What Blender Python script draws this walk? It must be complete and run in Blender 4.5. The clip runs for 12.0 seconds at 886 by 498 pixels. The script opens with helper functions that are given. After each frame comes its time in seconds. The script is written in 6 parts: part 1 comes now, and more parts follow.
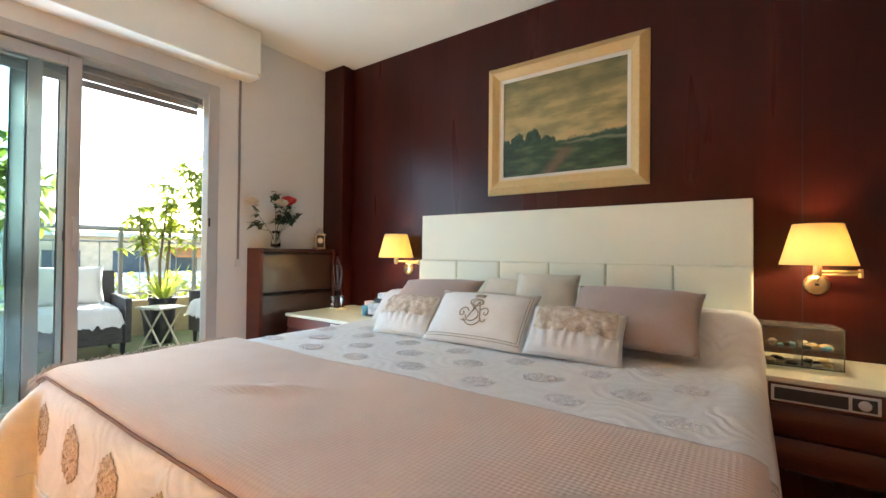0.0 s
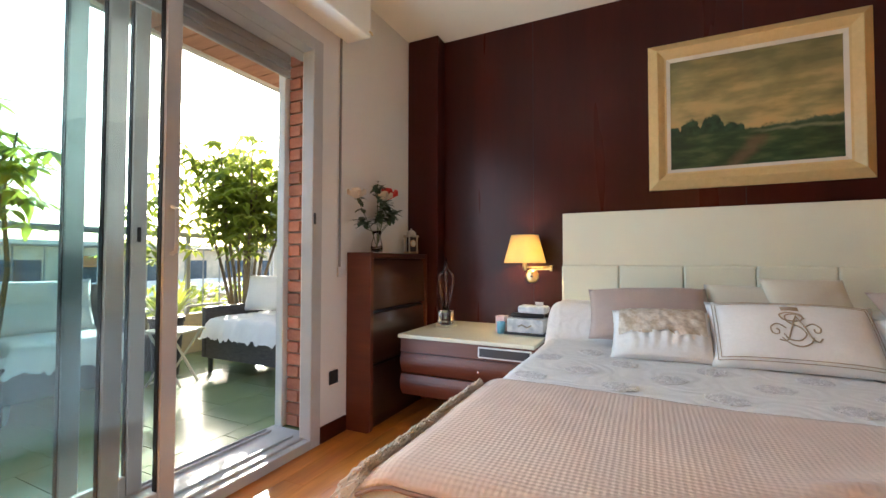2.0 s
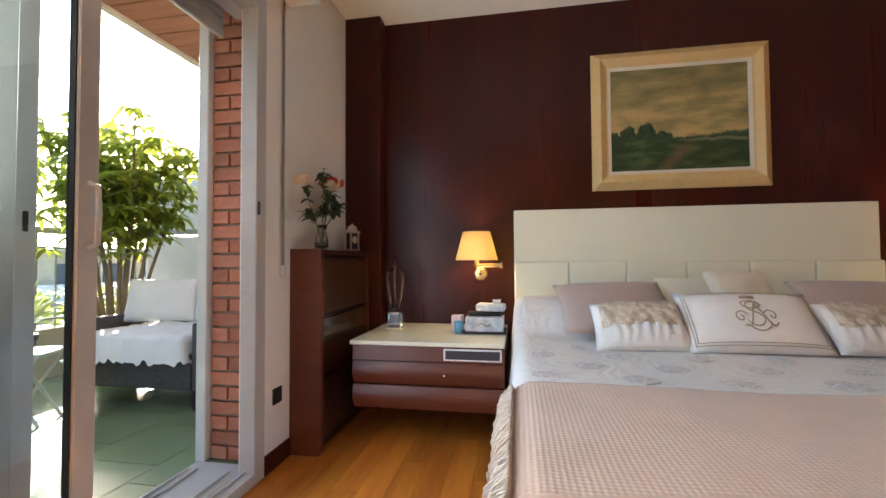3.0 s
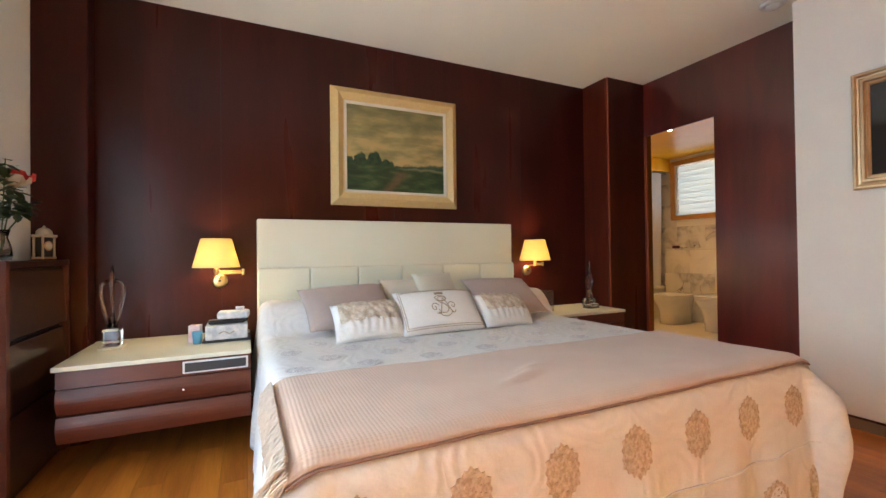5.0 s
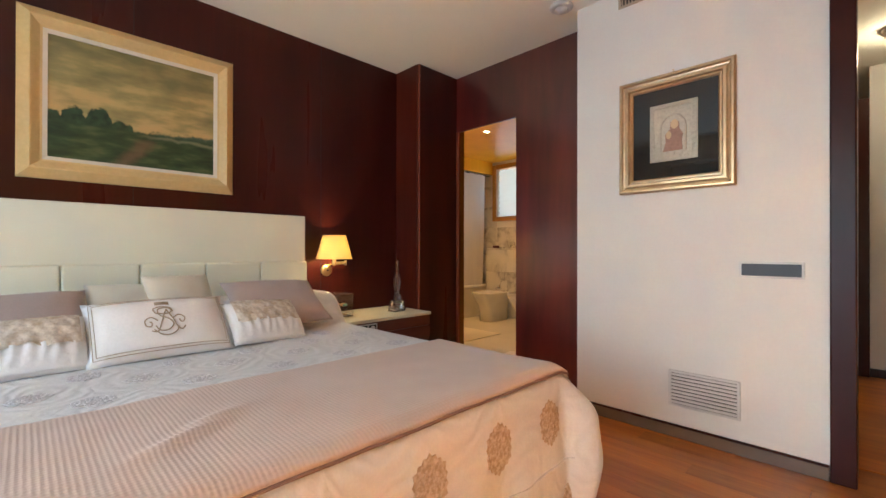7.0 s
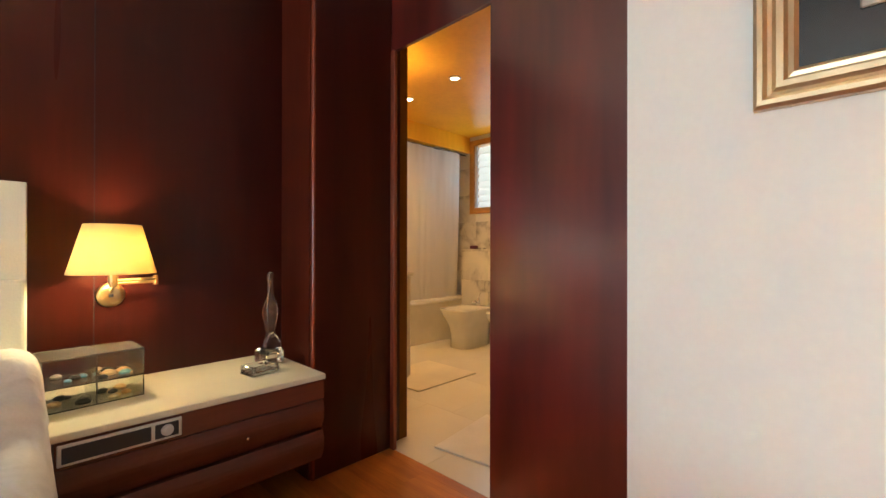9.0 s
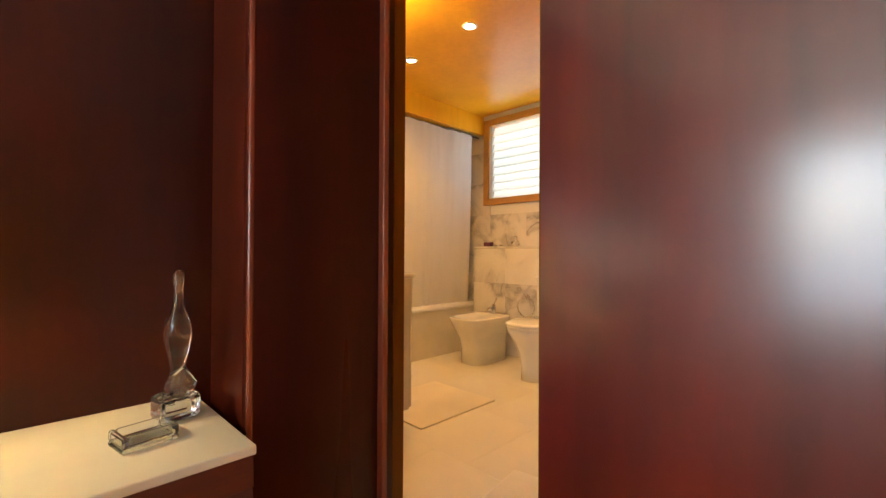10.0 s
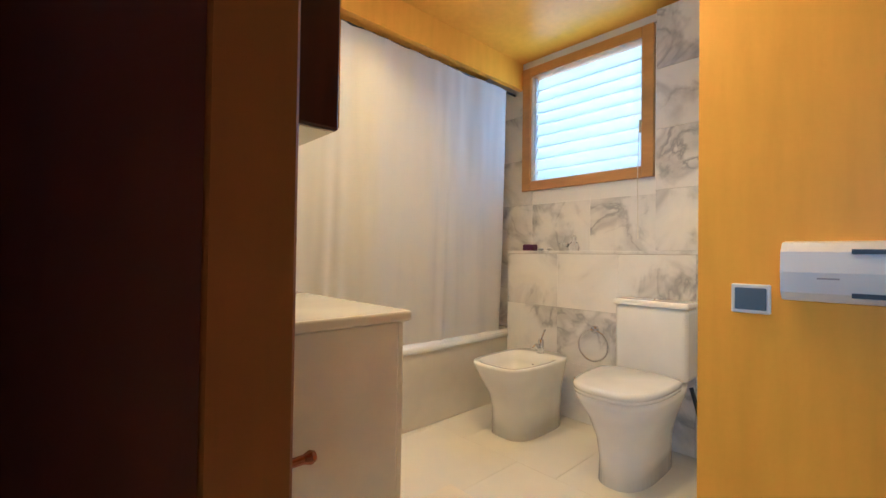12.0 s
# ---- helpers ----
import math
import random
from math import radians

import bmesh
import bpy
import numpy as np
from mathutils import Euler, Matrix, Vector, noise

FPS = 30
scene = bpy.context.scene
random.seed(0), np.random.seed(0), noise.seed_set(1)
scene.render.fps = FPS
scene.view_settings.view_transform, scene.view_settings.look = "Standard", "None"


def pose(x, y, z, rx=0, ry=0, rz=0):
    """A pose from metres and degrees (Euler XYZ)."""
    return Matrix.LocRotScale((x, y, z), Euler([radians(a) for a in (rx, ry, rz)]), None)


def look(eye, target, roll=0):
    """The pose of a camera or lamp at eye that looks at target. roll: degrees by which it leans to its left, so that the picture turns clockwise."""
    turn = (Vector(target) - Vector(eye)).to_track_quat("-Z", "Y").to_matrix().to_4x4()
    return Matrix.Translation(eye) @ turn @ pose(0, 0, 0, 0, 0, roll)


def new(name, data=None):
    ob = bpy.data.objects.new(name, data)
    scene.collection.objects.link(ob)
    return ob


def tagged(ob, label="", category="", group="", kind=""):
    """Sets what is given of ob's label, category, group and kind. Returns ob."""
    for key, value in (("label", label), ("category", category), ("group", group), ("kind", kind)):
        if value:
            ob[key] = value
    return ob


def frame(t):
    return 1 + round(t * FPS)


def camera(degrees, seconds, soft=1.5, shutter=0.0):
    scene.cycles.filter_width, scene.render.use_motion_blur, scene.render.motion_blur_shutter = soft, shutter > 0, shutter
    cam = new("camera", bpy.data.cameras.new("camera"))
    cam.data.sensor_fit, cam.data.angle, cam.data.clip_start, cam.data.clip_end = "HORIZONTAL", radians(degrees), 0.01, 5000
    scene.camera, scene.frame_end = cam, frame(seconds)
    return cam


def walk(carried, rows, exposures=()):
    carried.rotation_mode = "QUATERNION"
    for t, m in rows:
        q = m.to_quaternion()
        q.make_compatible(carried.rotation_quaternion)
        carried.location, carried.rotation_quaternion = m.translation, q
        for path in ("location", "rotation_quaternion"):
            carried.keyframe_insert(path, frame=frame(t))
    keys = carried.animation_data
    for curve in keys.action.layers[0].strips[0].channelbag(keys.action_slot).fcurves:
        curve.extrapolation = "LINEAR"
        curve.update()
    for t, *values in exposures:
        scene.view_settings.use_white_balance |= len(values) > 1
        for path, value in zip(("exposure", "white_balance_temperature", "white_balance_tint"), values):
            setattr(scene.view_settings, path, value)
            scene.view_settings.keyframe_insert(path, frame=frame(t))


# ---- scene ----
cam = camera(92.4, 12.0)
PATH = [
    (0, (0.225, 0.158, 1.015), (-0.931, 1.789, 1.038), 0.6),
    (0.5, (-0.157, 0.135, 1.031), (-1.296, 1.779, 1.058), 0.5),
    (1, (-0.543, 0.069, 1.046), (-1.641, 1.74, 1.084), 0.4),
    (1.5, (-0.92, -0.02, 1.036), (-1.93, 1.706, 1.081), 0.3),
    (2, (-1.254, -0.099, 0.995), (-2.12, 1.703, 1.051), 0.1),
    (2.5, (-1.525, -0.083, 0.968), (-2.17, 1.81, 1.027), -0.1),
    (2.7, (-1.632, -0.061, 0.971), (-2.159, 1.867, 1.034), -0.2),
    (4.5, (-1.827, -0.342, 1.016), (-1.269, 1.579, 1.051), -0.7),
    (5, (-1.815, -0.394, 1.053), (-0.967, 1.418, 1.074), -0.7),
    (5.5, (-1.781, -0.465, 1.057), (-0.695, 1.215, 1.073), -0.6),
    (6, (-1.692, -0.508, 1.056), (-0.435, 1.047, 1.065), -0.3),
    (6.5, (-1.492, -0.444, 1.046), (-0.136, 1.026, 1.054), -0.1),
    (7, (-1.201, -0.268, 1.049), (0.202, 1.157, 1.056), 0.1),
    (7.2, (-1.069, -0.19, 1.042), (0.344, 1.225, 1.062), 0.4),
    (8.2, (-0.30, 0.21, 1.066), (1.13, 1.61, 1.072), 0.25),
    (9, (0.208, 0.664, 1.071), (1.645, 2.055, 1.077), 0.1),
    (9.5, (0.484, 0.933, 1.065), (1.912, 2.334, 1.073), 0.2),
    (10, (0.733, 1.208, 1.023), (2.148, 2.622, 1.038), 0.3),
    (10.5, (0.976, 1.461, 1.045), (2.380, 2.885, 1.052), 0.4),
    (11, (1.222, 1.738, 1.030), (2.612, 3.175, 1.059), 0.5),
    (11.5, (1.478, 2.023, 1.051), (2.860, 3.469, 1.081), 0.5),
    (12, (1.698, 2.236, 1.046), (3.065, 3.696, 1.074), 0.8),
]
EXPOSURES = [(0, 2.58, 5350, 3), (1.2, 2.46, 5450, 5), (2.7, 2.06, 5650, 11), (4.5, 2.36, 5650, 9), (7.2, 2.53, 5550, 8), (9, 2.88, 5600, 5), (9.6, 3.02, 5900, 7), (10.6, 3.25, 6200, 12), (11.3, 3.18, 4800, 5), (12, 3.25, 3850, 1)]
walk(cam, [(t, look(eye, target, roll)) for t, eye, target, roll in PATH], EXPOSURES)

# ---- white balance and exposure are keyed with the walk above ----
world = bpy.data.worlds.new("world")
scene.world = world
world.use_nodes = True
wn = world.node_tree.nodes
sky = wn.new("ShaderNodeTexSky")
sky.sky_type, sky.sun_disc = "NISHITA", False
SUN_EL, SUN_AZ = 19.0, 312.0   # degrees above the horizon, clockwise from +y
sky.sun_elevation, sky.sun_rotation = radians(SUN_EL), radians(SUN_AZ)
sky.air_density, sky.dust_density = 1.0, 3.0
wn["Background"].inputs["Strength"].default_value = 0.15
world.node_tree.links.new(sky.outputs["Color"], wn["Background"].inputs["Color"])
sun = new("sun", bpy.data.lights.new("sun", "SUN"))
sun.data.energy, sun.data.angle, sun.data.color = 4.4, radians(0.6), (1.0, 0.87, 0.68)
sd = Vector((math.sin(radians(SUN_AZ)) * math.cos(radians(SUN_EL)), math.cos(radians(SUN_AZ)) * math.cos(radians(SUN_EL)), math.sin(radians(SUN_EL))))
sun.matrix_world = look(sd * 30, (0, 0, 0))


def area_light(name, place, target, w, h, energy, colour):
    lamp = new(name, bpy.data.lights.new(name, "AREA"))
    lamp.data.shape, lamp.data.size, lamp.data.size_y = "RECTANGLE", w, h
    lamp.data.energy, lamp.data.color = energy, colour
    lamp.matrix_world = look(place, target)
    return lamp


def bulb(name, place, energy, colour, radius=0.03):
    lamp = new(name, bpy.data.lights.new(name, "POINT"))
    lamp.data.energy, lamp.data.color, lamp.data.shadow_soft_size = energy, colour, radius
    lamp.location = place
    return lamp


# daylight of the sky standing in the two windows
area_light("balcony_daylight", (-2.80, 0.75, 1.12), (0.0, 0.55, 1.25), 2.0, 1.9, 7.8, (0.76, 0.89, 1.0))
area_light("bathroom_daylight", (4.30, 3.695, 1.99), (3.3, 3.695, 1.99), 0.74, 0.70, 0.35, (0.92, 0.96, 1.0))


# ---- materials ----
def mat(name, colour, rough=0.6, metal=0.0, grain=0.0, scale=20.0, stretch=(1, 1, 1), bump=0.0, second=None, mix_scale=2.0, coat=0.0,
        sheen=0.0, vary=0.0, spec=0.5, rough_vary=0.0, coat_rough=0.05):
    """Principled surface: fine grain and broad blotches of colour, relief, and change from piece to piece."""
    m = bpy.data.materials.new(name)
    m.use_nodes = True
    n, l = m.node_tree.nodes, m.node_tree.links
    p = n["Principled BSDF"]
    p.inputs["Roughness"].default_value, p.inputs["Metallic"].default_value = rough, metal
    p.inputs["Coat Weight"].default_value, p.inputs["Sheen Weight"].default_value = coat, sheen
    p.inputs["Specular IOR Level"].default_value, p.inputs["Coat Roughness"].default_value = spec, coat_rough
    tc = n.new("ShaderNodeTexCoord")
    mp = n.new("ShaderNodeMapping")
    mp.inputs["Scale"].default_value = stretch
    l.new(tc.outputs["Object"], mp.inputs["Vector"])
    fine = n.new("ShaderNodeTexNoise")
    fine.inputs["Scale"].default_value, fine.inputs["Detail"].default_value = scale, 6
    broad = n.new("ShaderNodeTexNoise")
    broad.inputs["Scale"].default_value, broad.inputs["Detail"].default_value = mix_scale, 3
    l.new(mp.outputs["Vector"], fine.inputs["Vector"])
    l.new(mp.outputs["Vector"], broad.inputs["Vector"])
    c2 = second or tuple(c * 0.8 for c in colour)
    base = n.new("ShaderNodeMix")
    base.data_type = "RGBA"
    base.inputs[6].default_value, base.inputs[7].default_value = (*colour, 1), (*c2, 1)
    ramp = n.new("ShaderNodeMapRange")
    ramp.inputs["From Min"].default_value, ramp.inputs["From Max"].default_value = 0.35, 0.65
    l.new(broad.outputs["Fac"], ramp.inputs["Value"])
    l.new(ramp.outputs["Result"], base.inputs[0])
    hsv = n.new("ShaderNodeHueSaturation")
    l.new(base.outputs[2], hsv.inputs["Color"])
    val = n.new("ShaderNodeMath")
    val.operation = "MULTIPLY_ADD"
    val.inputs[1].default_value, val.inputs[2].default_value = 2 * grain, 1 - grain
    l.new(fine.outputs["Fac"], val.inputs[0])
    last = val
    if vary:
        info = n.new("ShaderNodeObjectInfo")
        add = n.new("ShaderNodeMath")
        add.operation = "MULTIPLY_ADD"
        add.inputs[1].default_value = 2 * vary
        l.new(info.outputs["Random"], add.inputs[0])
        l.new(val.outputs[0], add.inputs[2])
        sub = n.new("ShaderNodeMath")
        sub.operation = "SUBTRACT"
        sub.inputs[1].default_value = vary
        l.new(add.outputs[0], sub.inputs[0])
        last = sub
    l.new(last.outputs[0], hsv.inputs["Value"])
    l.new(hsv.outputs["Color"], p.inputs["Base Color"])
    if rough_vary:
        rv = n.new("ShaderNodeMapRange")
        rv.inputs["To Min"].default_value, rv.inputs["To Max"].default_value = rough - rough_vary, rough + rough_vary
        l.new(broad.outputs["Fac"], rv.inputs["Value"])
        l.new(rv.outputs["Result"], p.inputs["Roughness"])
    if bump:
        b = n.new("ShaderNodeBump")
        b.inputs["Strength"].default_value, b.inputs["Distance"].default_value = min(1.0, bump), 0.004
        l.new(fine.outputs["Fac"], b.inputs["Height"])
        l.new(b.outputs["Normal"], p.inputs["Normal"])
    return m


def glass_mat(name, tint=(1, 1, 1), rough=0.0, ior=1.45):
    m = bpy.data.materials.new(name)
    m.use_nodes = True
    p = m.node_tree.nodes["Principled BSDF"]
    p.inputs["Base Color"].default_value = (*tint, 1)
    p.inputs["Transmission Weight"].default_value, p.inputs["Roughness"].default_value, p.inputs["IOR"].default_value = 1.0, rough, ior
    return m


def glow_mat(name, colour, strength):
    m = bpy.data.materials.new(name)
    m.use_nodes = True
    p = m.node_tree.nodes["Principled BSDF"]
    p.inputs["Base Color"].default_value = (*colour, 1)
    p.inputs["Emission Color"].default_value, p.inputs["Emission Strength"].default_value = (*colour, 1), strength
    return m


M_WHITE = mat("white_plaster", (0.80, 0.79, 0.76), 0.8, grain=0.03, scale=60, bump=0.05, mix_scale=1.2, second=(0.76, 0.75, 0.72))
M_CEIL = mat("ceiling_paint", (0.90, 0.89, 0.80), 0.85, grain=0.02, scale=40, bump=0.03, second=(0.885, 0.875, 0.785))
M_MAHOG = mat("mahogany_veneer", (0.052, 0.0070, 0.0036), 0.29, grain=0.24, scale=9, stretch=(6, 6, 0.5), second=(0.030, 0.0042, 0.0024), mix_scale=0.8, rough_vary=0.06, spec=0.28)
# mahogany copy, redder and glossier to make up for a weak window reflection
M_MAHOGSHEEN = mat("brightened_mahogany", (0.155, 0.0165, 0.011), 0.36, grain=0.22, scale=5, stretch=(3, 3, 0.4), second=(0.075, 0.0085, 0.006), mix_scale=1.6, spec=0.55, coat=1.0, coat_rough=0.19, rough_vary=0.06)
M_MAHOGSHEEN.node_tree.nodes["Principled BSDF"].inputs["Coat IOR"].default_value = 1.75
# redder copy of the mahogany, with lamplight put into its colour
M_MAHOGLIT = mat("lamplit_mahogany", (0.088, 0.015, 0.007), 0.30, grain=0.22, scale=8, stretch=(5, 5, 0.4), second=(0.060, 0.0095, 0.0045), mix_scale=1.2, spec=0.3)
M_SKIRT = mat("grey_brown_lacquer", (0.22, 0.17, 0.12), 0.25, grain=0.12, scale=8, stretch=(4, 0.5, 4), second=(0.17, 0.12, 0.085), coat=0.3)
M_TRIM = mat("red_wood_trim", (0.24, 0.06, 0.03), 0.22, grain=0.2, scale=8, stretch=(5, 5, 0.4), coat=0.4)
M_WOOD = mat("reddish_wood", (0.125, 0.030, 0.013), 0.38, grain=0.25, scale=10, stretch=(0.6, 5, 8), second=(0.085, 0.019, 0.008), mix_scale=1.0)
M_DARKWOOD = mat("dark_wood", (0.048, 0.014, 0.009), 0.32, grain=0.25, scale=12, stretch=(6, 0.6, 6), second=(0.032, 0.010, 0.007), mix_scale=1.0, coat=0.15)
M_LACQFRONT = mat("glossy_brown_lacquer", (0.050, 0.020, 0.010), 0.30, grain=0.2, scale=12, stretch=(6, 0.6, 6), second=(0.036, 0.014, 0.008), mix_scale=1.0, spec=0.8, coat=1.0, coat_rough=0.16)
M_LACQFRONT.node_tree.nodes["Principled BSDF"].inputs["Coat IOR"].default_value = 1.9
M_PARQUET = mat("parquet", (0.51, 0.175, 0.018), 0.30, grain=0.3, scale=14, stretch=(8, 0.6, 1), second=(0.38, 0.112, 0.016), mix_scale=2, vary=0.18)
M_BRICK = mat("brick", (0.42, 0.15, 0.09), 0.85, grain=0.25, scale=40, bump=0.5, second=(0.48, 0.22, 0.14), mix_scale=6, vary=0.22)
M_MORTAR = mat("mortar", (0.40, 0.33, 0.27), 0.95, grain=0.15, scale=60, bump=0.4)
M_ALU = mat("white_enamel", (0.74, 0.74, 0.72), 0.4, grain=0.03, scale=30)
M_DOORALU = mat("grey_white_aluminium", (0.50, 0.50, 0.50), 0.38, grain=0.04, scale=30)
# honey wood taken down to olive, so the lining's shade is in the colour
M_LINING = mat("darkened_honey_wood", (0.17, 0.068, 0.002), 0.55, spec=0.2, grain=0.15, scale=9, stretch=(4, 4, 0.5))
M_GASKET = mat("black_rubber", (0.02, 0.02, 0.022), 0.6, grain=0.1)
M_GLASS = glass_mat("clear_glass", (0.80, 0.91, 0.92))
M_LEATHER = mat("cream_leather", (0.73, 0.74, 0.60), 0.45, grain=0.04, scale=180, bump=0.15, second=(0.70, 0.71, 0.57), mix_scale=2)
M_CREAMTOP = mat("cream_lacquer", (0.72, 0.70, 0.55), 0.3, grain=0.03, scale=30)
M_FLOORTILE = mat("balcony_tile", (0.26, 0.32, 0.17), 0.22, grain=0.08, scale=8, second=(0.21, 0.27, 0.135), mix_scale=1.5, vary=0.06)
M_ORANGE = mat("honey_wood_panel", (0.79, 0.41, 0.010), 0.36, grain=0.10, scale=8, stretch=(3, 3, 0.4), second=(0.72, 0.355, 0.008), mix_scale=0.8, spec=0.20)
M_CERAMIC = mat("white_ceramic", (0.83, 0.82, 0.78), 0.12, grain=0.01, coat=0.4)
M_BATHFLOOR = mat("cream_stone_tile", (0.80, 0.77, 0.69), 0.25, grain=0.04, scale=6, second=(0.77, 0.74, 0.65), mix_scale=2, vary=0.03)
M_CHROME = mat("chrome", (0.8, 0.8, 0.82), 0.12, metal=1.0)
M_BRASS = mat("brass", (0.72, 0.56, 0.30), 0.28, metal=1.0, grain=0.05)
M_COPPER = mat("dark_copper", (0.30, 0.13, 0.07), 0.25, metal=1.0, grain=0.1)
M_BLACK = mat("black_plastic", (0.02, 0.02, 0.022), 0.35)
M_GREY = mat("dark_grey_panel", (0.035, 0.036, 0.042), 0.4)
M_GREYSLAT = mat("grey_shutter", (0.35, 0.34, 0.33), 0.5, grain=0.05, scale=25)
M_RAIL = mat("grey_railing_paint", (0.40, 0.39, 0.375), 0.5, grain=0.1, scale=20)
M_STRAP = mat("grey_strap", (0.30, 0.29, 0.27), 0.9, grain=0.2, scale=200)
M_BEIGE = mat("beige_metal", (0.48, 0.42, 0.32), 0.5, grain=0.04)
M_FRAME = mat("pale_gold_wood", (0.62, 0.45, 0.19), 0.4, grain=0.1, scale=12, stretch=(4, 4, 4), second=(0.63, 0.47, 0.21), mix_scale=3)
M_SLIP = mat("cream_slip", (0.74, 0.70, 0.58), 0.6, grain=0.05)
M_GOLD = mat("gold_leaf", (0.66, 0.50, 0.30), 0.33, metal=0.9, grain=0.12, scale=30, second=(0.56, 0.40, 0.24), mix_scale=8)
M_BLACKGLASS = mat("glazed_black", (0.012, 0.014, 0.016), 0.04, coat=0.5)
M_SILVER = mat("tarnished_silver", (0.55, 0.50, 0.40), 0.4, metal=0.5, grain=0.25, scale=60, bump=0.4)
M_MOTIF = mat("dull_red_enamel", (0.40, 0.23, 0.16), 0.45, grain=0.3, scale=50, bump=0.3)


# ---- mesh helpers ----
def thing(name, label, category, place=(0, 0, 0), turn=0.0, group="", kind=""):
    ob = new(name)
    ob.empty_display_size = 0.1
    ob.matrix_world = pose(*place, 0, 0, turn)
    return tagged(ob, label, category, group, kind)


def part(name, bm, material, parent=None, label="", smooth=False):
    me = bpy.data.meshes.new(name)
    if smooth:
        for f in bm.faces:
            f.smooth = True
    bm.normal_update()
    bm.to_mesh(me)
    bm.free()
    me.materials.append(material)
    ob = new(name, me)
    if parent is not None:
        ob.parent = parent
    return tagged(ob, label)


def add_box(bm, a, b, bevel=0.0, seg=1):
    lo = [min(p, q) for p, q in zip(a, b)]
    hi = [max(p, q) for p, q in zip(a, b)]
    r = bmesh.ops.create_cube(bm, size=1.0)["verts"]
    for v in r:
        v.co = Vector([lo[i] + (v.co[i] + 0.5) * (hi[i] - lo[i]) for i in range(3)])
    if bevel:
        es = list({e for v in r for e in v.link_edges})
        bmesh.ops.bevel(bm, geom=es, offset=bevel, segments=seg, affect="EDGES", profile=0.5)
    return bm


def box(a, b, bevel=0.0, seg=1):
    return add_box(bmesh.new(), a, b, bevel, seg)


def add_prism(bm, outline, lo, hi, axis="z"):
    """Extrudes a closed outline of 2D points along an axis."""
    def at(p, h):
        return {"z": (p[0], p[1], h), "x": (h, p[0], p[1]), "y": (p[0], h, p[1])}[axis]
    a = [bm.verts.new(at(p, lo)) for p in outline]
    b = [bm.verts.new(at(p, hi)) for p in outline]
    n = len(outline)
    bm.faces.new(a[::-1])
    bm.faces.new(b)
    for i in range(n):
        bm.faces.new((a[i], a[(i + 1) % n], b[(i + 1) % n], b[i]))
    bmesh.ops.recalc_face_normals(bm, faces=bm.faces[:])
    return bm


def prism(outline, lo, hi, axis="z"):
    return add_prism(bmesh.new(), outline, lo, hi, axis)


def add_lathe(bm, profile, seg=24, place=(0, 0, 0)):
    """Turns a profile of (radius, height) about z."""
    rings = []
    for r, z in profile:
        if r < 1e-5:
            rings.append([bm.verts.new((place[0], place[1], place[2] + z))])
        else:
            rings.append([bm.verts.new((place[0] + r * math.cos(2 * math.pi * i / seg), place[1] + r * math.sin(2 * math.pi * i / seg), place[2] + z)) for i in range(seg)])
    for p, q in zip(rings, rings[1:]):
        for i in range(seg):
            j = (i + 1) % seg
            if len(p) == 1 and len(q) == 1:
                continue
            if len(p) == 1:
                bm.faces.new((p[0], q[j], q[i]))
            elif len(q) == 1:
                bm.faces.new((p[i], p[j], q[0]))
            else:
                bm.faces.new((p[i], p[j], q[j], q[i]))
    return bm


def lathe(profile, seg=24, place=(0, 0, 0)):
    return add_lathe(bmesh.new(), profile, seg, place)


def add_tube(bm, points, radius, seg=8, radii=None):
    pts = [Vector(p) for p in points]
    rings = []
    for i, p in enumerate(pts):
        d = (pts[min(i + 1, len(pts) - 1)] - pts[max(i - 1, 0)]).normalized()
        u = d.orthogonal().normalized() if not rings else (rings[-1][1] - d * rings[-1][1].dot(d)).normalized()
        w = d.cross(u)
        r = radii[i] if radii else radius
        rings.append(([bm.verts.new(p + r * (math.cos(2 * math.pi * k / seg) * u + math.sin(2 * math.pi * k / seg) * w)) for k in range(seg)], u))
    for (a, _), (b, _) in zip(rings, rings[1:]):
        for k in range(seg):
            bm.faces.new((a[k], a[(k + 1) % seg], b[(k + 1) % seg], b[k]))
    bm.faces.new(rings[0][0][::-1])
    bm.faces.new(rings[-1][0])
    return bm


def tube(points, radius, seg=8, radii=None):
    return add_tube(bmesh.new(), points, radius, seg, radii)


def structure(name, bm, material, label, category="", smooth=False):
    return tagged(part(name, bm, material, None, smooth=smooth), label, category, kind="structure")


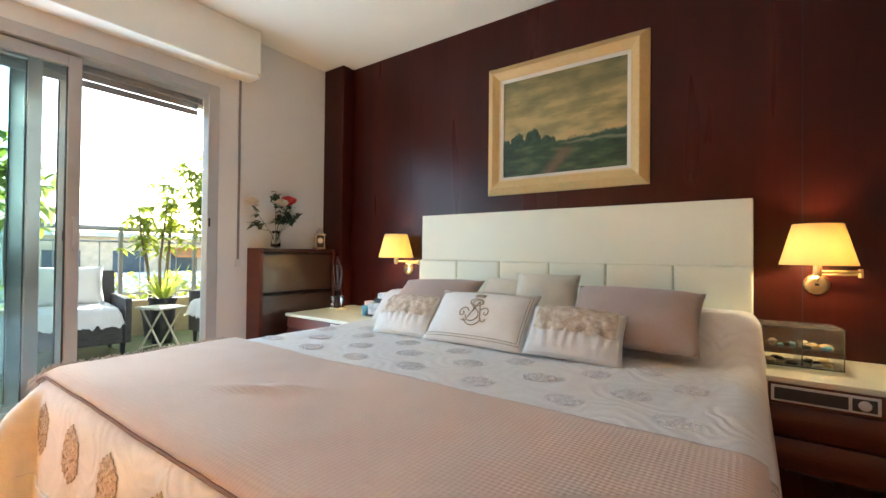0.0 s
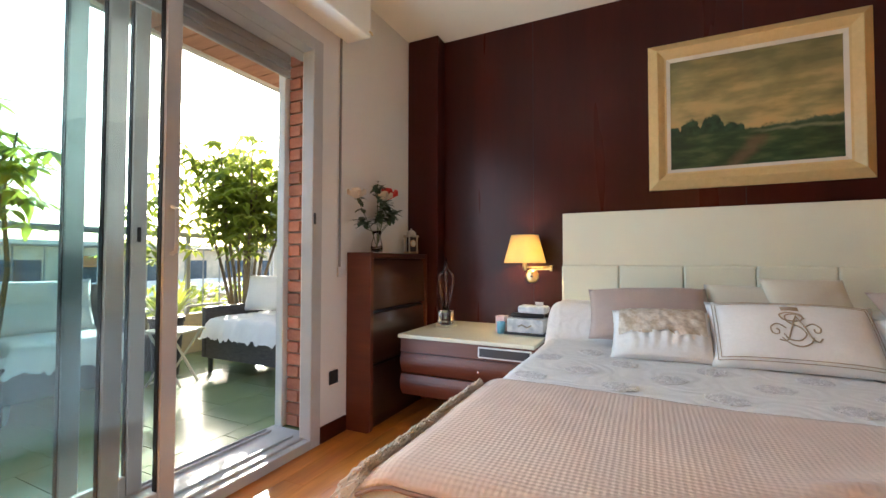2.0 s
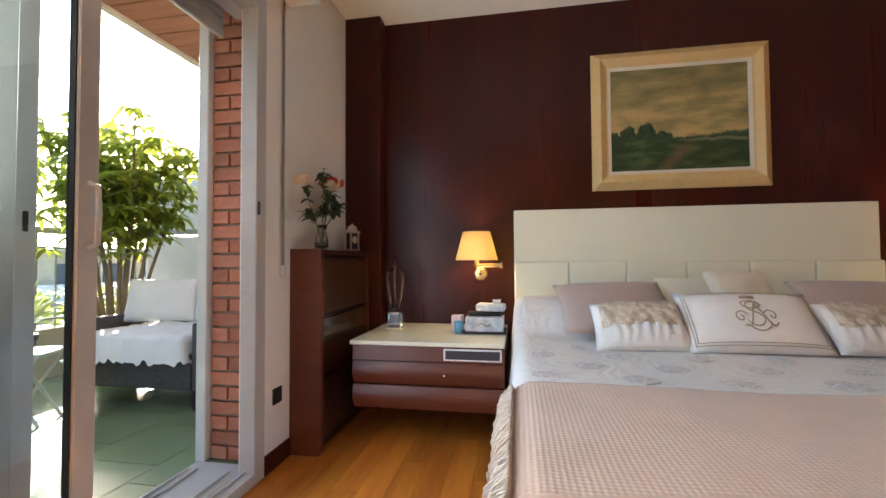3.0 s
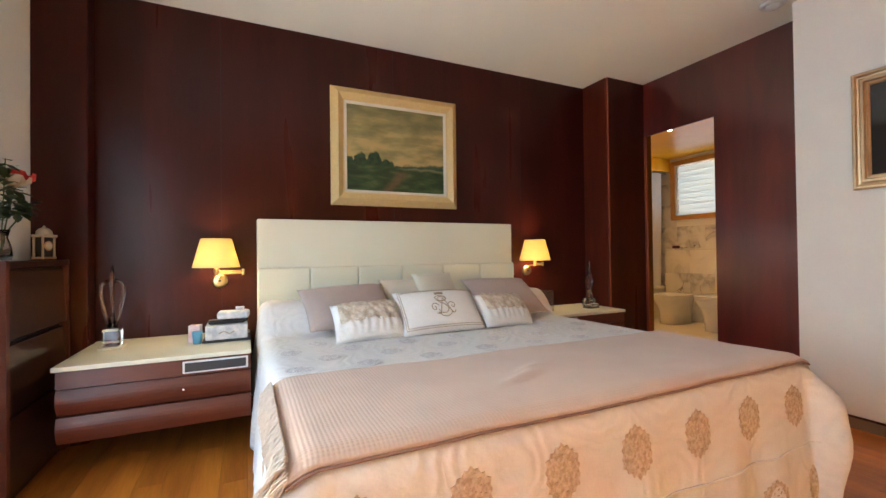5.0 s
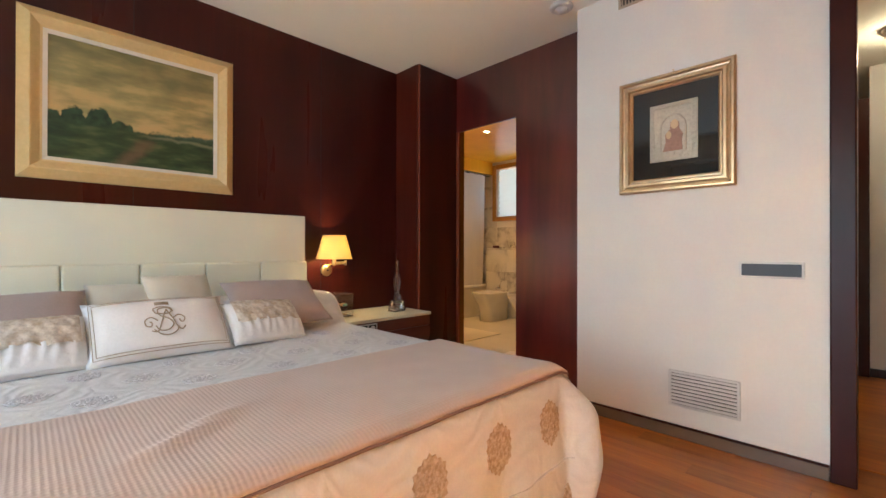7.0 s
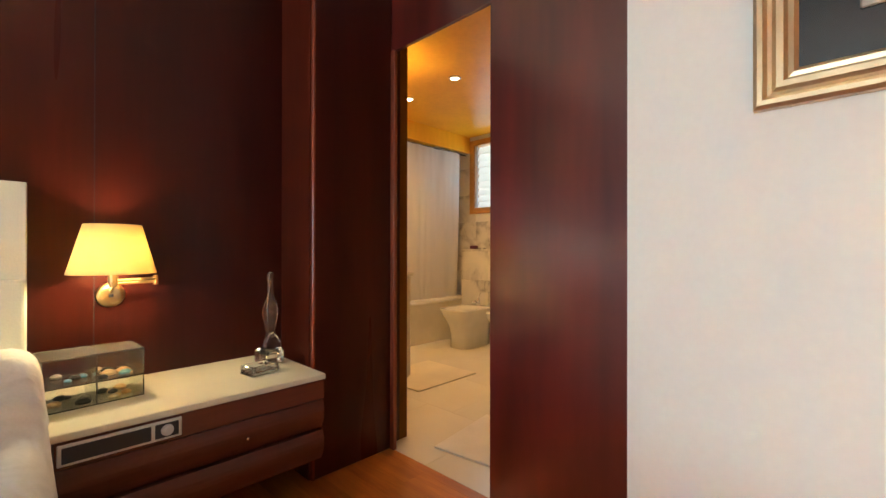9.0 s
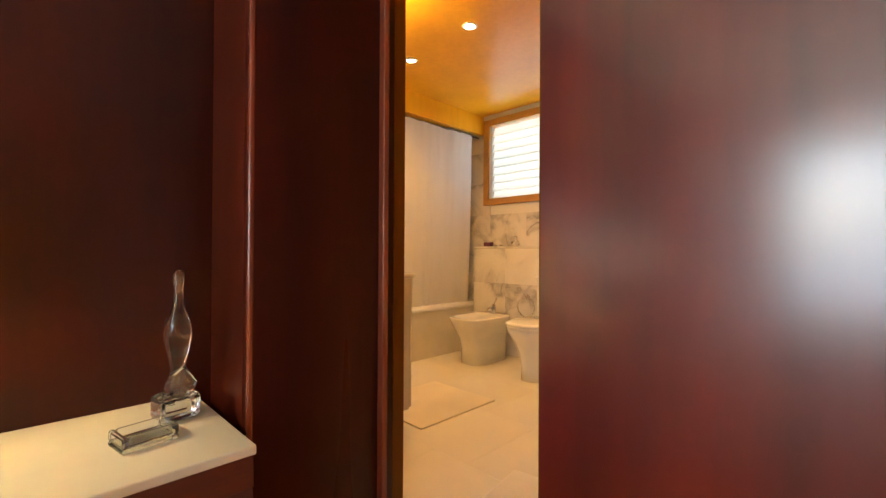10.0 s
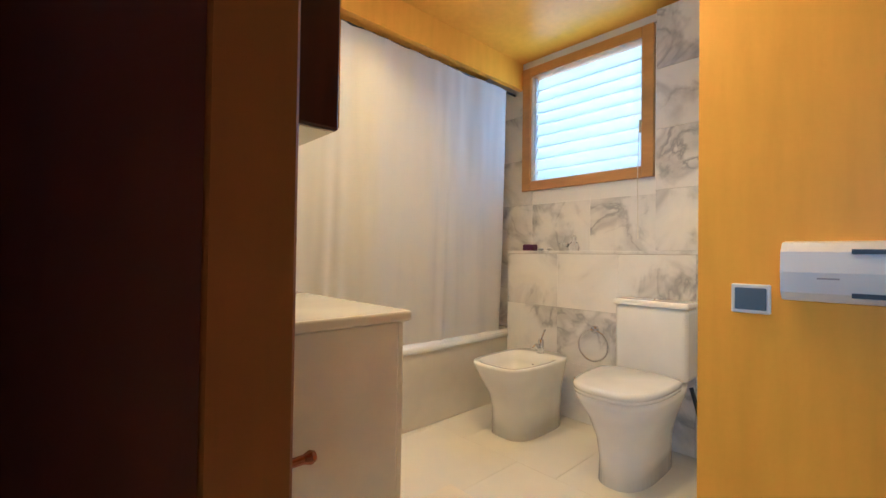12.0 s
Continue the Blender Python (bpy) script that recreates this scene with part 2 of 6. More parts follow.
def painting_mat():
    """A hazy landscape: cloudy sky, a line of trees and a path, by height and noise."""
    m = bpy.data.materials.new("oil_painting")
    m.use_nodes = True
    n, l = m.node_tree.nodes, m.node_tree.links
    p = n["Principled BSDF"]
    p.inputs["Roughness"].default_value = 0.45
    tc = n.new("ShaderNodeTexCoord")
    sep = n.new("ShaderNodeSeparateXYZ")
    l.new(tc.outputs["Object"], sep.inputs[0])

    def noise_tex(scale, detail, stretch):
        mp = n.new("ShaderNodeMapping")
        mp.inputs["Scale"].default_value = stretch
        t = n.new("ShaderNodeTexNoise")
        t.inputs["Scale"].default_value, t.inputs["Detail"].default_value = scale, detail
        l.new(tc.outputs["Object"], mp.inputs[0])
        l.new(mp.outputs[0], t.inputs["Vector"])
        return t.outputs["Fac"]

    def math_node(op, a, b):
        k = n.new("ShaderNodeMath")
        k.operation = op
        for i, v in enumerate((a, b)):
            if isinstance(v, (int, float)):
                k.inputs[i].default_value = v
            else:
                l.new(v, k.inputs[i])
        return k.outputs[0]

    def ramp(fac, stops):
        r = n.new("ShaderNodeValToRGB")
        while len(r.color_ramp.elements) < len(stops):
            r.color_ramp.elements.new(0.5)
        for e, (pos, col) in zip(r.color_ramp.elements, stops):
            e.position, e.color = pos, (*col, 1)
        l.new(fac, r.inputs[0])
        return r.outputs[0]

    def mix(fac, a, b):
        k = n.new("ShaderNodeMix")
        k.data_type = "RGBA"
        l.new(fac, k.inputs[0])
        l.new(a, k.inputs[6])
        l.new(b, k.inputs[7])
        return k.outputs[2]

    z = sep.outputs["Z"]
    clouds = math_node("ADD", math_node("MULTIPLY", z, 0.55), noise_tex(4.0, 5, (1, 1, 3.0)))
    sky_c = ramp(clouds, [(0.28, (0.52, 0.34, 0.13)), (0.44, (0.44, 0.33, 0.13)), (0.56, (0.28, 0.24, 0.09)), (0.74, (0.17, 0.155, 0.06))])
    land = noise_tex(7.0, 6, (1, 1, 3.5))
    land_c = ramp(land, [(0.34, (0.010, 0.030, 0.010)), (0.5, (0.026, 0.060, 0.018)), (0.64, (0.06, 0.095, 0.032)), (0.78, (0.12, 0.12, 0.05))])
    tree_c = ramp(noise_tex(30.0, 4, (1, 1, 1)), [(0.3, (0.008, 0.026, 0.010)), (0.7, (0.03, 0.075, 0.028))])
    x = sep.outputs["X"]

    def soft(value, lo, hi):
        k = n.new("ShaderNodeMapRange")
        k.inputs["From Min"].default_value, k.inputs["From Max"].default_value = lo, hi
        l.new(value, k.inputs["Value"])
        return k.outputs["Result"]

    top = math_node("MULTIPLY", soft(x, -0.05, 0.4), 0.028)
    for cx, half, tall in ((-0.385, 0.045, 0.055), (-0.295, 0.055, 0.085), (-0.185, 0.062, 0.105), (-0.09, 0.06, 0.045), (0.27, 0.06, 0.022), (0.385, 0.05, 0.034)):
        d = math_node("DIVIDE", math_node("SUBTRACT", x, cx), half)
        dome = math_node("SQRT", math_node("MAXIMUM", 0.0, math_node("SUBTRACT", 1.0, math_node("MULTIPLY", d, d))), 0.0)
        top = math_node("MAXIMUM", top, math_node("MULTIPLY", dome, tall))
    ragged = math_node("MULTIPLY", math_node("SUBTRACT", noise_tex(34.0, 4, (1, 1, 1)), 0.5), 0.055)
    above = math_node("SUBTRACT", z, math_node("ADD", math_node("ADD", -0.122, top), ragged))
    c = mix(soft(above, 0.008, -0.008), sky_c, tree_c)
    haze = math_node("MULTIPLY", soft(x, -0.06, 0.12), soft(above, -0.05, 0.0))
    pale = ramp(haze, [(0.0, (0.05, 0.08, 0.035)), (1.0, (0.07, 0.11, 0.06))])
    c = mix(math_node("MULTIPLY", haze, 0.8), c, pale)
    c = mix(soft(above, 0.012, -0.004), sky_c, c)
    near = math_node("SUBTRACT", z, math_node("ADD", -0.135, math_node("MULTIPLY", noise_tex(6.0, 4, (1, 1, 0.5)), 0.02)))
    c = mix(soft(near, 0.006, -0.01), c, land_c)
    streak = math_node("ABSOLUTE", math_node("ADD", math_node("ADD", z, 0.142), math_node("MULTIPLY", math_node("SUBTRACT", noise_tex(9.0, 3, (1, 1, 1)), 0.5), 0.05)), 0.0)
    light = ramp(z, [(0.0, (0.20, 0.21, 0.11)), (1.0, (0.20, 0.21, 0.11))])
    c = mix(math_node("MULTIPLY", math_node("MULTIPLY", soft(streak, 0.014, 0.002), soft(x, -0.02, 0.10)), 0.75), c, light)
    bend = math_node("ABSOLUTE", math_node("ADD", math_node("SUBTRACT", x, math_node("ADD", 0.16, math_node("MULTIPLY", z, 0.75))), math_node("MULTIPLY", math_node("SUBTRACT", noise_tex(10.0, 3, (1, 1, 1)), 0.5), 0.12)), 0.0)
    earth = ramp(z, [(0.0, (0.16, 0.10, 0.05)), (1.0, (0.16, 0.10, 0.05))])
    c = mix(math_node("MULTIPLY", math_node("MULTIPLY", soft(bend, 0.06, 0.01), soft(z, -0.15, -0.18)), 0.7), c, earth)
    l.new(c, p.inputs["Base Color"])
    b = n.new("ShaderNodeBump")
    b.inputs["Strength"].default_value, b.inputs["Distance"].default_value = 0.3, 0.002
    l.new(noise_tex(120.0, 3, (1, 1, 1)), b.inputs["Height"])
    l.new(b.outputs["Normal"], p.inputs["Normal"])
    return m


M_PAINTING = painting_mat()


# ---- materials of furniture and fittings ----
def woven_mat(name, colour, second, cell, depth, rough=0.9, sheen=0.3, blotch=3.0, rings=0.0):
    """Cloth with a waffle (cell across, metres) or with quilted rings (rings across, metres)."""
    m = mat(name, colour, rough, grain=0.08, scale=140, bump=0.0, second=second, mix_scale=blotch, sheen=sheen)
    n, l = m.node_tree.nodes, m.node_tree.links
    p = n["Principled BSDF"]
    tc = n.new("ShaderNodeTexCoord")
    b = n.new("ShaderNodeBump")
    b.inputs["Strength"].default_value, b.inputs["Distance"].default_value = 1.0, depth
    if rings:
        v = n.new("ShaderNodeTexVoronoi")
        v.inputs["Scale"].default_value, v.inputs["Randomness"].default_value = 1 / rings, 0.55
        l.new(tc.outputs["Object"], v.inputs["Vector"])
        s = n.new("ShaderNodeMath")
        s.operation = "MULTIPLY"
        s.inputs[1].default_value = 44.0
        l.new(v.outputs["Distance"], s.inputs[0])
        w = n.new("ShaderNodeMath")
        w.operation = "SINE"
        l.new(s.outputs[0], w.inputs[0])
        nz = n.new("ShaderNodeTexNoise")
        nz.inputs["Scale"].default_value = 60
        l.new(tc.outputs["Object"], nz.inputs["Vector"])
        mx = n.new("ShaderNodeMath")
        mx.operation = "MULTIPLY_ADD"
        mx.inputs[1].default_value = 1.6
        l.new(nz.outputs["Fac"], mx.inputs[0])
        l.new(w.outputs[0], mx.inputs[2])
        l.new(mx.outputs[0], b.inputs["Height"])
        warp = n.new("ShaderNodeTexNoise")
        warp.inputs["Scale"].default_value = 5.0
        l.new(tc.outputs["Object"], warp.inputs["Vector"])
        bend = n.new("ShaderNodeVectorMath")
        bend.operation = "MULTIPLY_ADD"
        bend.inputs[1].default_value = (0.16, 0.16, 0.16)
        l.new(warp.outputs["Color"], bend.inputs[0])
        l.new(tc.outputs["Object"], bend.inputs[2])
        l.new(bend.outputs[0], v.inputs["Vector"])
        thread = n.new("ShaderNodeMapRange")
        thread.inputs["From Min"].default_value, thread.inputs["From Max"].default_value = -0.4, 1.9
        l.new(mx.outputs[0], thread.inputs["Value"])
        tone = [k for k in n if k.bl_idname == "ShaderNodeMix"][0]
        l.new(thread.outputs["Result"], tone.inputs[0])
    else:
        waves = []
        for axis in ("X", "Y"):
            w = n.new("ShaderNodeTexWave")
            w.bands_direction = axis
            w.inputs["Scale"].default_value = 0.314 / cell
            w.inputs["Distortion"].default_value, w.inputs["Detail Scale"].default_value = 0.6, 1.0
            l.new(tc.outputs["Object"], w.inputs["Vector"])
            waves.append(w)
        mx = n.new("ShaderNodeMath")
        mx.operation = "ADD"
        l.new(waves[0].outputs["Fac"], mx.inputs[0])
        l.new(waves[1].outputs["Fac"], mx.inputs[1])
        l.new(mx.outputs[0], b.inputs["Height"])
    l.new(b.outputs["Normal"], p.inputs["Normal"])
    return m


def marble_mat():
    m = mat("veined_marble", (0.78, 0.76, 0.72), 0.18, grain=0.04, scale=5, coat=0.3)
    n, l = m.node_tree.nodes, m.node_tree.links
    p = n["Principled BSDF"]
    tc = n.new("ShaderNodeTexCoord")
    info = n.new("ShaderNodeObjectInfo")
    off = n.new("ShaderNodeVectorMath")
    off.operation = "MULTIPLY_ADD"
    off.inputs[1].default_value = (7.0, 11.0, 5.0)
    l.new(info.outputs["Random"], off.inputs[0])
    l.new(tc.outputs["Object"], off.inputs[2])
    nz = n.new("ShaderNodeTexNoise")
    nz.inputs["Scale"].default_value, nz.inputs["Detail"].default_value, nz.inputs["Distortion"].default_value = 3.0, 6, 0.6
    l.new(off.outputs[0], nz.inputs["Vector"])
    r = n.new("ShaderNodeValToRGB")
    stops = [(0.38, (0.78, 0.76, 0.73)), (0.50, (0.72, 0.705, 0.68)), (0.60, (0.50, 0.49, 0.49)), (0.70, (0.70, 0.685, 0.66))]
    while len(r.color_ramp.elements) < len(stops):
        r.color_ramp.elements.new(0.5)
    for e, (pos, col) in zip(r.color_ramp.elements, stops):
        e.position, e.color = pos, (*col, 1)
    l.new(nz.outputs["Fac"], r.inputs[0])
    vein = n.new("ShaderNodeTexNoise")
    vein.inputs["Scale"].default_value, vein.inputs["Detail"].default_value, vein.inputs["Distortion"].default_value = 2.2, 6, 1.6
    l.new(off.outputs[0], vein.inputs["Vector"])
    band = n.new("ShaderNodeValToRGB")
    for pos, v in ((0.455, 0.0), (0.485, 1.0)):
        e = band.color_ramp.elements.new(pos)
        e.color = (v, v, v, 1)
    band.color_ramp.elements[0].color, band.color_ramp.elements[-1].color = (0, 0, 0, 1), (0, 0, 0, 1)
    band.color_ramp.elements[-1].position = 0.53
    l.new(vein.outputs["Fac"], band.inputs[0])
    patch = n.new("ShaderNodeMapRange")
    patch.inputs["From Min"].default_value, patch.inputs["From Max"].default_value, patch.inputs["To Max"].default_value = 0.46, 0.66, 0.85
    l.new(nz.outputs["Fac"], patch.inputs["Value"])
    amount = n.new("ShaderNodeMath")
    amount.operation = "MULTIPLY"
    l.new(band.outputs[0], amount.inputs[0])
    l.new(patch.outputs["Result"], amount.inputs[1])
    tone = n.new("ShaderNodeMix")
    tone.data_type = "RGBA"
    tone.inputs[7].default_value = (0.26, 0.255, 0.27, 1)
    l.new(amount.outputs[0], tone.inputs[0])
    l.new(r.outputs[0], tone.inputs[6])
    l.new(tone.outputs[2], p.inputs["Base Color"])
    return m


def thin_mat(name, colour, through_part, rough=0.8, lit=None):
    """Thin cloth that lets some light through."""
    m = bpy.data.materials.new(name)
    m.use_nodes = True
    n, l = m.node_tree.nodes, m.node_tree.links
    p, out = n["Principled BSDF"], n["Material Output"]
    p.inputs["Base Color"].default_value, p.inputs["Roughness"].default_value = (*colour, 1), rough
    t = n.new("ShaderNodeBsdfTranslucent")
    t.inputs["Color"].default_value = (*(lit or colour), 1)
    nz = n.new("ShaderNodeTexNoise")
    nz.inputs["Scale"].default_value = 220
    b = n.new("ShaderNodeBump")
    b.inputs["Strength"].default_value, b.inputs["Distance"].default_value = 0.25, 0.001
    tc = n.new("ShaderNodeTexCoord")
    l.new(tc.outputs["Object"], nz.inputs["Vector"])
    l.new(nz.outputs["Fac"], b.inputs["Height"])
    l.new(b.outputs["Normal"], p.inputs["Normal"])
    mx = n.new("ShaderNodeMixShader")
    mx.inputs[0].default_value = through_part
    l.new(p.outputs[0], mx.inputs[1])
    l.new(t.outputs[0], mx.inputs[2])
    l.new(mx.outputs[0], out.inputs["Surface"])
    return m


M_SPREAD = woven_mat("white_damask", (0.69, 0.675, 0.655), (0.725, 0.712, 0.69), 0.02, 0.0009, 0.7, 0.2, 7.0, rings=0.30)
M_THROW = woven_mat("rose_waffle", (0.585, 0.425, 0.335), (0.54, 0.385, 0.295), 0.0115, 0.0005)
M_WHITEFAB = mat("white_cotton", (0.80, 0.79, 0.77), 0.85, grain=0.06, scale=90, bump=0.25, second=(0.74, 0.73, 0.71), mix_scale=5, sheen=0.2)
M_TAUPE = mat("taupe_cotton", (0.45, 0.355, 0.31), 0.9, grain=0.08, scale=120, bump=0.25, mix_scale=5, second=(0.41, 0.32, 0.28), sheen=0.3)
M_CREAMFAB = mat("cream_satin", (0.72, 0.68, 0.56), 0.5, grain=0.05, scale=60, bump=0.15, sheen=0.3)
M_LACE = mat("brown_lace", (0.64, 0.55, 0.44), 0.9, grain=0.2, scale=120, second=(0.42, 0.32, 0.21), mix_scale=75, bump=0.6)
M_LACEBEIGE = mat("beige_lace", (0.46, 0.37, 0.27), 0.85, grain=0.3, scale=90, second=(0.66, 0.60, 0.51), mix_scale=26, bump=0.8)
M_LACEBEIGE2 = mat("beige_thread", (0.40, 0.32, 0.22), 0.8, grain=0.15, scale=200)
M_FRINGE = mat("cream_fringe", (0.66, 0.56, 0.46), 0.9, grain=0.1, scale=80, sheen=0.3)
M_HEM = mat("dark_rose_hem", (0.30, 0.19, 0.15), 0.9, grain=0.1)
M_SHADE = thin_mat("yellow_shade_fabric", (0.80, 0.65, 0.32), 0.32)
M_CURTAIN = thin_mat("white_curtain_fabric", (0.76, 0.745, 0.73), 0.35)
M_FROST = thin_mat("frosted_louvre_glass", (0.90, 0.88, 0.80), 0.72, 0.3)
LAMP_W, SPOT_W = 1.7, 6.3
M_CRYSTAL = glass_mat("crystal", (0.97, 0.98, 1.0), 0.0, 1.52)
M_ACRYLIC = glass_mat("acrylic", (0.90, 0.92, 0.90), 0.05, 1.25)
M_ACRYLIC.node_tree.nodes["Principled BSDF"].inputs["Transmission Weight"].default_value = 0.93
M_LACEGREY = mat("grey_lace", (0.75, 0.74, 0.735), 0.9, grain=0.25, scale=120, second=(0.56, 0.54, 0.545), mix_scale=55, bump=0.6)
M_ROSE = mat("red_petal", (0.72, 0.05, 0.04), 0.6, grain=0.15, scale=40)
M_ROSECREAM = mat("cream_petal", (0.72, 0.62, 0.48), 0.6, grain=0.1, scale=40)
M_STEM = mat("green_stem", (0.08, 0.13, 0.05), 0.7, grain=0.1)
M_LEAFDARK = mat("dark_leaf", (0.055, 0.10, 0.05), 0.5, grain=0.2, scale=30)
M_LEAF = thin_mat("glossy_leaf", (0.13, 0.19, 0.03), 0.55, 0.35, (0.52, 0.56, 0.07))
M_BARK = mat("cane_bark", (0.22, 0.17, 0.10), 0.8, grain=0.3, scale=40, bump=0.4)
M_SOIL = mat("soil", (0.05, 0.035, 0.025), 0.95, grain=0.4, scale=60, bump=0.6)
M_POT = mat("dark_pot", (0.10, 0.08, 0.07), 0.6, grain=0.1)
M_PAPER = mat("printed_paper", (0.72, 0.73, 0.75), 0.6, grain=0.05, scale=30, second=(0.42, 0.46, 0.52), mix_scale=22)
M_PINK = mat("pink_carton", (0.72, 0.45, 0.47), 0.5, grain=0.05, second=(0.78, 0.72, 0.72), mix_scale=25)
M_BLUE = mat("pale_blue_plastic", (0.16, 0.42, 0.60), 0.3)
M_BLUEGREY = mat("blue_grey_plastic", (0.10, 0.14, 0.19), 0.35)
M_NAVY = mat("navy_plastic", (0.02, 0.03, 0.10), 0.35)
M_PURPLE = mat("purple_soap", (0.09, 0.015, 0.05), 0.4)
M_MARBLE = marble_mat()
M_CREAMWALL = mat("cream_panel", (0.74, 0.70, 0.60), 0.35, grain=0.03, scale=10)
M_LACQUER = mat("white_lacquer", (0.78, 0.77, 0.74), 0.3, grain=0.02, scale=20)
M_MIRROR = mat("mirror", (0.9, 0.9, 0.9), 0.02, metal=1.0)
M_ORANGEFRAME = mat("honey_window_wood", (0.55, 0.285, 0.055), 0.35, grain=0.15, scale=12, stretch=(4, 1, 4), coat=0.2)
M_SPOTGLOW = glow_mat("halogen_glow", (1.0, 0.78, 0.45), 12.0)
M_MATFAB = mat("cream_mat", (0.76, 0.70, 0.56), 0.95, grain=0.1, scale=150, bump=0.4, sheen=0.3)
M_WICKER = mat("dark_wicker", (0.055, 0.052, 0.055), 0.55, grain=0.5, scale=70, stretch=(1, 1, 3), bump=1.0, second=(0.08, 0.075, 0.075), mix_scale=20)
M_TERRA = mat("reddish_board", (0.42, 0.20, 0.11), 0.7, grain=0.2, scale=12, stretch=(1, 6, 1), second=(0.36, 0.16, 0.09), mix_scale=3)
M_OCHRE = mat("ochre_render", (0.70, 0.58, 0.40), 0.9, grain=0.12, scale=25, bump=0.3)
M_GROUND = mat("pale_paving", (0.40, 0.38, 0.34), 0.9, grain=0.15, scale=2)
M_PANE = mat("far_window", (0.10, 0.12, 0.14), 0.1, grain=0.05, scale=1)
M_AWNING = mat("orange_awning", (0.62, 0.25, 0.07), 0.8, grain=0.1, scale=6)
# saturated honey colour of the unseen south wall, for warm bounce light
M_WARMBOUNCE = mat("warm_bounce_wood", (0.63, 0.28, 0.05), 0.4, grain=0.15, scale=8, stretch=(4, 4, 0.5), mix_scale=1)

# ---- the shell of the bedroom ----
XW, YB, XD, XWH, CEIL = -2.87, 2.77, 1.67, 1.42, 2.65   # west wall, back wall, door wall, white wall, ceiling
YS = -1.75                                              # wall behind the walk
WT = 0.07
OP_Y0, OP_Y1, OP_Z = -1.15, 1.64, 2.19                  # balcony opening
DO_Y0, DO_Y1, DO_Z = 1.795, 2.560, 2.147                   # bathroom opening

floor = structure("floor", box((XW - 0.02, YS - 0.1, -0.12), (XD + 0.02, YB + 0.12, -0.012)), M_DARKWOOD, "dark subfloor under the parquet", "floor")
structure("ceiling", box((XW - 0.3, YS - 0.1, CEIL), (XD + 0.12, YB + 0.1, CEIL + 0.15)), M_CEIL, "plain cream painted ceiling", "ceiling")
wall_north = structure("wall_north", box((XW - WT, YB + 0.004, 0), (XD + 0.12, YB + 0.15, CEIL)), M_MAHOG, "dark glossy mahogany panelled wall behind the bed", "wall")
# never in view; its colour is chosen to throw orange light on the bed
structure("wall_south", box((XW - 0.3, YS - 0.12, 0), (5.3, YS, CEIL)), M_WARMBOUNCE, "unseen end wall coloured honey to bounce warm light", "wall")

bm = bmesh.new()
add_box(bm, (XW - WT, OP_Y1, 0), (XW, YB, CEIL))
add_box(bm, (XW - WT, YS, 0), (XW, OP_Y0, CEIL))
add_box(bm, (XW - WT, OP_Y0, OP_Z), (XW, OP_Y1, CEIL))
structure("wall_west", bm, M_WHITE, "white plaster wall round the balcony door", "wall")

# the wall with the opening to the bathroom; the sliding door runs in a slot behind its face
bm = bmesh.new()
add_box(bm, (XD, DO_Y1, 0), (XD + 0.12, YB, CEIL))
add_box(bm, (XD, DO_Y0, DO_Z), (XD + 0.02, DO_Y1, CEIL))
add_box(bm, (XD + 0.02, DO_Y0, 2.36), (XD + 0.12, DO_Y1, CEIL))
add_box(bm, (XD, 0.9, 0), (XD + 0.12, DO_Y0, CEIL))
structure("wall_east", bm, M_MAHOGSHEEN, "dark mahogany panelled wall with a narrow opening", "wall")
bm = bmesh.new()
HD_Y0, HD_Y1 = -1.02, -0.125
add_box(bm, (XWH, HD_Y1, 0), (XD - 0.001, 1.12, CEIL))
add_box(bm, (XWH, YS, 0), (XWH + 0.16, HD_Y0, CEIL))
add_box(bm, (XWH, HD_Y0, 2.345), (XWH + 0.16, HD_Y1, CEIL))
structure("wall_white", bm, M_WHITE, "white plaster wall with grilles and a switch", "wall")

bm = box((1.203, 2.466, 0), (XD - 0.001, YB, CEIL), 0.004)
structure("column_right", bm, M_MAHOG, "dark mahogany clad column beside the bathroom opening", "column")
bm = box((XW + 0.001, 2.65, 0), (-2.62, YB, CEIL), 0.004)
structure("column_left", bm, M_MAHOG, "dark mahogany clad column in the corner", "column")

# bathroom shell
BX1, BY1, BCEIL, OX = 4.34, 5.02, 2.50, 3.12
structure("bath_floor_slab", box((XD + 0.0, 0.6, -0.12), (BX1 + 0.1, BY1, -0.008)), M_BATHFLOOR, "pale mortar bed under the bathroom tiles", "floor")
structure("bath_ceiling", box((XD + 0.121, 0.6, BCEIL), (BX1 + 0.1, BY1 + 0.1, BCEIL + 0.08)), M_ORANGE, "glossy honey coloured wood ceiling", "ceiling")
bm = bmesh.new()
WY0, WY1, WZ0, WZ1 = 3.27, 4.12, 1.58, 2.40
add_box(bm, (BX1, 2.5, 0), (BX1 + 0.15, WY0, BCEIL))
add_box(bm, (BX1, WY1, 0), (BX1 + 0.15, BY1 + 0.1, BCEIL))
add_box(bm, (BX1, WY0, 0), (BX1 + 0.15, WY1, WZ0))
add_box(bm, (BX1, WY0, WZ1), (BX1 + 0.15, WY1, BCEIL))
structure("bath_wall_window", bm, M_WHITE, "bathroom wall with a high window", "wall")
structure("bath_wall_back", box((XD + 0.121, BY1, 0), (BX1, BY1 + 0.1, BCEIL)), M_WHITE, "white wall behind the bathtub", "wall")
structure("bath_wall_orange", box((OX, 1.0, 0), (OX + 0.1, 2.641, BCEIL)), M_ORANGE, "honey coloured wood panelled wall with a door", "wall")
structure("bath_wall_side", box((OX + 0.1, 2.45, 0), (BX1, 2.53, BCEIL)), M_WHITE, "white wall beside the toilet", "wall")
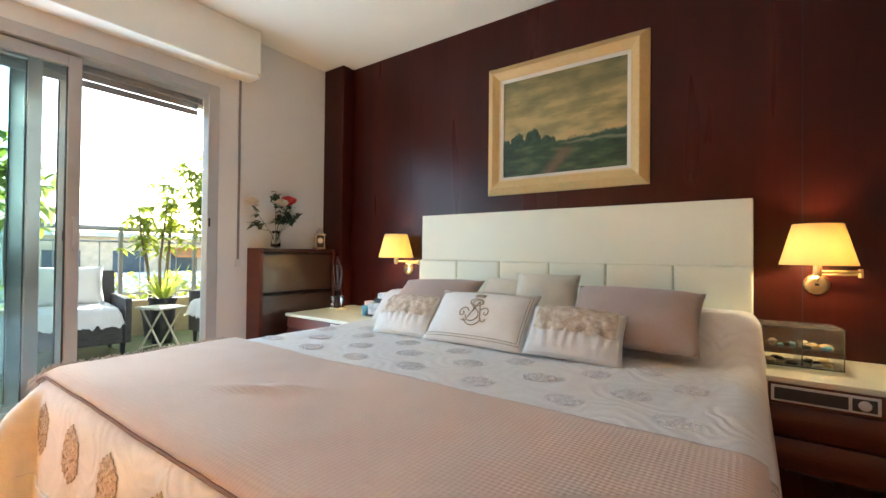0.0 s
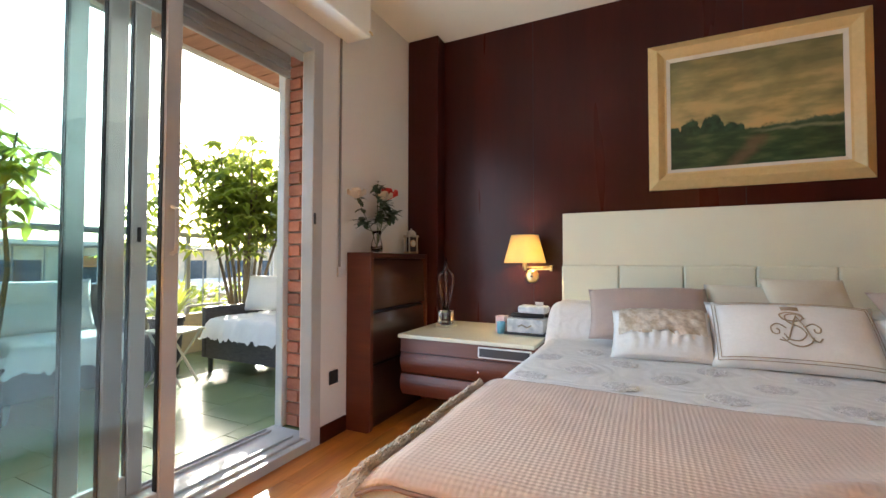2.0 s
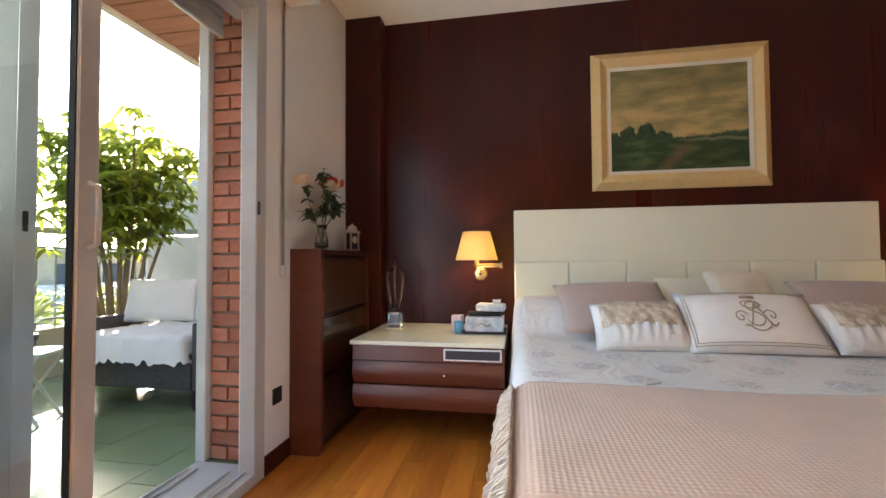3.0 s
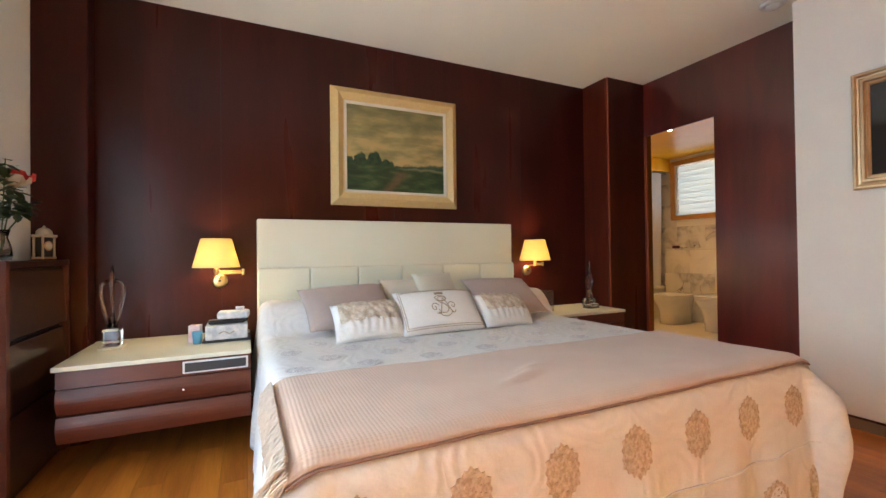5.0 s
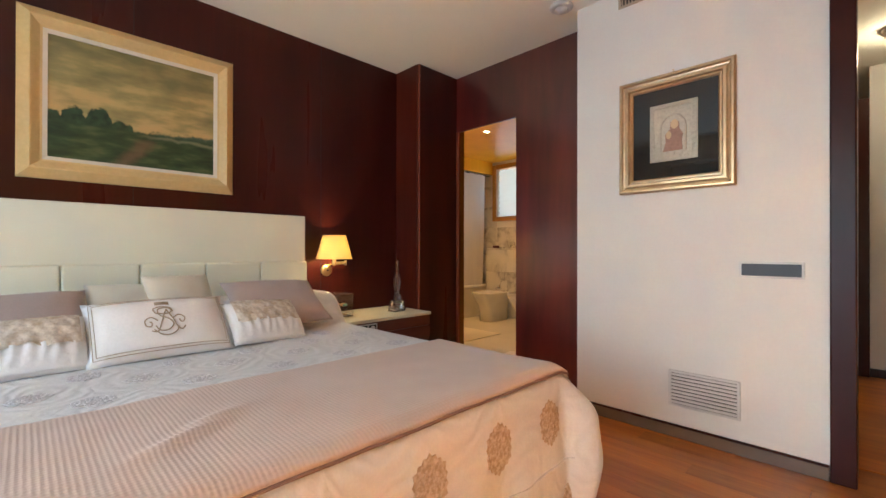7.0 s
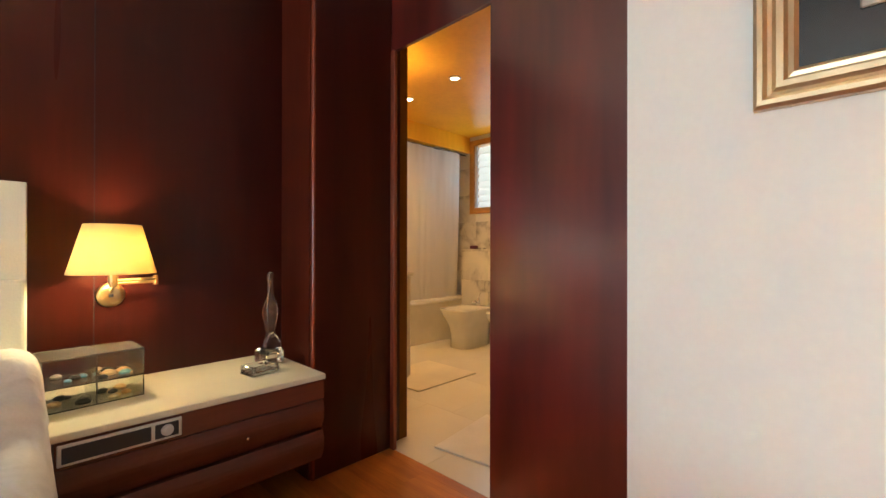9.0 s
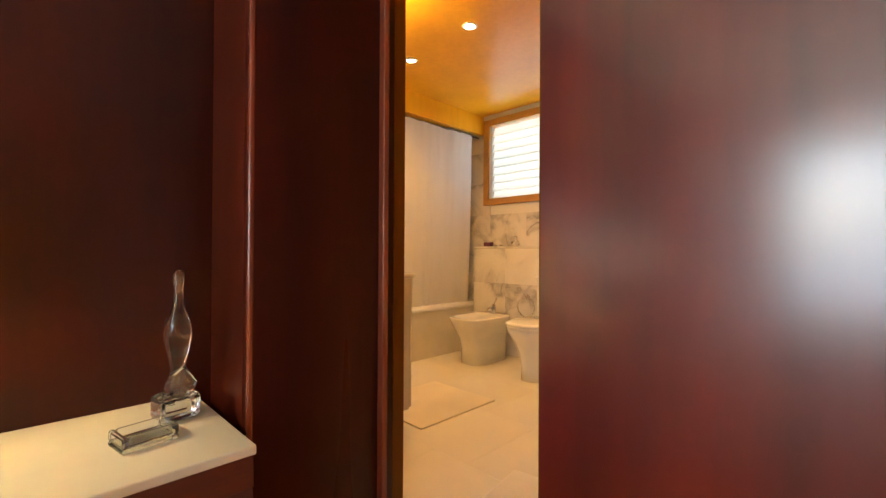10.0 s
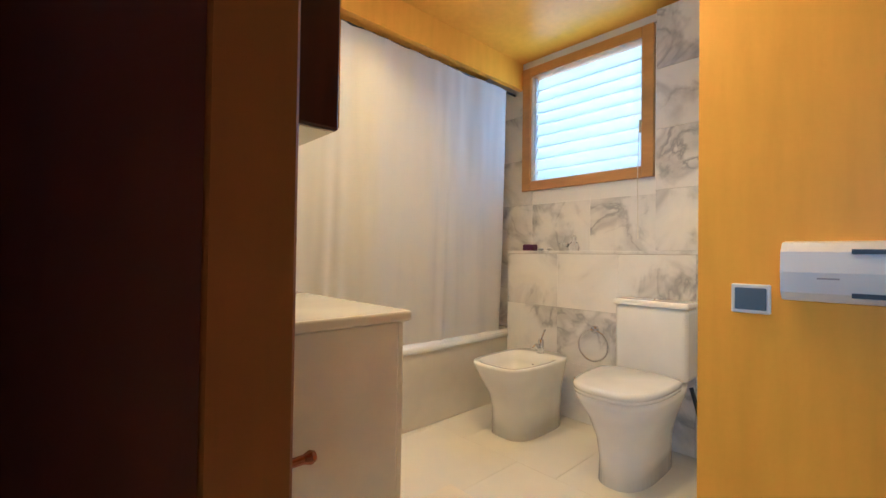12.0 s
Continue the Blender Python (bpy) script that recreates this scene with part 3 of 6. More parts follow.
structure("bath_wall_near", box((XD + 0.121, 0.9, 0), (OX, 1.0, BCEIL)), M_WHITE, "plain white bathroom wall", "wall")

# hall behind the second doorway
structure("hall_floor", box((XD + 0.021, YS - 0.0, -0.12), (5.2, 0.59, -0.004)), M_PARQUET, "honey coloured parquet in the hall", "floor")
structure("hall_ceiling", box((XD + 0.1, YS, CEIL - 0.05), (5.2, 0.9, CEIL + 0.1)), M_CEIL, "plain cream hall ceiling", "ceiling")

# balcony
structure("balcony_slab", box((-6.2, -3.0, -0.3), (XW, 4.6, -0.012)), M_MORTAR, "concrete slab of the balcony", "floor")
structure("wall_east_south", box((XD, HD_Y1 + 0.0, 0), (XD + 0.12, 0.899, CEIL)), M_WHITE, "inner core of the white wall", "wall")
# this wall and the unseen slab were added to stop sun leaking in
structure("bath_wall_west", box((XD + 0.0, YB + 0.151, 0), (XD + 0.12, BY1 + 0.1, BCEIL + 0.08)), M_WHITE, "white bathroom wall behind the vanity", "wall")
structure("bath_roof", box((XD + 0.121, 0.0, BCEIL + 0.081), (BX1 + 0.2, BY1 + 0.1, BCEIL + 0.2)), M_MORTAR, "unseen slab keeping sun out of the bathroom", "ceiling")

# ---- floors and trims ----
def planks(parent, x0, x1, y0, y1, width, length, material, top=0.0, name="plank", gap=0.0012, along="y"):
    me_cache = {}
    step_a, step_b = (width, length)
    row = 0
    a = x0 if along == "y" else y0
    end_a = x1 if along == "y" else y1
    lo_b, hi_b = (y0, y1) if along == "y" else (x0, x1)
    while a < end_a - 1e-6:
        wa = min(step_a, end_a - a)
        b = lo_b - (row * 0.37 % 1.0) * step_b
        while b < hi_b:
            b0, b1 = max(b, lo_b), min(b + step_b, hi_b)
            if b1 - b0 > 0.02:
                size = (round(wa, 4), round(b1 - b0, 4))
                if size not in me_cache:
                    bm = box((-size[0] / 2 + gap / 2, -size[1] / 2 + gap / 2, -0.010), (size[0] / 2 - gap / 2, size[1] / 2 - gap / 2, 0))
                    me = bpy.data.meshes.new(name)
                    bm.to_mesh(me)
                    bm.free()
                    me.materials.append(material)
                    me_cache[size] = me
                ob = new(name, me_cache[size])
                ca, cb = a + wa / 2, (b0 + b1) / 2
                ob.matrix_world = pose(ca, cb, top) if along == "y" else pose(cb, ca, top, 0, 0, 90)
                ob.parent = parent
            b += step_b
        a += step_a
        row += 1


def baseboard(name, a, b, label="low dark brown wooden baseboard"):
    structure(name, box(a, b, 0.003), M_MAHOG, label, "baseboard")


structure("baseboard_white", box((XWH - 0.012, HD_Y1 + 0.001, 0), (XWH - 0.0005, 1.126, 0.062), 0.002), M_SKIRT, "low grey brown lacquered baseboard", "baseboard")
structure("baseboard_bead", box((XWH - 0.016, HD_Y1 + 0.001, 0.0625), (XWH - 0.0005, 1.126, 0.074), 0.003), M_MAHOG, "thin dark bead on the baseboard", "baseboard")
baseboard("baseboard_west", (XW + 0.0005, OP_Y1 + 0.075, 0), (XW + 0.013, 1.93, 0.09))
baseboard("baseboard_west_south", (XW + 0.0005, YS + 0.01, 0), (XW + 0.013, OP_Y0 - 0.08, 0.09))

# mahogany joints on the panelled walls
for i, x in enumerate((-1.95, -0.75, 0.45)):
    structure("trim", box((x - 0.0015, YB + 0.002, 0), (x + 0.0015, YB + 0.0045, CEIL - 0.001)), M_GASKET, "fine shadow joint between mahogany panels", "trim")

# thin sheet whose red tone stands in for lamplight on the column's side
structure("column_lit_side", box((1.1945, 2.4855, 0.0), (1.2025, YB - 0.001, CEIL - 0.002)), M_MAHOGLIT, "mahogany side of the column, reddened to look lamplit", "column")

# edge strip of the right-hand column and lining of the bathroom opening
# light colour of this strip stands in for the bright glint along the corner
structure("trim_column", box((1.200, 2.463, 0.0), (1.217, 2.485, CEIL - 0.002), 0.006, 3), M_TRIM, "rounded edge strip of the column, lightened as its highlight", "trim")
structure("door_trim_left", box((XD - 0.013, 2.433, 0), (XD + 0.011, 2.4655, DO_Z - 0.001), 0.003), M_TRIM, "reddish wooden edge strip beside the bathroom opening", "trim")
structure("door_reveal", box((XD + 0.001, 2.510, 0), (XD + 0.094, DO_Y1 - 0.0005, 2.359)), M_MAHOG, "dark mahogany reveal of the bathroom opening", "trim")
structure("door_lining_left", box((XD + 0.0945, 2.5105, 0), (XD + 0.152, DO_Y1 - 0.001, 2.359), 0.003), M_LINING, "honey wood door lining, darkened to olive as shade", "trim")
structure("door_lining_top", box((XD + 0.1215, DO_Y0 - 0.08, 2.361), (XD + 0.152, DO_Y1 - 0.003, 2.42), 0.003), M_LINING, "honey wood lining over the opening, darkened as shade", "trim")
pocket = thing("sliding_door", "brown wooden sliding door drawn back into the wall", "door", (XD + 0.055, DO_Y0 + 0.0005, 0))
part("leaf", box((0.0, 0.0, 0.004), (0.036, 0.040, 2.34), 0.003), M_LINING, pocket)
plate = part("lock_plate", box((-0.004, 0.003, 1.02), (-0.0003, 0.024, 1.205), 0.0012), M_ALU, pocket, "pale steel lock plate")
for k in range(4):
    part("bolt", lathe([(0.005, 0), (0.0045, 0.003), (0.003, 0.005), (0, 0.0055)], 12), M_GREYSLAT, plate, "round steel bolt", smooth=True).matrix_basis = pose(-0.0042, 0.016, 1.045 + 0.046 * k, 0, -90)

# doorway to the hall
bm = bmesh.new()
add_box(bm, (XWH - 0.02, HD_Y1 - 0.09, 0), (XWH + 0.17, HD_Y1 - 0.0005, 2.3445), 0.006, 2)
add_box(bm, (XWH - 0.02, HD_Y0 + 0.0005, 0), (XWH + 0.17, HD_Y0 + 0.09, 2.3445), 0.006, 2)
add_box(bm, (XWH - 0.019, HD_Y0 + 0.0905, 2.255), (XWH + 0.169, HD_Y1 - 0.0905, 2.3445), 0.006, 2)
structure("door_frame_hall", bm, M_MAHOG, "dark mahogany full height door frame", "door frame")
structure("hall_wall_north", box((XD + 0.121, 0.6, 0), (5.2, 0.7, CEIL - 0.05)), M_WHITE, "plain cream hall wall", "wall")
structure("hall_wall_east", box((5.2, YS, 0), (5.3, 0.9, CEIL)), M_WHITE, "plain cream hall end wall", "wall")
structure("hall_wall_side", box((3.85, YS, 0), (3.95, -0.24, CEIL - 0.05)), M_WHITE, "white partition wall in the hall", "wall")
bm = bmesh.new()
add_box(bm, (3.80, -0.2395, 0), (3.97, -0.16, 2.33), 0.004)
add_box(bm, (3.835, YS, 0.0), (3.8495, -0.241, 0.07), 0.003)
structure("hall_trim", bm, M_MAHOG, "dark mahogany door jamb and baseboard in the hall", "trim")
cab = thing("hall_cabinet", "dark wooden cabinet standing in the hall", "cabinet", (4.95, 0.0, 0))
part("body", box((-0.2, -0.45, 0.001), (0.2, 0.30, 1.9), 0.006), M_DARKWOOD, cab)
for s in (-0.26, 0.115):
    part("door", box((-0.222, s - 0.17, 0.05), (-0.2005, s + 0.17, 1.86), 0.004), M_MAHOG, cab)
hl = thing("hall_ceiling_lamp", "round frosted ceiling lamp in the hall", "lamp", (3.1, -0.42, CEIL - 0.0505))
part("base", lathe([(0, -0.001), (0.12, -0.001), (0.12, -0.02), (0, -0.02)], 28), M_ALU, hl)
# fill light added below the lamp's diffuser to brighten the hall
bulb("hall_fill", (3.1, -0.42, CEIL - 0.20), 1.5, (1.0, 0.74, 0.42), 0.05)
part("diffuser", lathe([(0.11, -0.0205), (0.105, -0.045), (0.07, -0.065), (0, -0.07)], 28), M_BEIGE, hl)

# ---- balcony door ----
def frame_bars(y0, y1, z0, z1, x0, x1, wy, wz, wz_low=None):
    bm = bmesh.new()
    wl = wz_low or wz
    add_box(bm, (x0, y0, z0), (x1, y0 + wy, z1), 0.004)
    add_box(bm, (x0, y1 - wy, z0), (x1, y1, z1), 0.004)
    add_box(bm, (x0 + 0.001, y0 + wy, z1 - wz), (x1 - 0.001, y1 - wy, z1), 0.003)
    add_box(bm, (x0 + 0.001, y0 + wy, z0), (x1 - 0.001, y1 - wy, z0 + wl), 0.003)
    return bm


bdoor = thing("balcony_door", "white aluminium sliding balcony door standing open", "sliding door", (0, 0, 0))
bdoor["kind"] = "structure"
FX0, FX1 = -2.935, XW + 0.012
part("outer_frame", frame_bars(OP_Y0, OP_Y1 + 0.07, 0.0, 2.20, FX0, FX1, 0.075, 0.07, 0.05), M_DOORALU, bdoor, "white lacquered aluminium frame")
bm = bmesh.new()
for x in (-3.175, -3.137, -2.9765, -2.905):
    add_box(bm, (x - 0.003, OP_Y0 + 0.08, 0.0505), (x + 0.003, OP_Y1 - 0.01, 0.0615))
add_box(bm, (-3.20, OP_Y0 + 0.001, 0.0), (FX0 - 0.0005, OP_Y1 + 0.069, 0.05))
add_box(bm, (-3.20, OP_Y0 + 0.001, 2.12), (-3.115, OP_Y1 + 0.069, 2.20))
add_box(bm, (-3.02, OP_Y0 + 0.001, 2.13), (FX0 - 0.0005, OP_Y1 + 0.069, 2.199))
part("track", bm, M_DOORALU, bdoor, "three aluminium floor tracks")


def leaf(y0, y1, x0, x1, handle):
    lf = part("door_leaf", frame_bars(y0, y1, 0.062, 2.12, x0, x1, 0.062, 0.065, 0.08), M_DOORALU, bdoor, "glazed white aluminium sliding leaf")
    xm = (x0 + x1) / 2
    g = part("pane", box((xm - 0.003, y0 + 0.06, 0.14), (xm + 0.003, y1 - 0.06, 2.056)), M_GLASS, lf, "clear window glass")
    g.visible_shadow = False
    bm = bmesh.new()
    for yy in (y0 + 0.0625, y1 - 0.0665):
        add_box(bm, (xm - 0.012, yy, 0.142), (xm + 0.012, yy + 0.004, 2.05))
    part("gasket", bm, M_GASKET, lf, "black rubber glazing gasket")
    if handle is None:
        return lf
    if handle:
        part("handle", tube([(x1, y1 - 0.03, 1.02), (x1 + 0.03, y1 - 0.03, 1.03), (x1 + 0.034, y1 - 0.03, 1.11), (x1 + 0.03, y1 - 0.03, 1.19), (x1, y1 - 0.03, 1.20)], 0.008, 8), M_DOORALU, lf, "white bow handle")
    else:
        part("lock", box((x1 - 0.001, y1 - 0.040, 1.07), (x1 + 0.003, y1 - 0.024, 1.13), 0.002), M_BLACK, lf, "small black lock")
    return lf


leaf(-0.20, 0.94, -2.925, -2.885, True)
leaf(-0.32, 0.785, -2.998, -2.955, None)
leaf(-0.62, 0.955, -3.152, -3.122, False)
leaf(-1.08, 0.752, -3.190, -3.160, None)
part("clip", box((XW + 0.0125, 1.640, 1.19), (XW + 0.022, 1.652, 1.25), 0.002), M_BLACK, bdoor, "black plastic stop")

# shutter box, roller shutter, strap
sbox = thing("shutter_box", "cream painted roller shutter box above the balcony door", "shutter box", (0, 0, 0))
part("casing", box((XW + 0.0005, OP_Y0 - 0.25, 2.30), (-2.70, 1.93, CEIL - 0.002), 0.008, 2), M_CEIL, sbox)
part("hook", tube([(-2.69, 1.90, 2.32), (-2.675, 1.90, 2.31), (-2.67, 1.90, 2.295)], 0.006, 6), M_BRASS, sbox)
shutter = thing("roller_shutter", "grey slatted roller shutter rolled up", "shutter", (0, 0, 0))
for k in range(4):
    part("slat", box((-3.05, OP_Y0 + 0.09, 2.005 + 0.045 * k), (-3.03, OP_Y1 + 0.0, 2.045 + 0.045 * k), 0.006, 2), M_GREYSLAT, shutter)
strap = thing("shutter_strap", "grey woven shutter strap with a wall winder", "strap", (XW, 1.862, 0))
part("strap", box((0.008, -0.009, 0.95), (0.010, 0.009, 2.31)), M_STRAP, strap)
part("winder", box((0.0005, -0.02, 0.90), (0.018, 0.02, 0.96), 0.006, 2), M_ALU, strap)
sock = thing("wall_socket", "dark square wall socket beside the balcony door", "socket", (XW, 1.823, 0.335))
part("plate", box((0.0005, -0.038, -0.038), (0.008, 0.038, 0.038), 0.003), M_BLACK, sock)
part("insert", lathe([(0.02, 0), (0.02, -0.004), (0, -0.004)], 16), M_GREY, sock).matrix_basis = pose(0.0085, 0, 0, 0, 90)

# ---- white wall fittings ----
def slat_grille(name, label, place, w, h, slats, material, depth=0.012, upright=False, back=M_BLACK):
    """A grille on the white wall; y is across, z is up, it faces -x."""
    g = thing(name, label, "grille", place)
    bm = bmesh.new()
    f = 0.014
    add_box(bm, (-depth, -w / 2, -h / 2), (-0.0005, -w / 2 + f, h / 2), 0.002)
    add_box(bm, (-depth, w / 2 - f, -h / 2), (-0.0005, w / 2, h / 2), 0.002)
    add_box(bm, (-depth, -w / 2 + f, -h / 2), (-0.0005, w / 2 - f, -h / 2 + f), 0.002)
    add_box(bm, (-depth, -w / 2 + f, h / 2 - f), (-0.0005, w / 2 - f, h / 2), 0.002)
    part("frame", bm, material, g)
    part("backing", box((-0.002, -w / 2 + f, -h / 2 + f), (-0.0006, w / 2 - f, h / 2 - f)), back, g)
    span = (w if upright else h) - 2 * f
    for k in range(slats):
        c = -span / 2 + span * (k + 0.5) / slats
        if upright:
            bm = box((-depth, c - span / slats * 0.15, -h / 2 + f), (-0.0025, c + span / slats * 0.15, h / 2 - f))
        else:
            bm = box((-depth, -w / 2 + f, c - span / slats * 0.33), (-0.0025, w / 2 - f, c + span / slats * 0.33))
        part("slat", bm, material, g)
    return g


slat_grille("air_grille", "white metal ventilation grille low on the wall", (XWH, 0.385, 0.277), 0.34, 0.20, 9, M_ALU)
slat_grille("supply_grille", "brown air conditioning grille high on the wall", (XWH, 0.592, 2.594), 0.50, 0.108, 24, M_BEIGE, upright=True)
sw = thing("light_switch", "wide dark grey switch panel in a white frame", "switch", (XWH, 0.091, 0.955))
part("frame", box((-0.008, -0.13, -0.041), (-0.0005, 0.13, 0.041), 0.002), M_ALU, sw)
part("rocker", box((-0.012, -0.118, -0.03), (-0.0082, 0.118, 0.03), 0.002), M_GREY, sw)
smoke = thing("ceiling_vent", "round white ceiling vent", "vent", (1.30, 1.17, CEIL - 0.0005))
part("ring", lathe([(0, 0), (0.075, 0), (0.075, -0.012), (0.055, -0.025), (0.05, -0.02), (0, -0.02)], 28), M_ALU, smoke, smooth=True)
part("cone", lathe([(0.042, -0.0205), (0.03, -0.038), (0, -0.042)], 28), M_ALU, smoke, smooth=True)


# ---- pictures ----
def mitred_frame(w, h, profile):
    """A picture frame; profile: (inset from the outer edge, height off the wall). x across, z up, faces -y."""
    bm = bmesh.new()
    rings = []
    for inset, off in profile:
        a, b = w / 2 - inset, h / 2 - inset
        rings.append([bm.verts.new((sx * a, -off, sz * b)) for sx, sz in ((-1, -1), (1, -1), (1, 1), (-1, 1))])
    for p, q in zip(rings, rings[1:]):
        for i in range(4):
            j = (i + 1) % 4
            bm.faces.new((p[i], p[j], q[j], q[i]))
    bmesh.ops.recalc_face_normals(bm, faces=bm.faces[:])
    return bm


pic = thing("landscape_painting", "landscape oil painting in a wide pale gold wooden frame", "painting", (-0.722, YB + 0.0035, 1.86))
PW, PH = 1.03, 0.88
part("frame", mitred_frame(PW, PH, [(0, 0), (0, 0.014), (0.004, 0.018), (0.046, 0.054), (0.050, 0.055), (0.055, 0.052), (0.088, 0.026), (0.098, 0.024), (0.098, 0.004)]), M_FRAME, pic, "wide pale gold wooden frame")
part("slip", mitred_frame(PW - 0.196, PH - 0.196, [(0, 0.004), (0, 0.023), (0.020, 0.018), (0.020, 0.003)]), M_SLIP, pic, "white painted inner slip")
part("canvas", box((-PW / 2 + 0.115, -0.011, -PH / 2 + 0.115), (PW / 2 - 0.115, -0.004, PH / 2 - 0.115)), M_PAINTING, pic, "painted trees under a cloudy yellow sky")

icon = thing("framed_relief", "small silvery relief on black in a gold frame", "picture", (XWH, 0.53, 1.725), -90)
IW, IH = 0.60, 0.67
part("frame", mitred_frame(IW, IH, [(0, 0.0005), (0, 0.022), (0.008, 0.03), (0.018, 0.03), (0.026, 0.022), (0.034, 0.020), (0.042, 0.026), (0.055, 0.026), (0.062, 0.016), (0.072, 0.018), (0.08, 0.012), (0.08, 0.004)]), M_GOLD, icon, "stepped gold moulding")
part("mat_board", box((-IW / 2 + 0.078, -0.008, -IH / 2 + 0.078), (IW / 2 - 0.078, -0.004, IH / 2 - 0.078)), M_BLACKGLASS, icon, "glossy black backing")
bm = box((-0.125, -0.014, -0.165), (0.125, -0.0085, 0.165), 0.003)
rng = random.Random(4)
for k in range(46):
    a = k * 2 * math.pi / 46
    rx, rz = 0.105, 0.145
    x = max(-rx, min(rx, 1.5 * rx * math.cos(a)))
    z = max(-rz, min(rz, 1.5 * rz * math.sin(a)))
    add_box(bm, (x - 0.008, -0.018, z - 0.008), (x + 0.008, -0.0135, z + 0.008), 0.003)
part("relief", bm, M_SILVER, icon, "tarnished silver panel with a beaded border")
bm = bmesh.new()
arch = [(0.066 * math.cos(a * math.pi / 12), 0.02 + 0.075 * math.sin(a * math.pi / 12)) for a in range(13)]
add_tube(bm, [(0.066, -0.0145, -0.11)] + [(x, -0.0145, z) for x, z in arch] + [(-0.066, -0.0145, -0.11)], 0.005, 6)
for k in range(5):
    add_box(bm, (-0.09 + 0.04 * k, -0.017, -0.135), (-0.07 + 0.04 * k, -0.0138, -0.118), 0.003)
part("arch", bm, M_SILVER, icon, "raised silver arch")
bm = bmesh.new()
add_prism(bm, [(-0.052, -0.11), (0.050, -0.11), (0.046, -0.05), (0.052, -0.02), (0.034, 0.012), (0.03, 0.05), (0.008, 0.066), (-0.012, 0.05), (-0.014, 0.012), (-0.040, -0.015), (-0.036, -0.06)], -0.019, -0.0142, "y")
part("motif", bm, M_MOTIF, icon, "dull red raised shape")
bm = bmesh.new()
add_prism(bm, [(0.010 + 0.020 * math.cos(a), 0.038 + 0.026 * math.sin(a)) for a in [k * math.pi / 10 for k in range(20)]], -0.022, -0.0142, "y")
add_prism(bm, [(-0.020 + 0.014 * math.cos(a), -0.020 + 0.022 * math.sin(a)) for a in [k * math.pi / 10 for k in range(20)]], -0.0215, -0.0192, "y")
part("motif_light", bm, M_GOLD, icon, "pale raised shapes")
part("nail", tube([(0, -0.001, IH / 2 + 0.012), (0, -0.012, IH / 2 + 0.014)], 0.004, 8), M_BRASS, icon)

# ---- bed ----
BX0, BXR, BF, BH, BT = -1.74, 0.285, 0.54, 2.63, 0.60   # sides, foot, head and top of the mattress
bed = thing("bed", "wide double bed with a cream leather headboard and white damask bedspread", "bed", (0, 0, 0))
hb = part("headboard", box((-1.738, 2.675, 0.05), (0.262, YB + 0.0035, 1.30), 0.012, 3), M_LEATHER, bed, "cream leather headboard with stitched square pads")
part("upper_pad", box((-1.736, 2.655, 0.90), (0.260, 2.6745, 1.296), 0.003, 2), M_LEATHER, hb)
pad_me = None
for k in range(6):
    if pad_me is None:
        p0 = part("pad", box((-0.1658, 2.620, 0.50), (0.1658, 2.6545, 0.971), 0.013, 3), M_LEATHER, hb)
        pad_me = p0.data
    else:
        p0 = new("pad", pad_me)
        p0.parent = hb
    p0.matrix_basis = pose(-1.738 + (k + 0.5) / 3, 0, 0)
part("bed_base", box((BX0 + 0.06, BF + 0.06, 0.06), (BXR - 0.06, BH, 0.32), 0.02, 2), M_WHITEFAB, bed, "pale upholstered bed base")
part("mattress", box((BX0 + 0.02, BF + 0.03, 0.3205), (BXR - 0.02, BH, BT - 0.03), 0.05, 3), M_WHITEFAB, bed, "thick white mattress")
for x in (BX0 + 0.12, BXR - 0.12):
    for y in (BF + 0.15, BH - 0.1):
        part("leg", box((x - 0.03, y - 0.03, 0.0), (x + 0.03, y + 0.03, 0.06)), M_BLACK, bed)


def smooth_step(a, b, x):
    t = max(0.0, min(1.0, (x - a) / (b - a)))
    return t * t * (3 - 2 * t)


def bed_height(x, y):
    """Height of the made bed: mattress with covered pillows towards the headboard."""
    h = BT + 0.175 * smooth_step(2.08, 2.28, y) * (1 - 0.2 * smooth_step(2.45, 2.62, y))
    for cx, cy, half, tall in ((-0.93, 0.84, 0.10, 0.016), (-0.86, 0.91, 0.08, 0.012)):
        along, across = (x - cx) * 0.93 + (y - cy) * 0.37, (y - cy) * 0.93 - (x - cx) * 0.37
        h += tall * math.exp(-(along / half) ** 2 - (across / 0.022) ** 2)
    h += 0.008 * noise.noise((x * 2.2, y * 2.2, 0.3)) + 0.003 * noise.noise((x * 9, y * 9, 2.0))
    return h


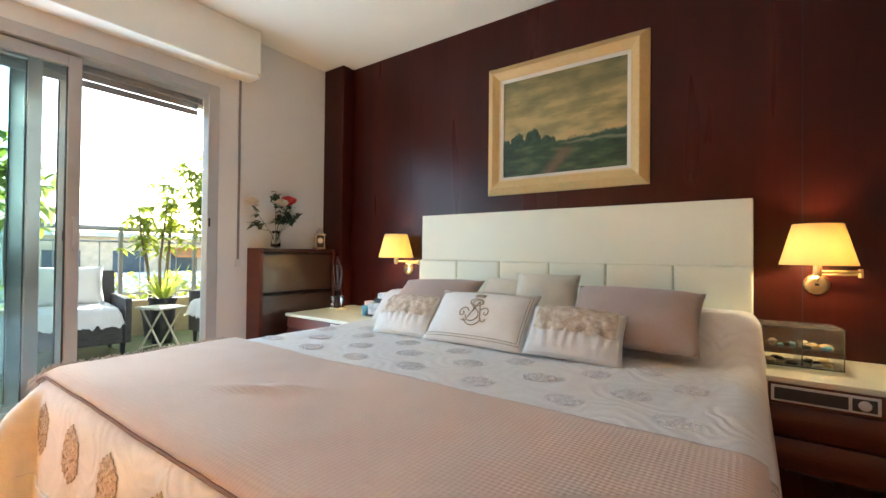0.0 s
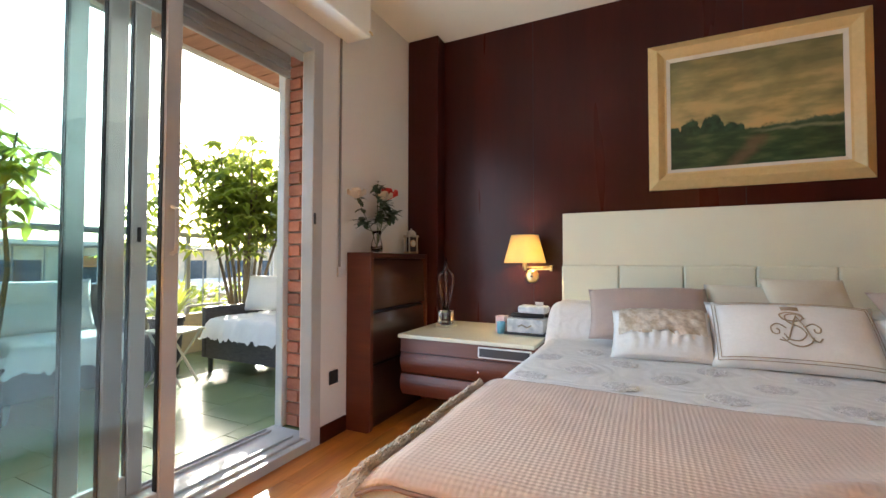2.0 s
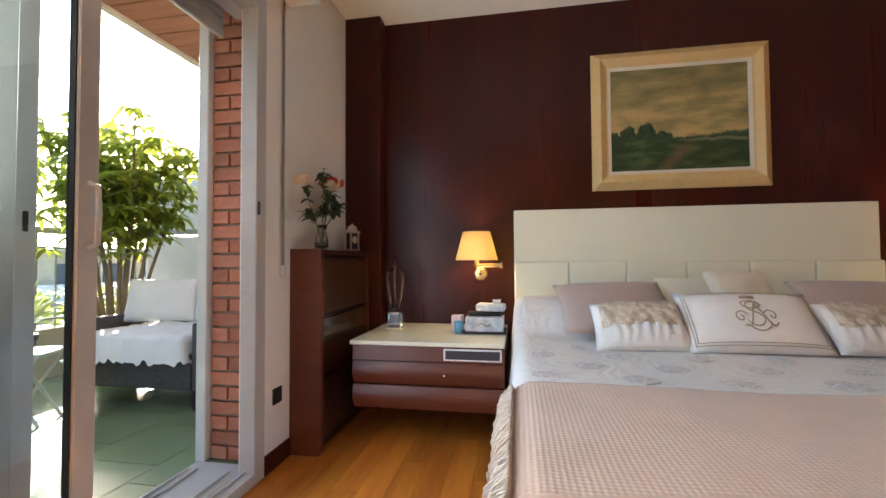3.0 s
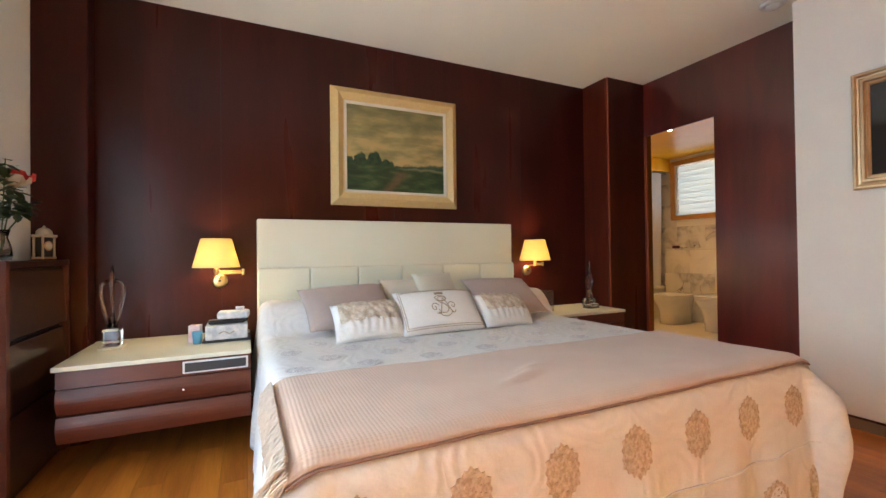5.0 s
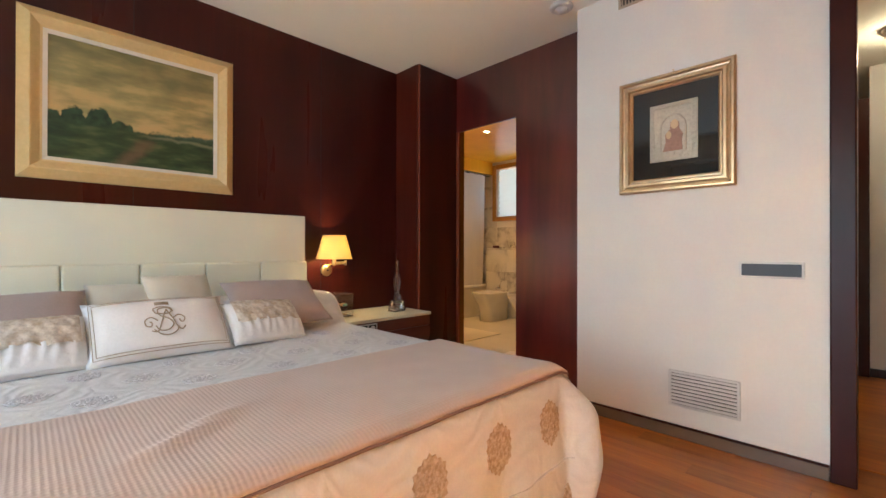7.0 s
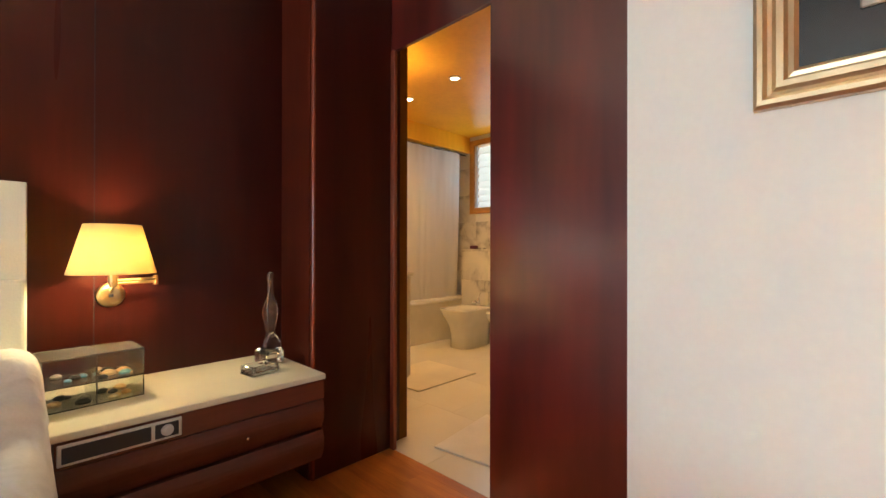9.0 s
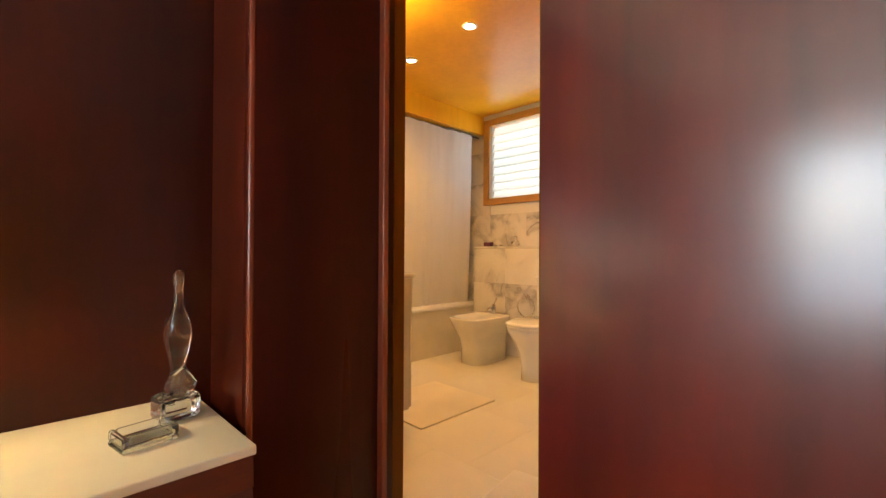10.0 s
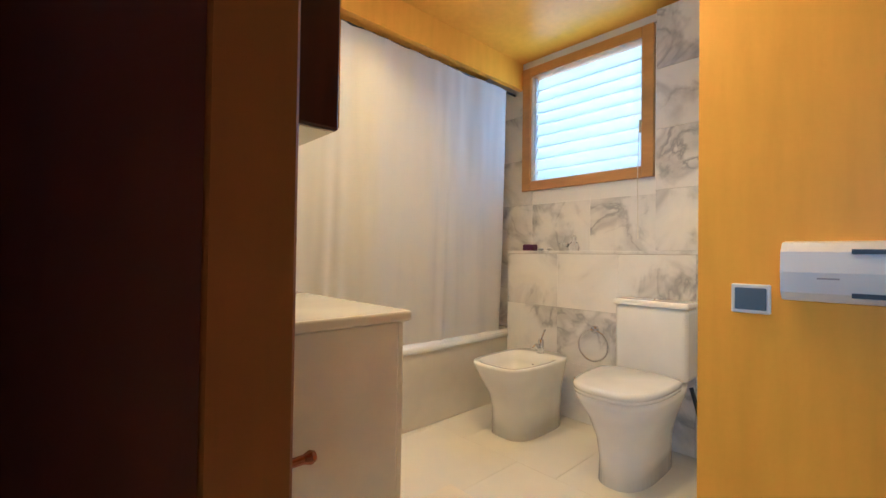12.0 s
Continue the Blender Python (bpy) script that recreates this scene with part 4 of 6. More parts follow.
def drape(u, v, hang, lift, rad=0.07, fold=0.012, flare=0.075):
    """Lays the point (u, v) of a cloth over the bed: outside the mattress it bends down over the edge."""
    nx, ny = max(BX0 + rad, min(BXR - rad, u)), max(BF + rad, v)
    dx, dy = u - nx, v - ny
    d = math.hypot(dx, dy)
    z = bed_height(nx, ny) + lift
    if d < 1e-6:
        return Vector((u, v, z))
    ux, uy = dx / d, dy / d
    quarter = rad * math.pi / 2
    if d < quarter:
        a = d / rad
        out, down = rad * math.sin(a), rad * (1 - math.cos(a))
    else:
        out, down = rad + (flare + 0.02 * max(0.0, ux)) * (d - quarter), rad + (d - quarter)
    deep = smooth_step(0.05, 0.5, down)
    s = nx * 1.0 + ny * 1.0 + math.atan2(uy, ux) * 0.35
    out += deep * fold * (math.sin(s * 17) + 0.7 * math.sin(s * 29 + 1.3)) + lift * (1 - math.cos(min(d / rad, math.pi / 2)))
    corner = abs(ux * uy) * 2
    out += smooth_step(0.0, 0.18, down) * corner * 0.115 * (1 - 0.6 * smooth_step(0.30, 0.56, down))
    return Vector((nx + ux * out, ny + uy * out, max(0.015, z - down)))


def cloth(u0, u1, v0, v1, step, hang, lift, **kw):
    bm = bmesh.new()
    nu, nv = int((u1 - u0) / step), int((v1 - v0) / step)
    grid, keep = {}, {}
    for i in range(nu + 1):
        for j in range(nv + 1):
            u, v = u0 + (u1 - u0) * i / nu, v0 + (v1 - v0) * j / nv
            d = math.hypot(max(BX0 - u, 0, u - BXR), max(BF - v, 0))
            keep[i, j] = d < hang
            grid[i, j] = bm.verts.new(drape(u, v, hang, lift, **kw))
    for i in range(nu):
        for j in range(nv):
            q = [(i, j), (i + 1, j), (i + 1, j + 1), (i, j + 1)]
            if all(keep[k] for k in q):
                bm.faces.new([grid[k] for k in q])
    bmesh.ops.delete(bm, geom=[v for v in bm.verts if not v.link_faces], context="VERTS")
    return bm


spread = part("bedspread", cloth(BX0 - 0.56, BXR + 0.56, BF - 0.56, 2.63, 0.022, 0.555, 0.0), M_SPREAD, bed, "white damask bedspread hanging to the floor", smooth=True)
sol = spread.modifiers.new("thickness", "SOLIDIFY")
sol.thickness, sol.offset = 0.006, -1
# lace medallions along the foot
rng = random.Random(8)
bm = bmesh.new()
ring = []
for k in range(36):
    a = 2 * math.pi * k / 36
    r = 1.0 - 0.09 * abs(math.sin(3 * a)) + 0.05 * math.cos(18 * a)
    ring.append((0.064 * r * math.sin(a), 0.078 * r * math.cos(a)))
add_prism(bm, ring, -0.0012, 0.0012, "y")
for k in range(40):
    a, r = k * 2.39996, math.sqrt((k + 0.5) / 40)
    cx, cz = 0.056 * r * math.cos(a), 0.068 * r * math.sin(a)
    t, ln = rng.uniform(0, math.pi), rng.uniform(0.003, 0.006)
    c, q = math.cos(t), math.sin(t)
    add_prism(bm, [(cx + ln * c, cz + ln * q), (cx - 0.002 * q, cz + 0.002 * c), (cx - ln * c, cz - ln * q), (cx + 0.002 * q, cz - 0.002 * c)], -0.0032, -0.0013, "y")
def hang_y(x, z):
    """Where the cloth hangs at the foot of the bed, at height z."""
    return min((drape(x, BF - 0.01 * q, 1, 0.0) for q in range(3, 57)), key=lambda w: abs(w.z - z)).y


lace = part("medallion", bm, M_LACE, bed, "brown lace medallion")
med_me = lace.data.copy()
flat = lace
for zz, xs in ((0.445, [-1.595 + 0.285 * i for i in range(7)]), (0.13, [-1.48 + 0.285 * i for i in range(7)])):
    for x in xs:
        if flat is None:
            md = tagged(new("medallion", med_me.copy()), "brown lace medallion")
            md.parent = bed
        else:
            md, flat = flat, None
        # follows the folds of the hanging cloth
        ys = [[hang_y(x + 0.035 * a, zz + 0.042 * b) for b in range(-2, 3)] for a in range(-2, 3)]
        for v in md.data.vertices:
            fa, fb = min(3.99, max(0.0, v.co.x / 0.035 + 2)), min(3.99, max(0.0, v.co.z / 0.042 + 2))
            a, b = int(fa), int(fb)
            fa, fb = fa - a, fb - b
            v.co.y += (ys[a][b] * (1 - fb) + ys[a][b + 1] * fb) * (1 - fa) + (ys[a + 1][b] * (1 - fb) + ys[a + 1][b + 1] * fb) * fa
        md.matrix_basis = pose(x, -0.0012, zz)

top_me = med_me.copy()
top_me.transform(Matrix.Diagonal((0.9, 1.0, 0.62, 1.0)))
top_me.materials[0] = M_LACEGREY
for row, yy in enumerate((1.36, 1.52, 1.68, 1.84)):
    for k in range(7):
        x = -1.622 + 0.285 * k + (0.146 if row % 2 else 0.0)
        if x < 0.2:
            md = tagged(new("medallion", top_me), "grey lace medallion")
            md.parent = bed
            md.matrix_basis = pose(x, yy, bed_height(x, yy) + 0.002, -90, 0, 30 * row)

# welted seam above the hem of the bedspread
seam = []
for k in range(61):
    x = BX0 + 0.02 + (BXR - BX0 - 0.04) * k / 60
    seam.append(min((drape(x, BF - 0.006 * q, 1, 0.002) for q in range(5, 95)), key=lambda w: abs(w.z - 0.285 - 0.006 * math.sin(x * 5))))
part("seam", tube(seam, 0.0045, 6), M_SPREAD, bed, "stitched welt along the hem")

# ---- throw across the foot ----
throw = thing("throw_blanket", "rose waffle knit throw with cream fringe across the bed", "blanket", (0, 0, 0))
tb = part("blanket", cloth(-1.735, 0.262, BF + 0.015, 1.205, 0.013, 0.5, 0.016), M_THROW, throw, "rose waffle knit", smooth=True)
sol = tb.modifiers.new("thickness", "SOLIDIFY")
sol.thickness, sol.offset = 0.010, 0
bm = bmesh.new()
for side in (-1, 1):
    for k in range(900):
        v = BF + 0.02 + (1.20 - BF - 0.03) * k / 899 + rng.uniform(-0.008, 0.008)
        u0 = (-1.738 if side < 0 else 0.264)
        ln = rng.uniform(0.035, 0.075) * (1.0 + 0.45 * noise.noise((v * 30, side, 0.4)))
        sway = 0.03 * noise.noise((v * 24, side * 3, 1.1)) + rng.uniform(-0.02, 0.02)
        curl, up = rng.uniform(-0.008, 0.008), rng.uniform(0.012, 0.042) if side < 0 else rng.uniform(0.003, 0.010)
        pts = [drape(u0 + side * (ln * f - 0.010), v + sway * f * f + curl * math.sin(7 * f), 1, up - 0.008 * f + 0.004 * math.sin(5 * f + k)) for f in (0, 0.35, 0.7, 1.0)]
        add_tube(bm, pts, 0.002, 4, [0.0024, 0.0026, 0.0022, 0.0010])
fr = part("fringe", bm, M_FRINGE, throw, "short cream fringe")
fr["kind"] = "stuff"
part("hem", tube([drape(-1.735 + 1.997 * k / 60, BF + 0.012, 1, 0.014) for k in range(61)], 0.0045, 6), M_HEM, throw, "dark rose hem")

# ---- cushions ----
def cushion_mesh(w, h, t, seg=18, pinch=0.05):
    bm = bmesh.new()
    rows = {}
    for s in (1, -1):
        for i in range(seg + 1):
            for j in range(seg + 1):
                u, v = -1 + 2 * i / seg, -1 + 2 * j / seg
                rim = i in (0, seg) or j in (0, seg)
                if s == -1 and rim:
                    rows[s, i, j] = rows[1, i, j]
                    continue
                full = ((1 - abs(u) ** 2.6) * (1 - abs(v) ** 2.6)) ** 0.55
                wrinkle = 0.03 * t * noise.noise((u * 3 + w * 7, v * 3 + s, h * 9))
                x = u * w / 2 * (1 - pinch * (1 - v * v))
                z = v * h / 2 * (1 - pinch * (1 - u * u))
                rows[s, i, j] = bm.verts.new((x, -s * (t / 2 * full + wrinkle * full), z))
    for s in (1, -1):
        for i in range(seg):
            for j in range(seg):
                q = [rows[s, i, j], rows[s, i + 1, j], rows[s, i + 1, j + 1], rows[s, i, j + 1]]
                bm.faces.new(q if s == 1 else q[::-1])
    bmesh.ops.recalc_face_normals(bm, faces=bm.faces[:])
    return bm


def cushion(label, w, h, t, place, tilt, yaw, material, roll=0.0):
    c = thing("cushion", label, "cushion", place, group="cushions on the bed")
    c.matrix_world = pose(*place, 0, 0, yaw) @ pose(0, 0, 0, -tilt, 0, 0) @ pose(0, 0, 0, 0, roll, 0)
    part("cover", cushion_mesh(w, h, t), material, c, smooth=True)
    return c


cushion("plain taupe cotton cushion leaning on the covered pillows", 0.54, 0.37, 0.13, (-1.25, 2.135, 0.750), 56, 3, M_TAUPE, -3)
cushion("plain taupe cotton cushion leaning on the covered pillows", 0.53, 0.38, 0.14, (-0.17, 2.12, 0.755), 56, 3, M_TAUPE, 2)
cushion("small cream satin cushion propped against the headboard", 0.32, 0.26, 0.10, (-0.85, 2.27, 0.785), 46, 0, M_CREAMFAB, 3)
cushion("small cream satin cushion leaning on another cushion", 0.33, 0.27, 0.11, (-0.615, 2.27, 0.805), 36, 13, M_CREAMFAB, 1)
LW, LH, LT = 0.385, 0.245, 0.12
MW, MH, MT = 0.525, 0.30, 0.13
lace_l = cushion("white cushion with a beige ruffled lace panel", LW, LH, LT, (-1.205, 1.875, 0.690), 43, -2, M_WHITEFAB, -2)
lace_r = cushion("white cushion with a beige ruffled lace panel", LW, LH, LT, (-0.337, 1.880, 0.692), 43, 11, M_WHITEFAB, 4)
mono = cushion("white linen cushion with a beige embroidered monogram", MW, MH, MT, (-0.780, 1.875, 0.715), 42, 1, M_WHITEFAB, 0)


def on_cushion(w, h, t, x, z, off=0.003, pinch=0.05):
    u, v = 2 * x / w, 2 * z / h
    full = (max(0.0, 1 - abs(u) ** 2.6) * max(0.0, 1 - abs(v) ** 2.6)) ** 0.55
    return Vector((x, -(t / 2 * full) - off, z))


def patch(w, h, t, x0, x1, z0, z1, lift, ruffle, seed, ragged=0.0):
    """A piece of fabric that follows a cushion's front."""
    bm, g, n, m = bmesh.new(), {}, 48, 20
    for i in range(n + 1):
        for j in range(m + 1):
            x, f = x0 + (x1 - x0) * i / n, j / m
            low = z0 + ragged * noise.noise((x * 22, seed, 0.0))
            z = low + (z1 - low) * f
            off = lift + ruffle(x, f) + 0.0015 * noise.noise((x * 70, z * 70, seed))
            g[i, j] = bm.verts.new(on_cushion(w, h, t, x, z, off))
    for i in range(n):
        for j in range(m):
            bm.faces.new((g[i, j], g[i + 1, j], g[i + 1, j + 1], g[i, j + 1]))
    return bm


for c, (w, h, t), seed in ((lace_l, (LW, LH, LT), 1.3), (lace_r, (LW, LH, LT), 4.1)):
    part("gather_strip", patch(w, h, t, -0.172, 0.172, -0.112, -0.02, 0.001, lambda x, f: 0.0045 * f * (1 + math.sin(x * 150 + 3 * noise.noise((x * 12, f, seed)))), seed), M_WHITEFAB, c, "gathered white folds", smooth=True)
    part("lace_panel", patch(w, h, t, -0.16, 0.16, -0.030, 0.114, 0.009, lambda x, f: 0.004 * noise.noise((x * 45, f * 7, seed)) + 0.003 * math.sin(x * 90 + f * 4) * (1 - f), seed, 0.02), M_LACEBEIGE, c, "beige ruffled lace", smooth=True)
bm = bmesh.new()


def stroke(points):
    add_tube(bm, [on_cushion(MW, MH, MT, x, z, 0.001) for x, z in points], 0.0026, 5)


# a crown over interlaced scrolls, drawn as plain curves
def swash(points):
    """A rounded stroke through a few points."""
    p = [points[0]] + list(points) + [points[-1]]
    out = []
    for a, b, c, d in zip(p, p[1:], p[2:], p[3:]):
        for k in range(5):
            f = k / 5
            out.append(tuple(0.5 * (2 * b[i] + (c[i] - a[i]) * f + (2 * a[i] - 5 * b[i] + 4 * c[i] - d[i]) * f * f + (3 * b[i] - a[i] - 3 * c[i] + d[i]) * f ** 3) for i in (0, 1)))
    stroke(out + [points[-1]])


swash([(0.034, 0.040), (0.014, 0.060), (-0.020, 0.052), (-0.016, 0.022), (0.014, 0.002), (0.028, -0.026), (0.008, -0.052), (-0.024, -0.050), (-0.036, -0.028)])
swash([(-0.052, -0.052), (-0.030, -0.054), (-0.012, -0.010), (0.002, 0.030), (0.012, 0.052)])
swash([(0.010, 0.052), (0.030, 0.000), (0.042, -0.042), (0.058, -0.054), (0.070, -0.040)])
swash([(-0.026, -0.004), (-0.048, 0.014), (-0.070, 0.000), (-0.068, -0.026), (-0.052, -0.030), (-0.048, -0.014), (-0.056, -0.008)])
swash([(0.030, 0.004), (0.052, 0.018), (0.072, 0.002), (0.066, -0.018), (0.054, -0.016), (0.054, -0.004)])
swash([(-0.044, -0.044), (-0.020, -0.068), (0.010, -0.074), (0.036, -0.060), (0.046, -0.040)])
swash([(-0.030, 0.034), (-0.036, 0.056), (-0.006, 0.068), (0.026, 0.058), (0.026, 0.036), (0.0, 0.028), (-0.030, 0.034)])
for dz in (0.080, 0.087, 0.094):
    stroke([(-0.026, dz), (0.0, dz + 0.003), (0.026, dz)])
part("monogram", bm, M_LACEBEIGE2, mono, "beige embroidered scrollwork", smooth=True)
for inset in (0.022, 0.032):
    w2, h2 = MW / 2 - inset, MH / 2 - inset
    corners = [(-w2, -h2), (w2, -h2), (w2, h2), (-w2, h2), (-w2, -h2)]
    loop = [on_cushion(MW, MH, MT, a[0] + (b[0] - a[0]) * f / 14, a[1] + (b[1] - a[1]) * f / 14, 0.0) for a, b in zip(corners, corners[1:]) for f in range(14)]
    part("piping", tube(loop + [loop[0]], 0.0014, 4), M_LACEBEIGE2, mono, "beige hemstitch line")


# ---- nightstands ----
def nightstand(label, x0, x1, yf, panel):
    """A wall-hung unit with two bowed drawer fronts and a cream top; panel: 1 right end, -1 left end."""
    ns = thing("nightstand", label, "nightstand", (x0, yf, 0), group="nightstands")
    w, d = x1 - x0, YB + 0.003 - yf
    part("top", box((-0.012, -0.02, 0.533), (w, d, 0.556), 0.004, 2), M_CREAMTOP, ns, "cream lacquered top")
    part("body", box((0.0, 0.045, 0.19), (w - 0.002, d, 0.5325), 0.006, 2), M_WOOD, ns)
    part("upper_front", prism([(-0.005, 0.531), (-0.01, 0.452), (0.0445, 0.452), (0.0445, 0.531)], 0.001, w - 0.003, "x"), M_WOOD, ns)
    n = 8
    for name, z1, z0 in (("drawer_front", 0.446, 0.325), ("drawer_front", 0.318, 0.195)):
        pts = [(0.002 - 0.045 * math.sin(math.pi * (0.25 + 0.6 * k / n)) + 0.03, z1 - (z1 - z0) * k / n) for k in range(n + 1)]
        part(name, prism(pts + [(0.0445, z0), (0.0445, z1)], 0.001, w - 0.003, "x"), M_WOOD, ns, "bowed reddish wooden drawer front")
    px0, px1 = (w - 0.315, w - 0.015) if panel > 0 else (0.006, 0.312)
    pn = part("control_panel", box((px0, -0.0165, 0.462), (px1, -0.0095, 0.523), 0.002), M_ALU, ns, "silver framed built-in radio panel")
    if panel > 0:
        part("dark_insert", box((px0 + 0.01, -0.0195, 0.470), (px1 - 0.01, -0.0168, 0.515), 0.001), M_GREY, pn)
    else:
        part("dark_insert", box((px0 + 0.01, -0.0195, 0.470), (px1 - 0.085, -0.0168, 0.515), 0.001), M_GREY, pn)
        part("dial_plate", box((px1 - 0.075, -0.0195, 0.470), (px1 - 0.01, -0.0168, 0.515), 0.001), M_GREY, pn)
        part("dial", lathe([(0, 0.012), (0.008, 0.012), (0.008, 0.008), (0.016, 0.008), (0.018, 0), (0, 0)], 20), M_ALU, pn, "round white dial").matrix_basis = pose(px1 - 0.042, -0.0196, 0.4925, 90)
    part("knob", lathe([(0, 0.012), (0.005, 0.011), (0.006, 0.006), (0.004, 0), (0, 0)], 10), M_CHROME, ns).matrix_basis = pose(w * 0.62, -0.014, 0.385, 90)
    return ns


nightstand("wall-hung reddish wooden nightstand with a cream top and bowed drawers", -2.60, -1.785, 2.12, 1)
nightstand("wall-hung reddish wooden nightstand with a cream top and a dial panel", 0.305, 1.145, 2.27, -1)


# ---- wall lamps ----
def wall_lamp(place):
    wl = thing("wall_lamp", "brass swing arm wall lamp with a lit yellow fabric shade", "lamp", place, group="wall lamps beside the headboard")
    part("wall_plate", lathe([(0, 0.016), (0.03, 0.016), (0.045, 0.010), (0.048, 0), (0, 0)], 28), M_BRASS, wl, smooth=True).matrix_basis = pose(0, 0, 0, 90)
    part("plate_label", box((-0.008, -0.0185, -0.008), (0.008, -0.0165, 0.004)), M_BLACK, wl)
    part("arm", tube([(0.0, -0.012, 0.012), (0.01, -0.045, 0.045), (0.14, -0.05, 0.05)], 0.006, 8), M_BRASS, wl)
    part("arm", tube([(0.14, -0.056, 0.062), (-0.01, -0.14, 0.062)], 0.006, 8), M_BRASS, wl)
    part("joint", lathe([(0, -0.014), (0.009, -0.014), (0.009, 0.024), (0, 0.024)], 12, (0.14, -0.053, 0.05)), M_BRASS, wl)
    part("lamp_holder", lathe([(0, -0.02), (0.012, -0.02), (0.016, 0.0), (0.014, 0.05), (0, 0.05)], 14, (-0.012, -0.14, 0.06)), M_BRASS, wl)
    sh = part("shade", lathe([(0.135, 0.09), (0.088, 0.27), (0.086, 0.27), (0.133, 0.09)], 40, (-0.012, -0.14, 0.0)), M_SHADE, wl, "tapered yellow fabric shade", smooth=True)
    bulb("lamp_bulb", (place[0] - 0.012, place[1] - 0.14, place[2] + 0.17), LAMP_W, (1.0, 0.70, 0.36), 0.03)
    return wl


wall_lamp((-1.962, YB + 0.003, 0.893))
wall_lamp((0.500, YB + 0.003, 0.893))

# ---- narrow chest of tilting drawers ----
chest = thing("narrow_chest", "narrow reddish wooden chest with three sloping drawers", "chest", (XW + 0.001, 1.94, 0))
D, L = 0.17, 0.705
side = [(0.0, 0.0), (D - 0.02, 0.0), (D - 0.004, 0.01), (D, 0.02), (D, 1.035), (D - 0.004, 1.045), (0.0, 1.045)]
part("side_panel", prism([(p[0], p[1]) for p in side], 0, 0.03, "y"), M_WOOD, chest, "curved reddish side panel")
part("side_panel", prism([(p[0], p[1]) for p in side], L - 0.022, L, "y"), M_WOOD, chest)
part("top", box((0.0, 0.0305, 1.012), (D - 0.004, L - 0.0225, 1.042), 0.004), M_DARKWOOD, chest)
part("back_panel", box((0.0, 0.0305, 0.01), (0.02, L - 0.0225, 1.0115)), M_DARKWOOD, chest)
part("plinth", box((0.0205, 0.0305, 0.0), (D - 0.04, L - 0.0225, 0.06)), M_DARKWOOD, chest)
for k in range(3):
    z0 = 0.065 + 0.315 * k
    part("drawer_front", prism([(D - 0.055, z0), (D - 0.008, z0 + 0.012), (D - 0.022, z0 + 0.30), (D - 0.06, z0 + 0.30)], 0.033, L - 0.025, "y"), M_LACQFRONT, chest, "glossy dark sloping drawer front")
    part("handle_groove", box((D - 0.06, 0.033, z0 + 0.3015), (D - 0.035, L - 0.025, z0 + 0.312)), M_BLACK, chest)

# vase of flowers
CZ = 1.0465
vase = thing("flower_vase", "small glass vase of red and cream artificial roses", "vase", (-2.785, 2.125, CZ))
part("vase", lathe([(0, 0.001), (0.032, 0.001), (0.038, 0.02), (0.034, 0.06), (0.022, 0.10), (0.03, 0.135), (0.028, 0.135), (0.019, 0.10), (0.03, 0.06), (0.034, 0.022), (0, 0.012)], 24), M_CRYSTAL, vase, "clear glass vase", smooth=True)


def rose(place, r, material, parent):
    bm = bmesh.new()
    for ring, (n, rad, tilt) in enumerate(((4, 0.35, 15), (5, 0.65, 35), (6, 1.0, 60))):
        for k in range(n):
            a = 2 * math.pi * (k + 0.5 * ring) / n
            t = radians(tilt)
            c = Vector((math.cos(a), math.sin(a), 0))
            s = Vector((-math.sin(a), math.cos(a), 0))
            base = Vector((0, 0, 0))
            tip = c * rad * r * math.sin(t) * 1.1 + Vector((0, 0, r * (0.6 + 0.5 * math.cos(t))))
            mid = (base + tip) / 2 + c * rad * r * 0.35
            w = s * r * 0.5
            vs = [bm.verts.new(p) for p in (base - w * 0.3, base + w * 0.3, mid + w, tip + w * 0.5, tip - w * 0.5, mid - w)]
            bm.faces.new(vs)
    for v in bm.verts:
        v.co += Vector(place)
    return part("rose", bm, material, parent)


def leaf_blade(bm, base, way, length, width, droop=0.3):
    way = way.normalized()
    side = way.cross(Vector((0, 0, 1)))
    side = side.normalized() if side.length > 1e-3 else Vector((1, 0, 0))
    pts = []
    for f, wf in ((0.0, 0.12), (0.35, 1.0), (0.7, 0.8), (1.0, 0.05)):
        c = base + way * length * f + Vector((0, 0, -droop * length * f * f))
        pts.append((bm.verts.new(c - side * width / 2 * wf), bm.verts.new(c + side * width / 2 * wf)))
    for a, b in zip(pts, pts[1:]):
        bm.faces.new((a[0], a[1], b[1], b[0]))


stems = bmesh.new()
leaves = bmesh.new()
frng = random.Random(21)
BIG = 1.22
heads = [((0.01, 0.08, 0.315), "red"), ((0.03, 0.02, 0.30), "cream"), ((0.0, -0.17, 0.29), "cream"), ((-0.01, 0.13, 0.33), "bud"), ((0.02, -0.02, 0.40), "leafy"), ((0.01, -0.16, 0.17), "leafy"), ((0.03, 0.10, 0.23), "leafy"), ((0.0, 0.02, 0.22), "leafy"), ((0.02, 0.15, 0.24), "leafy")]
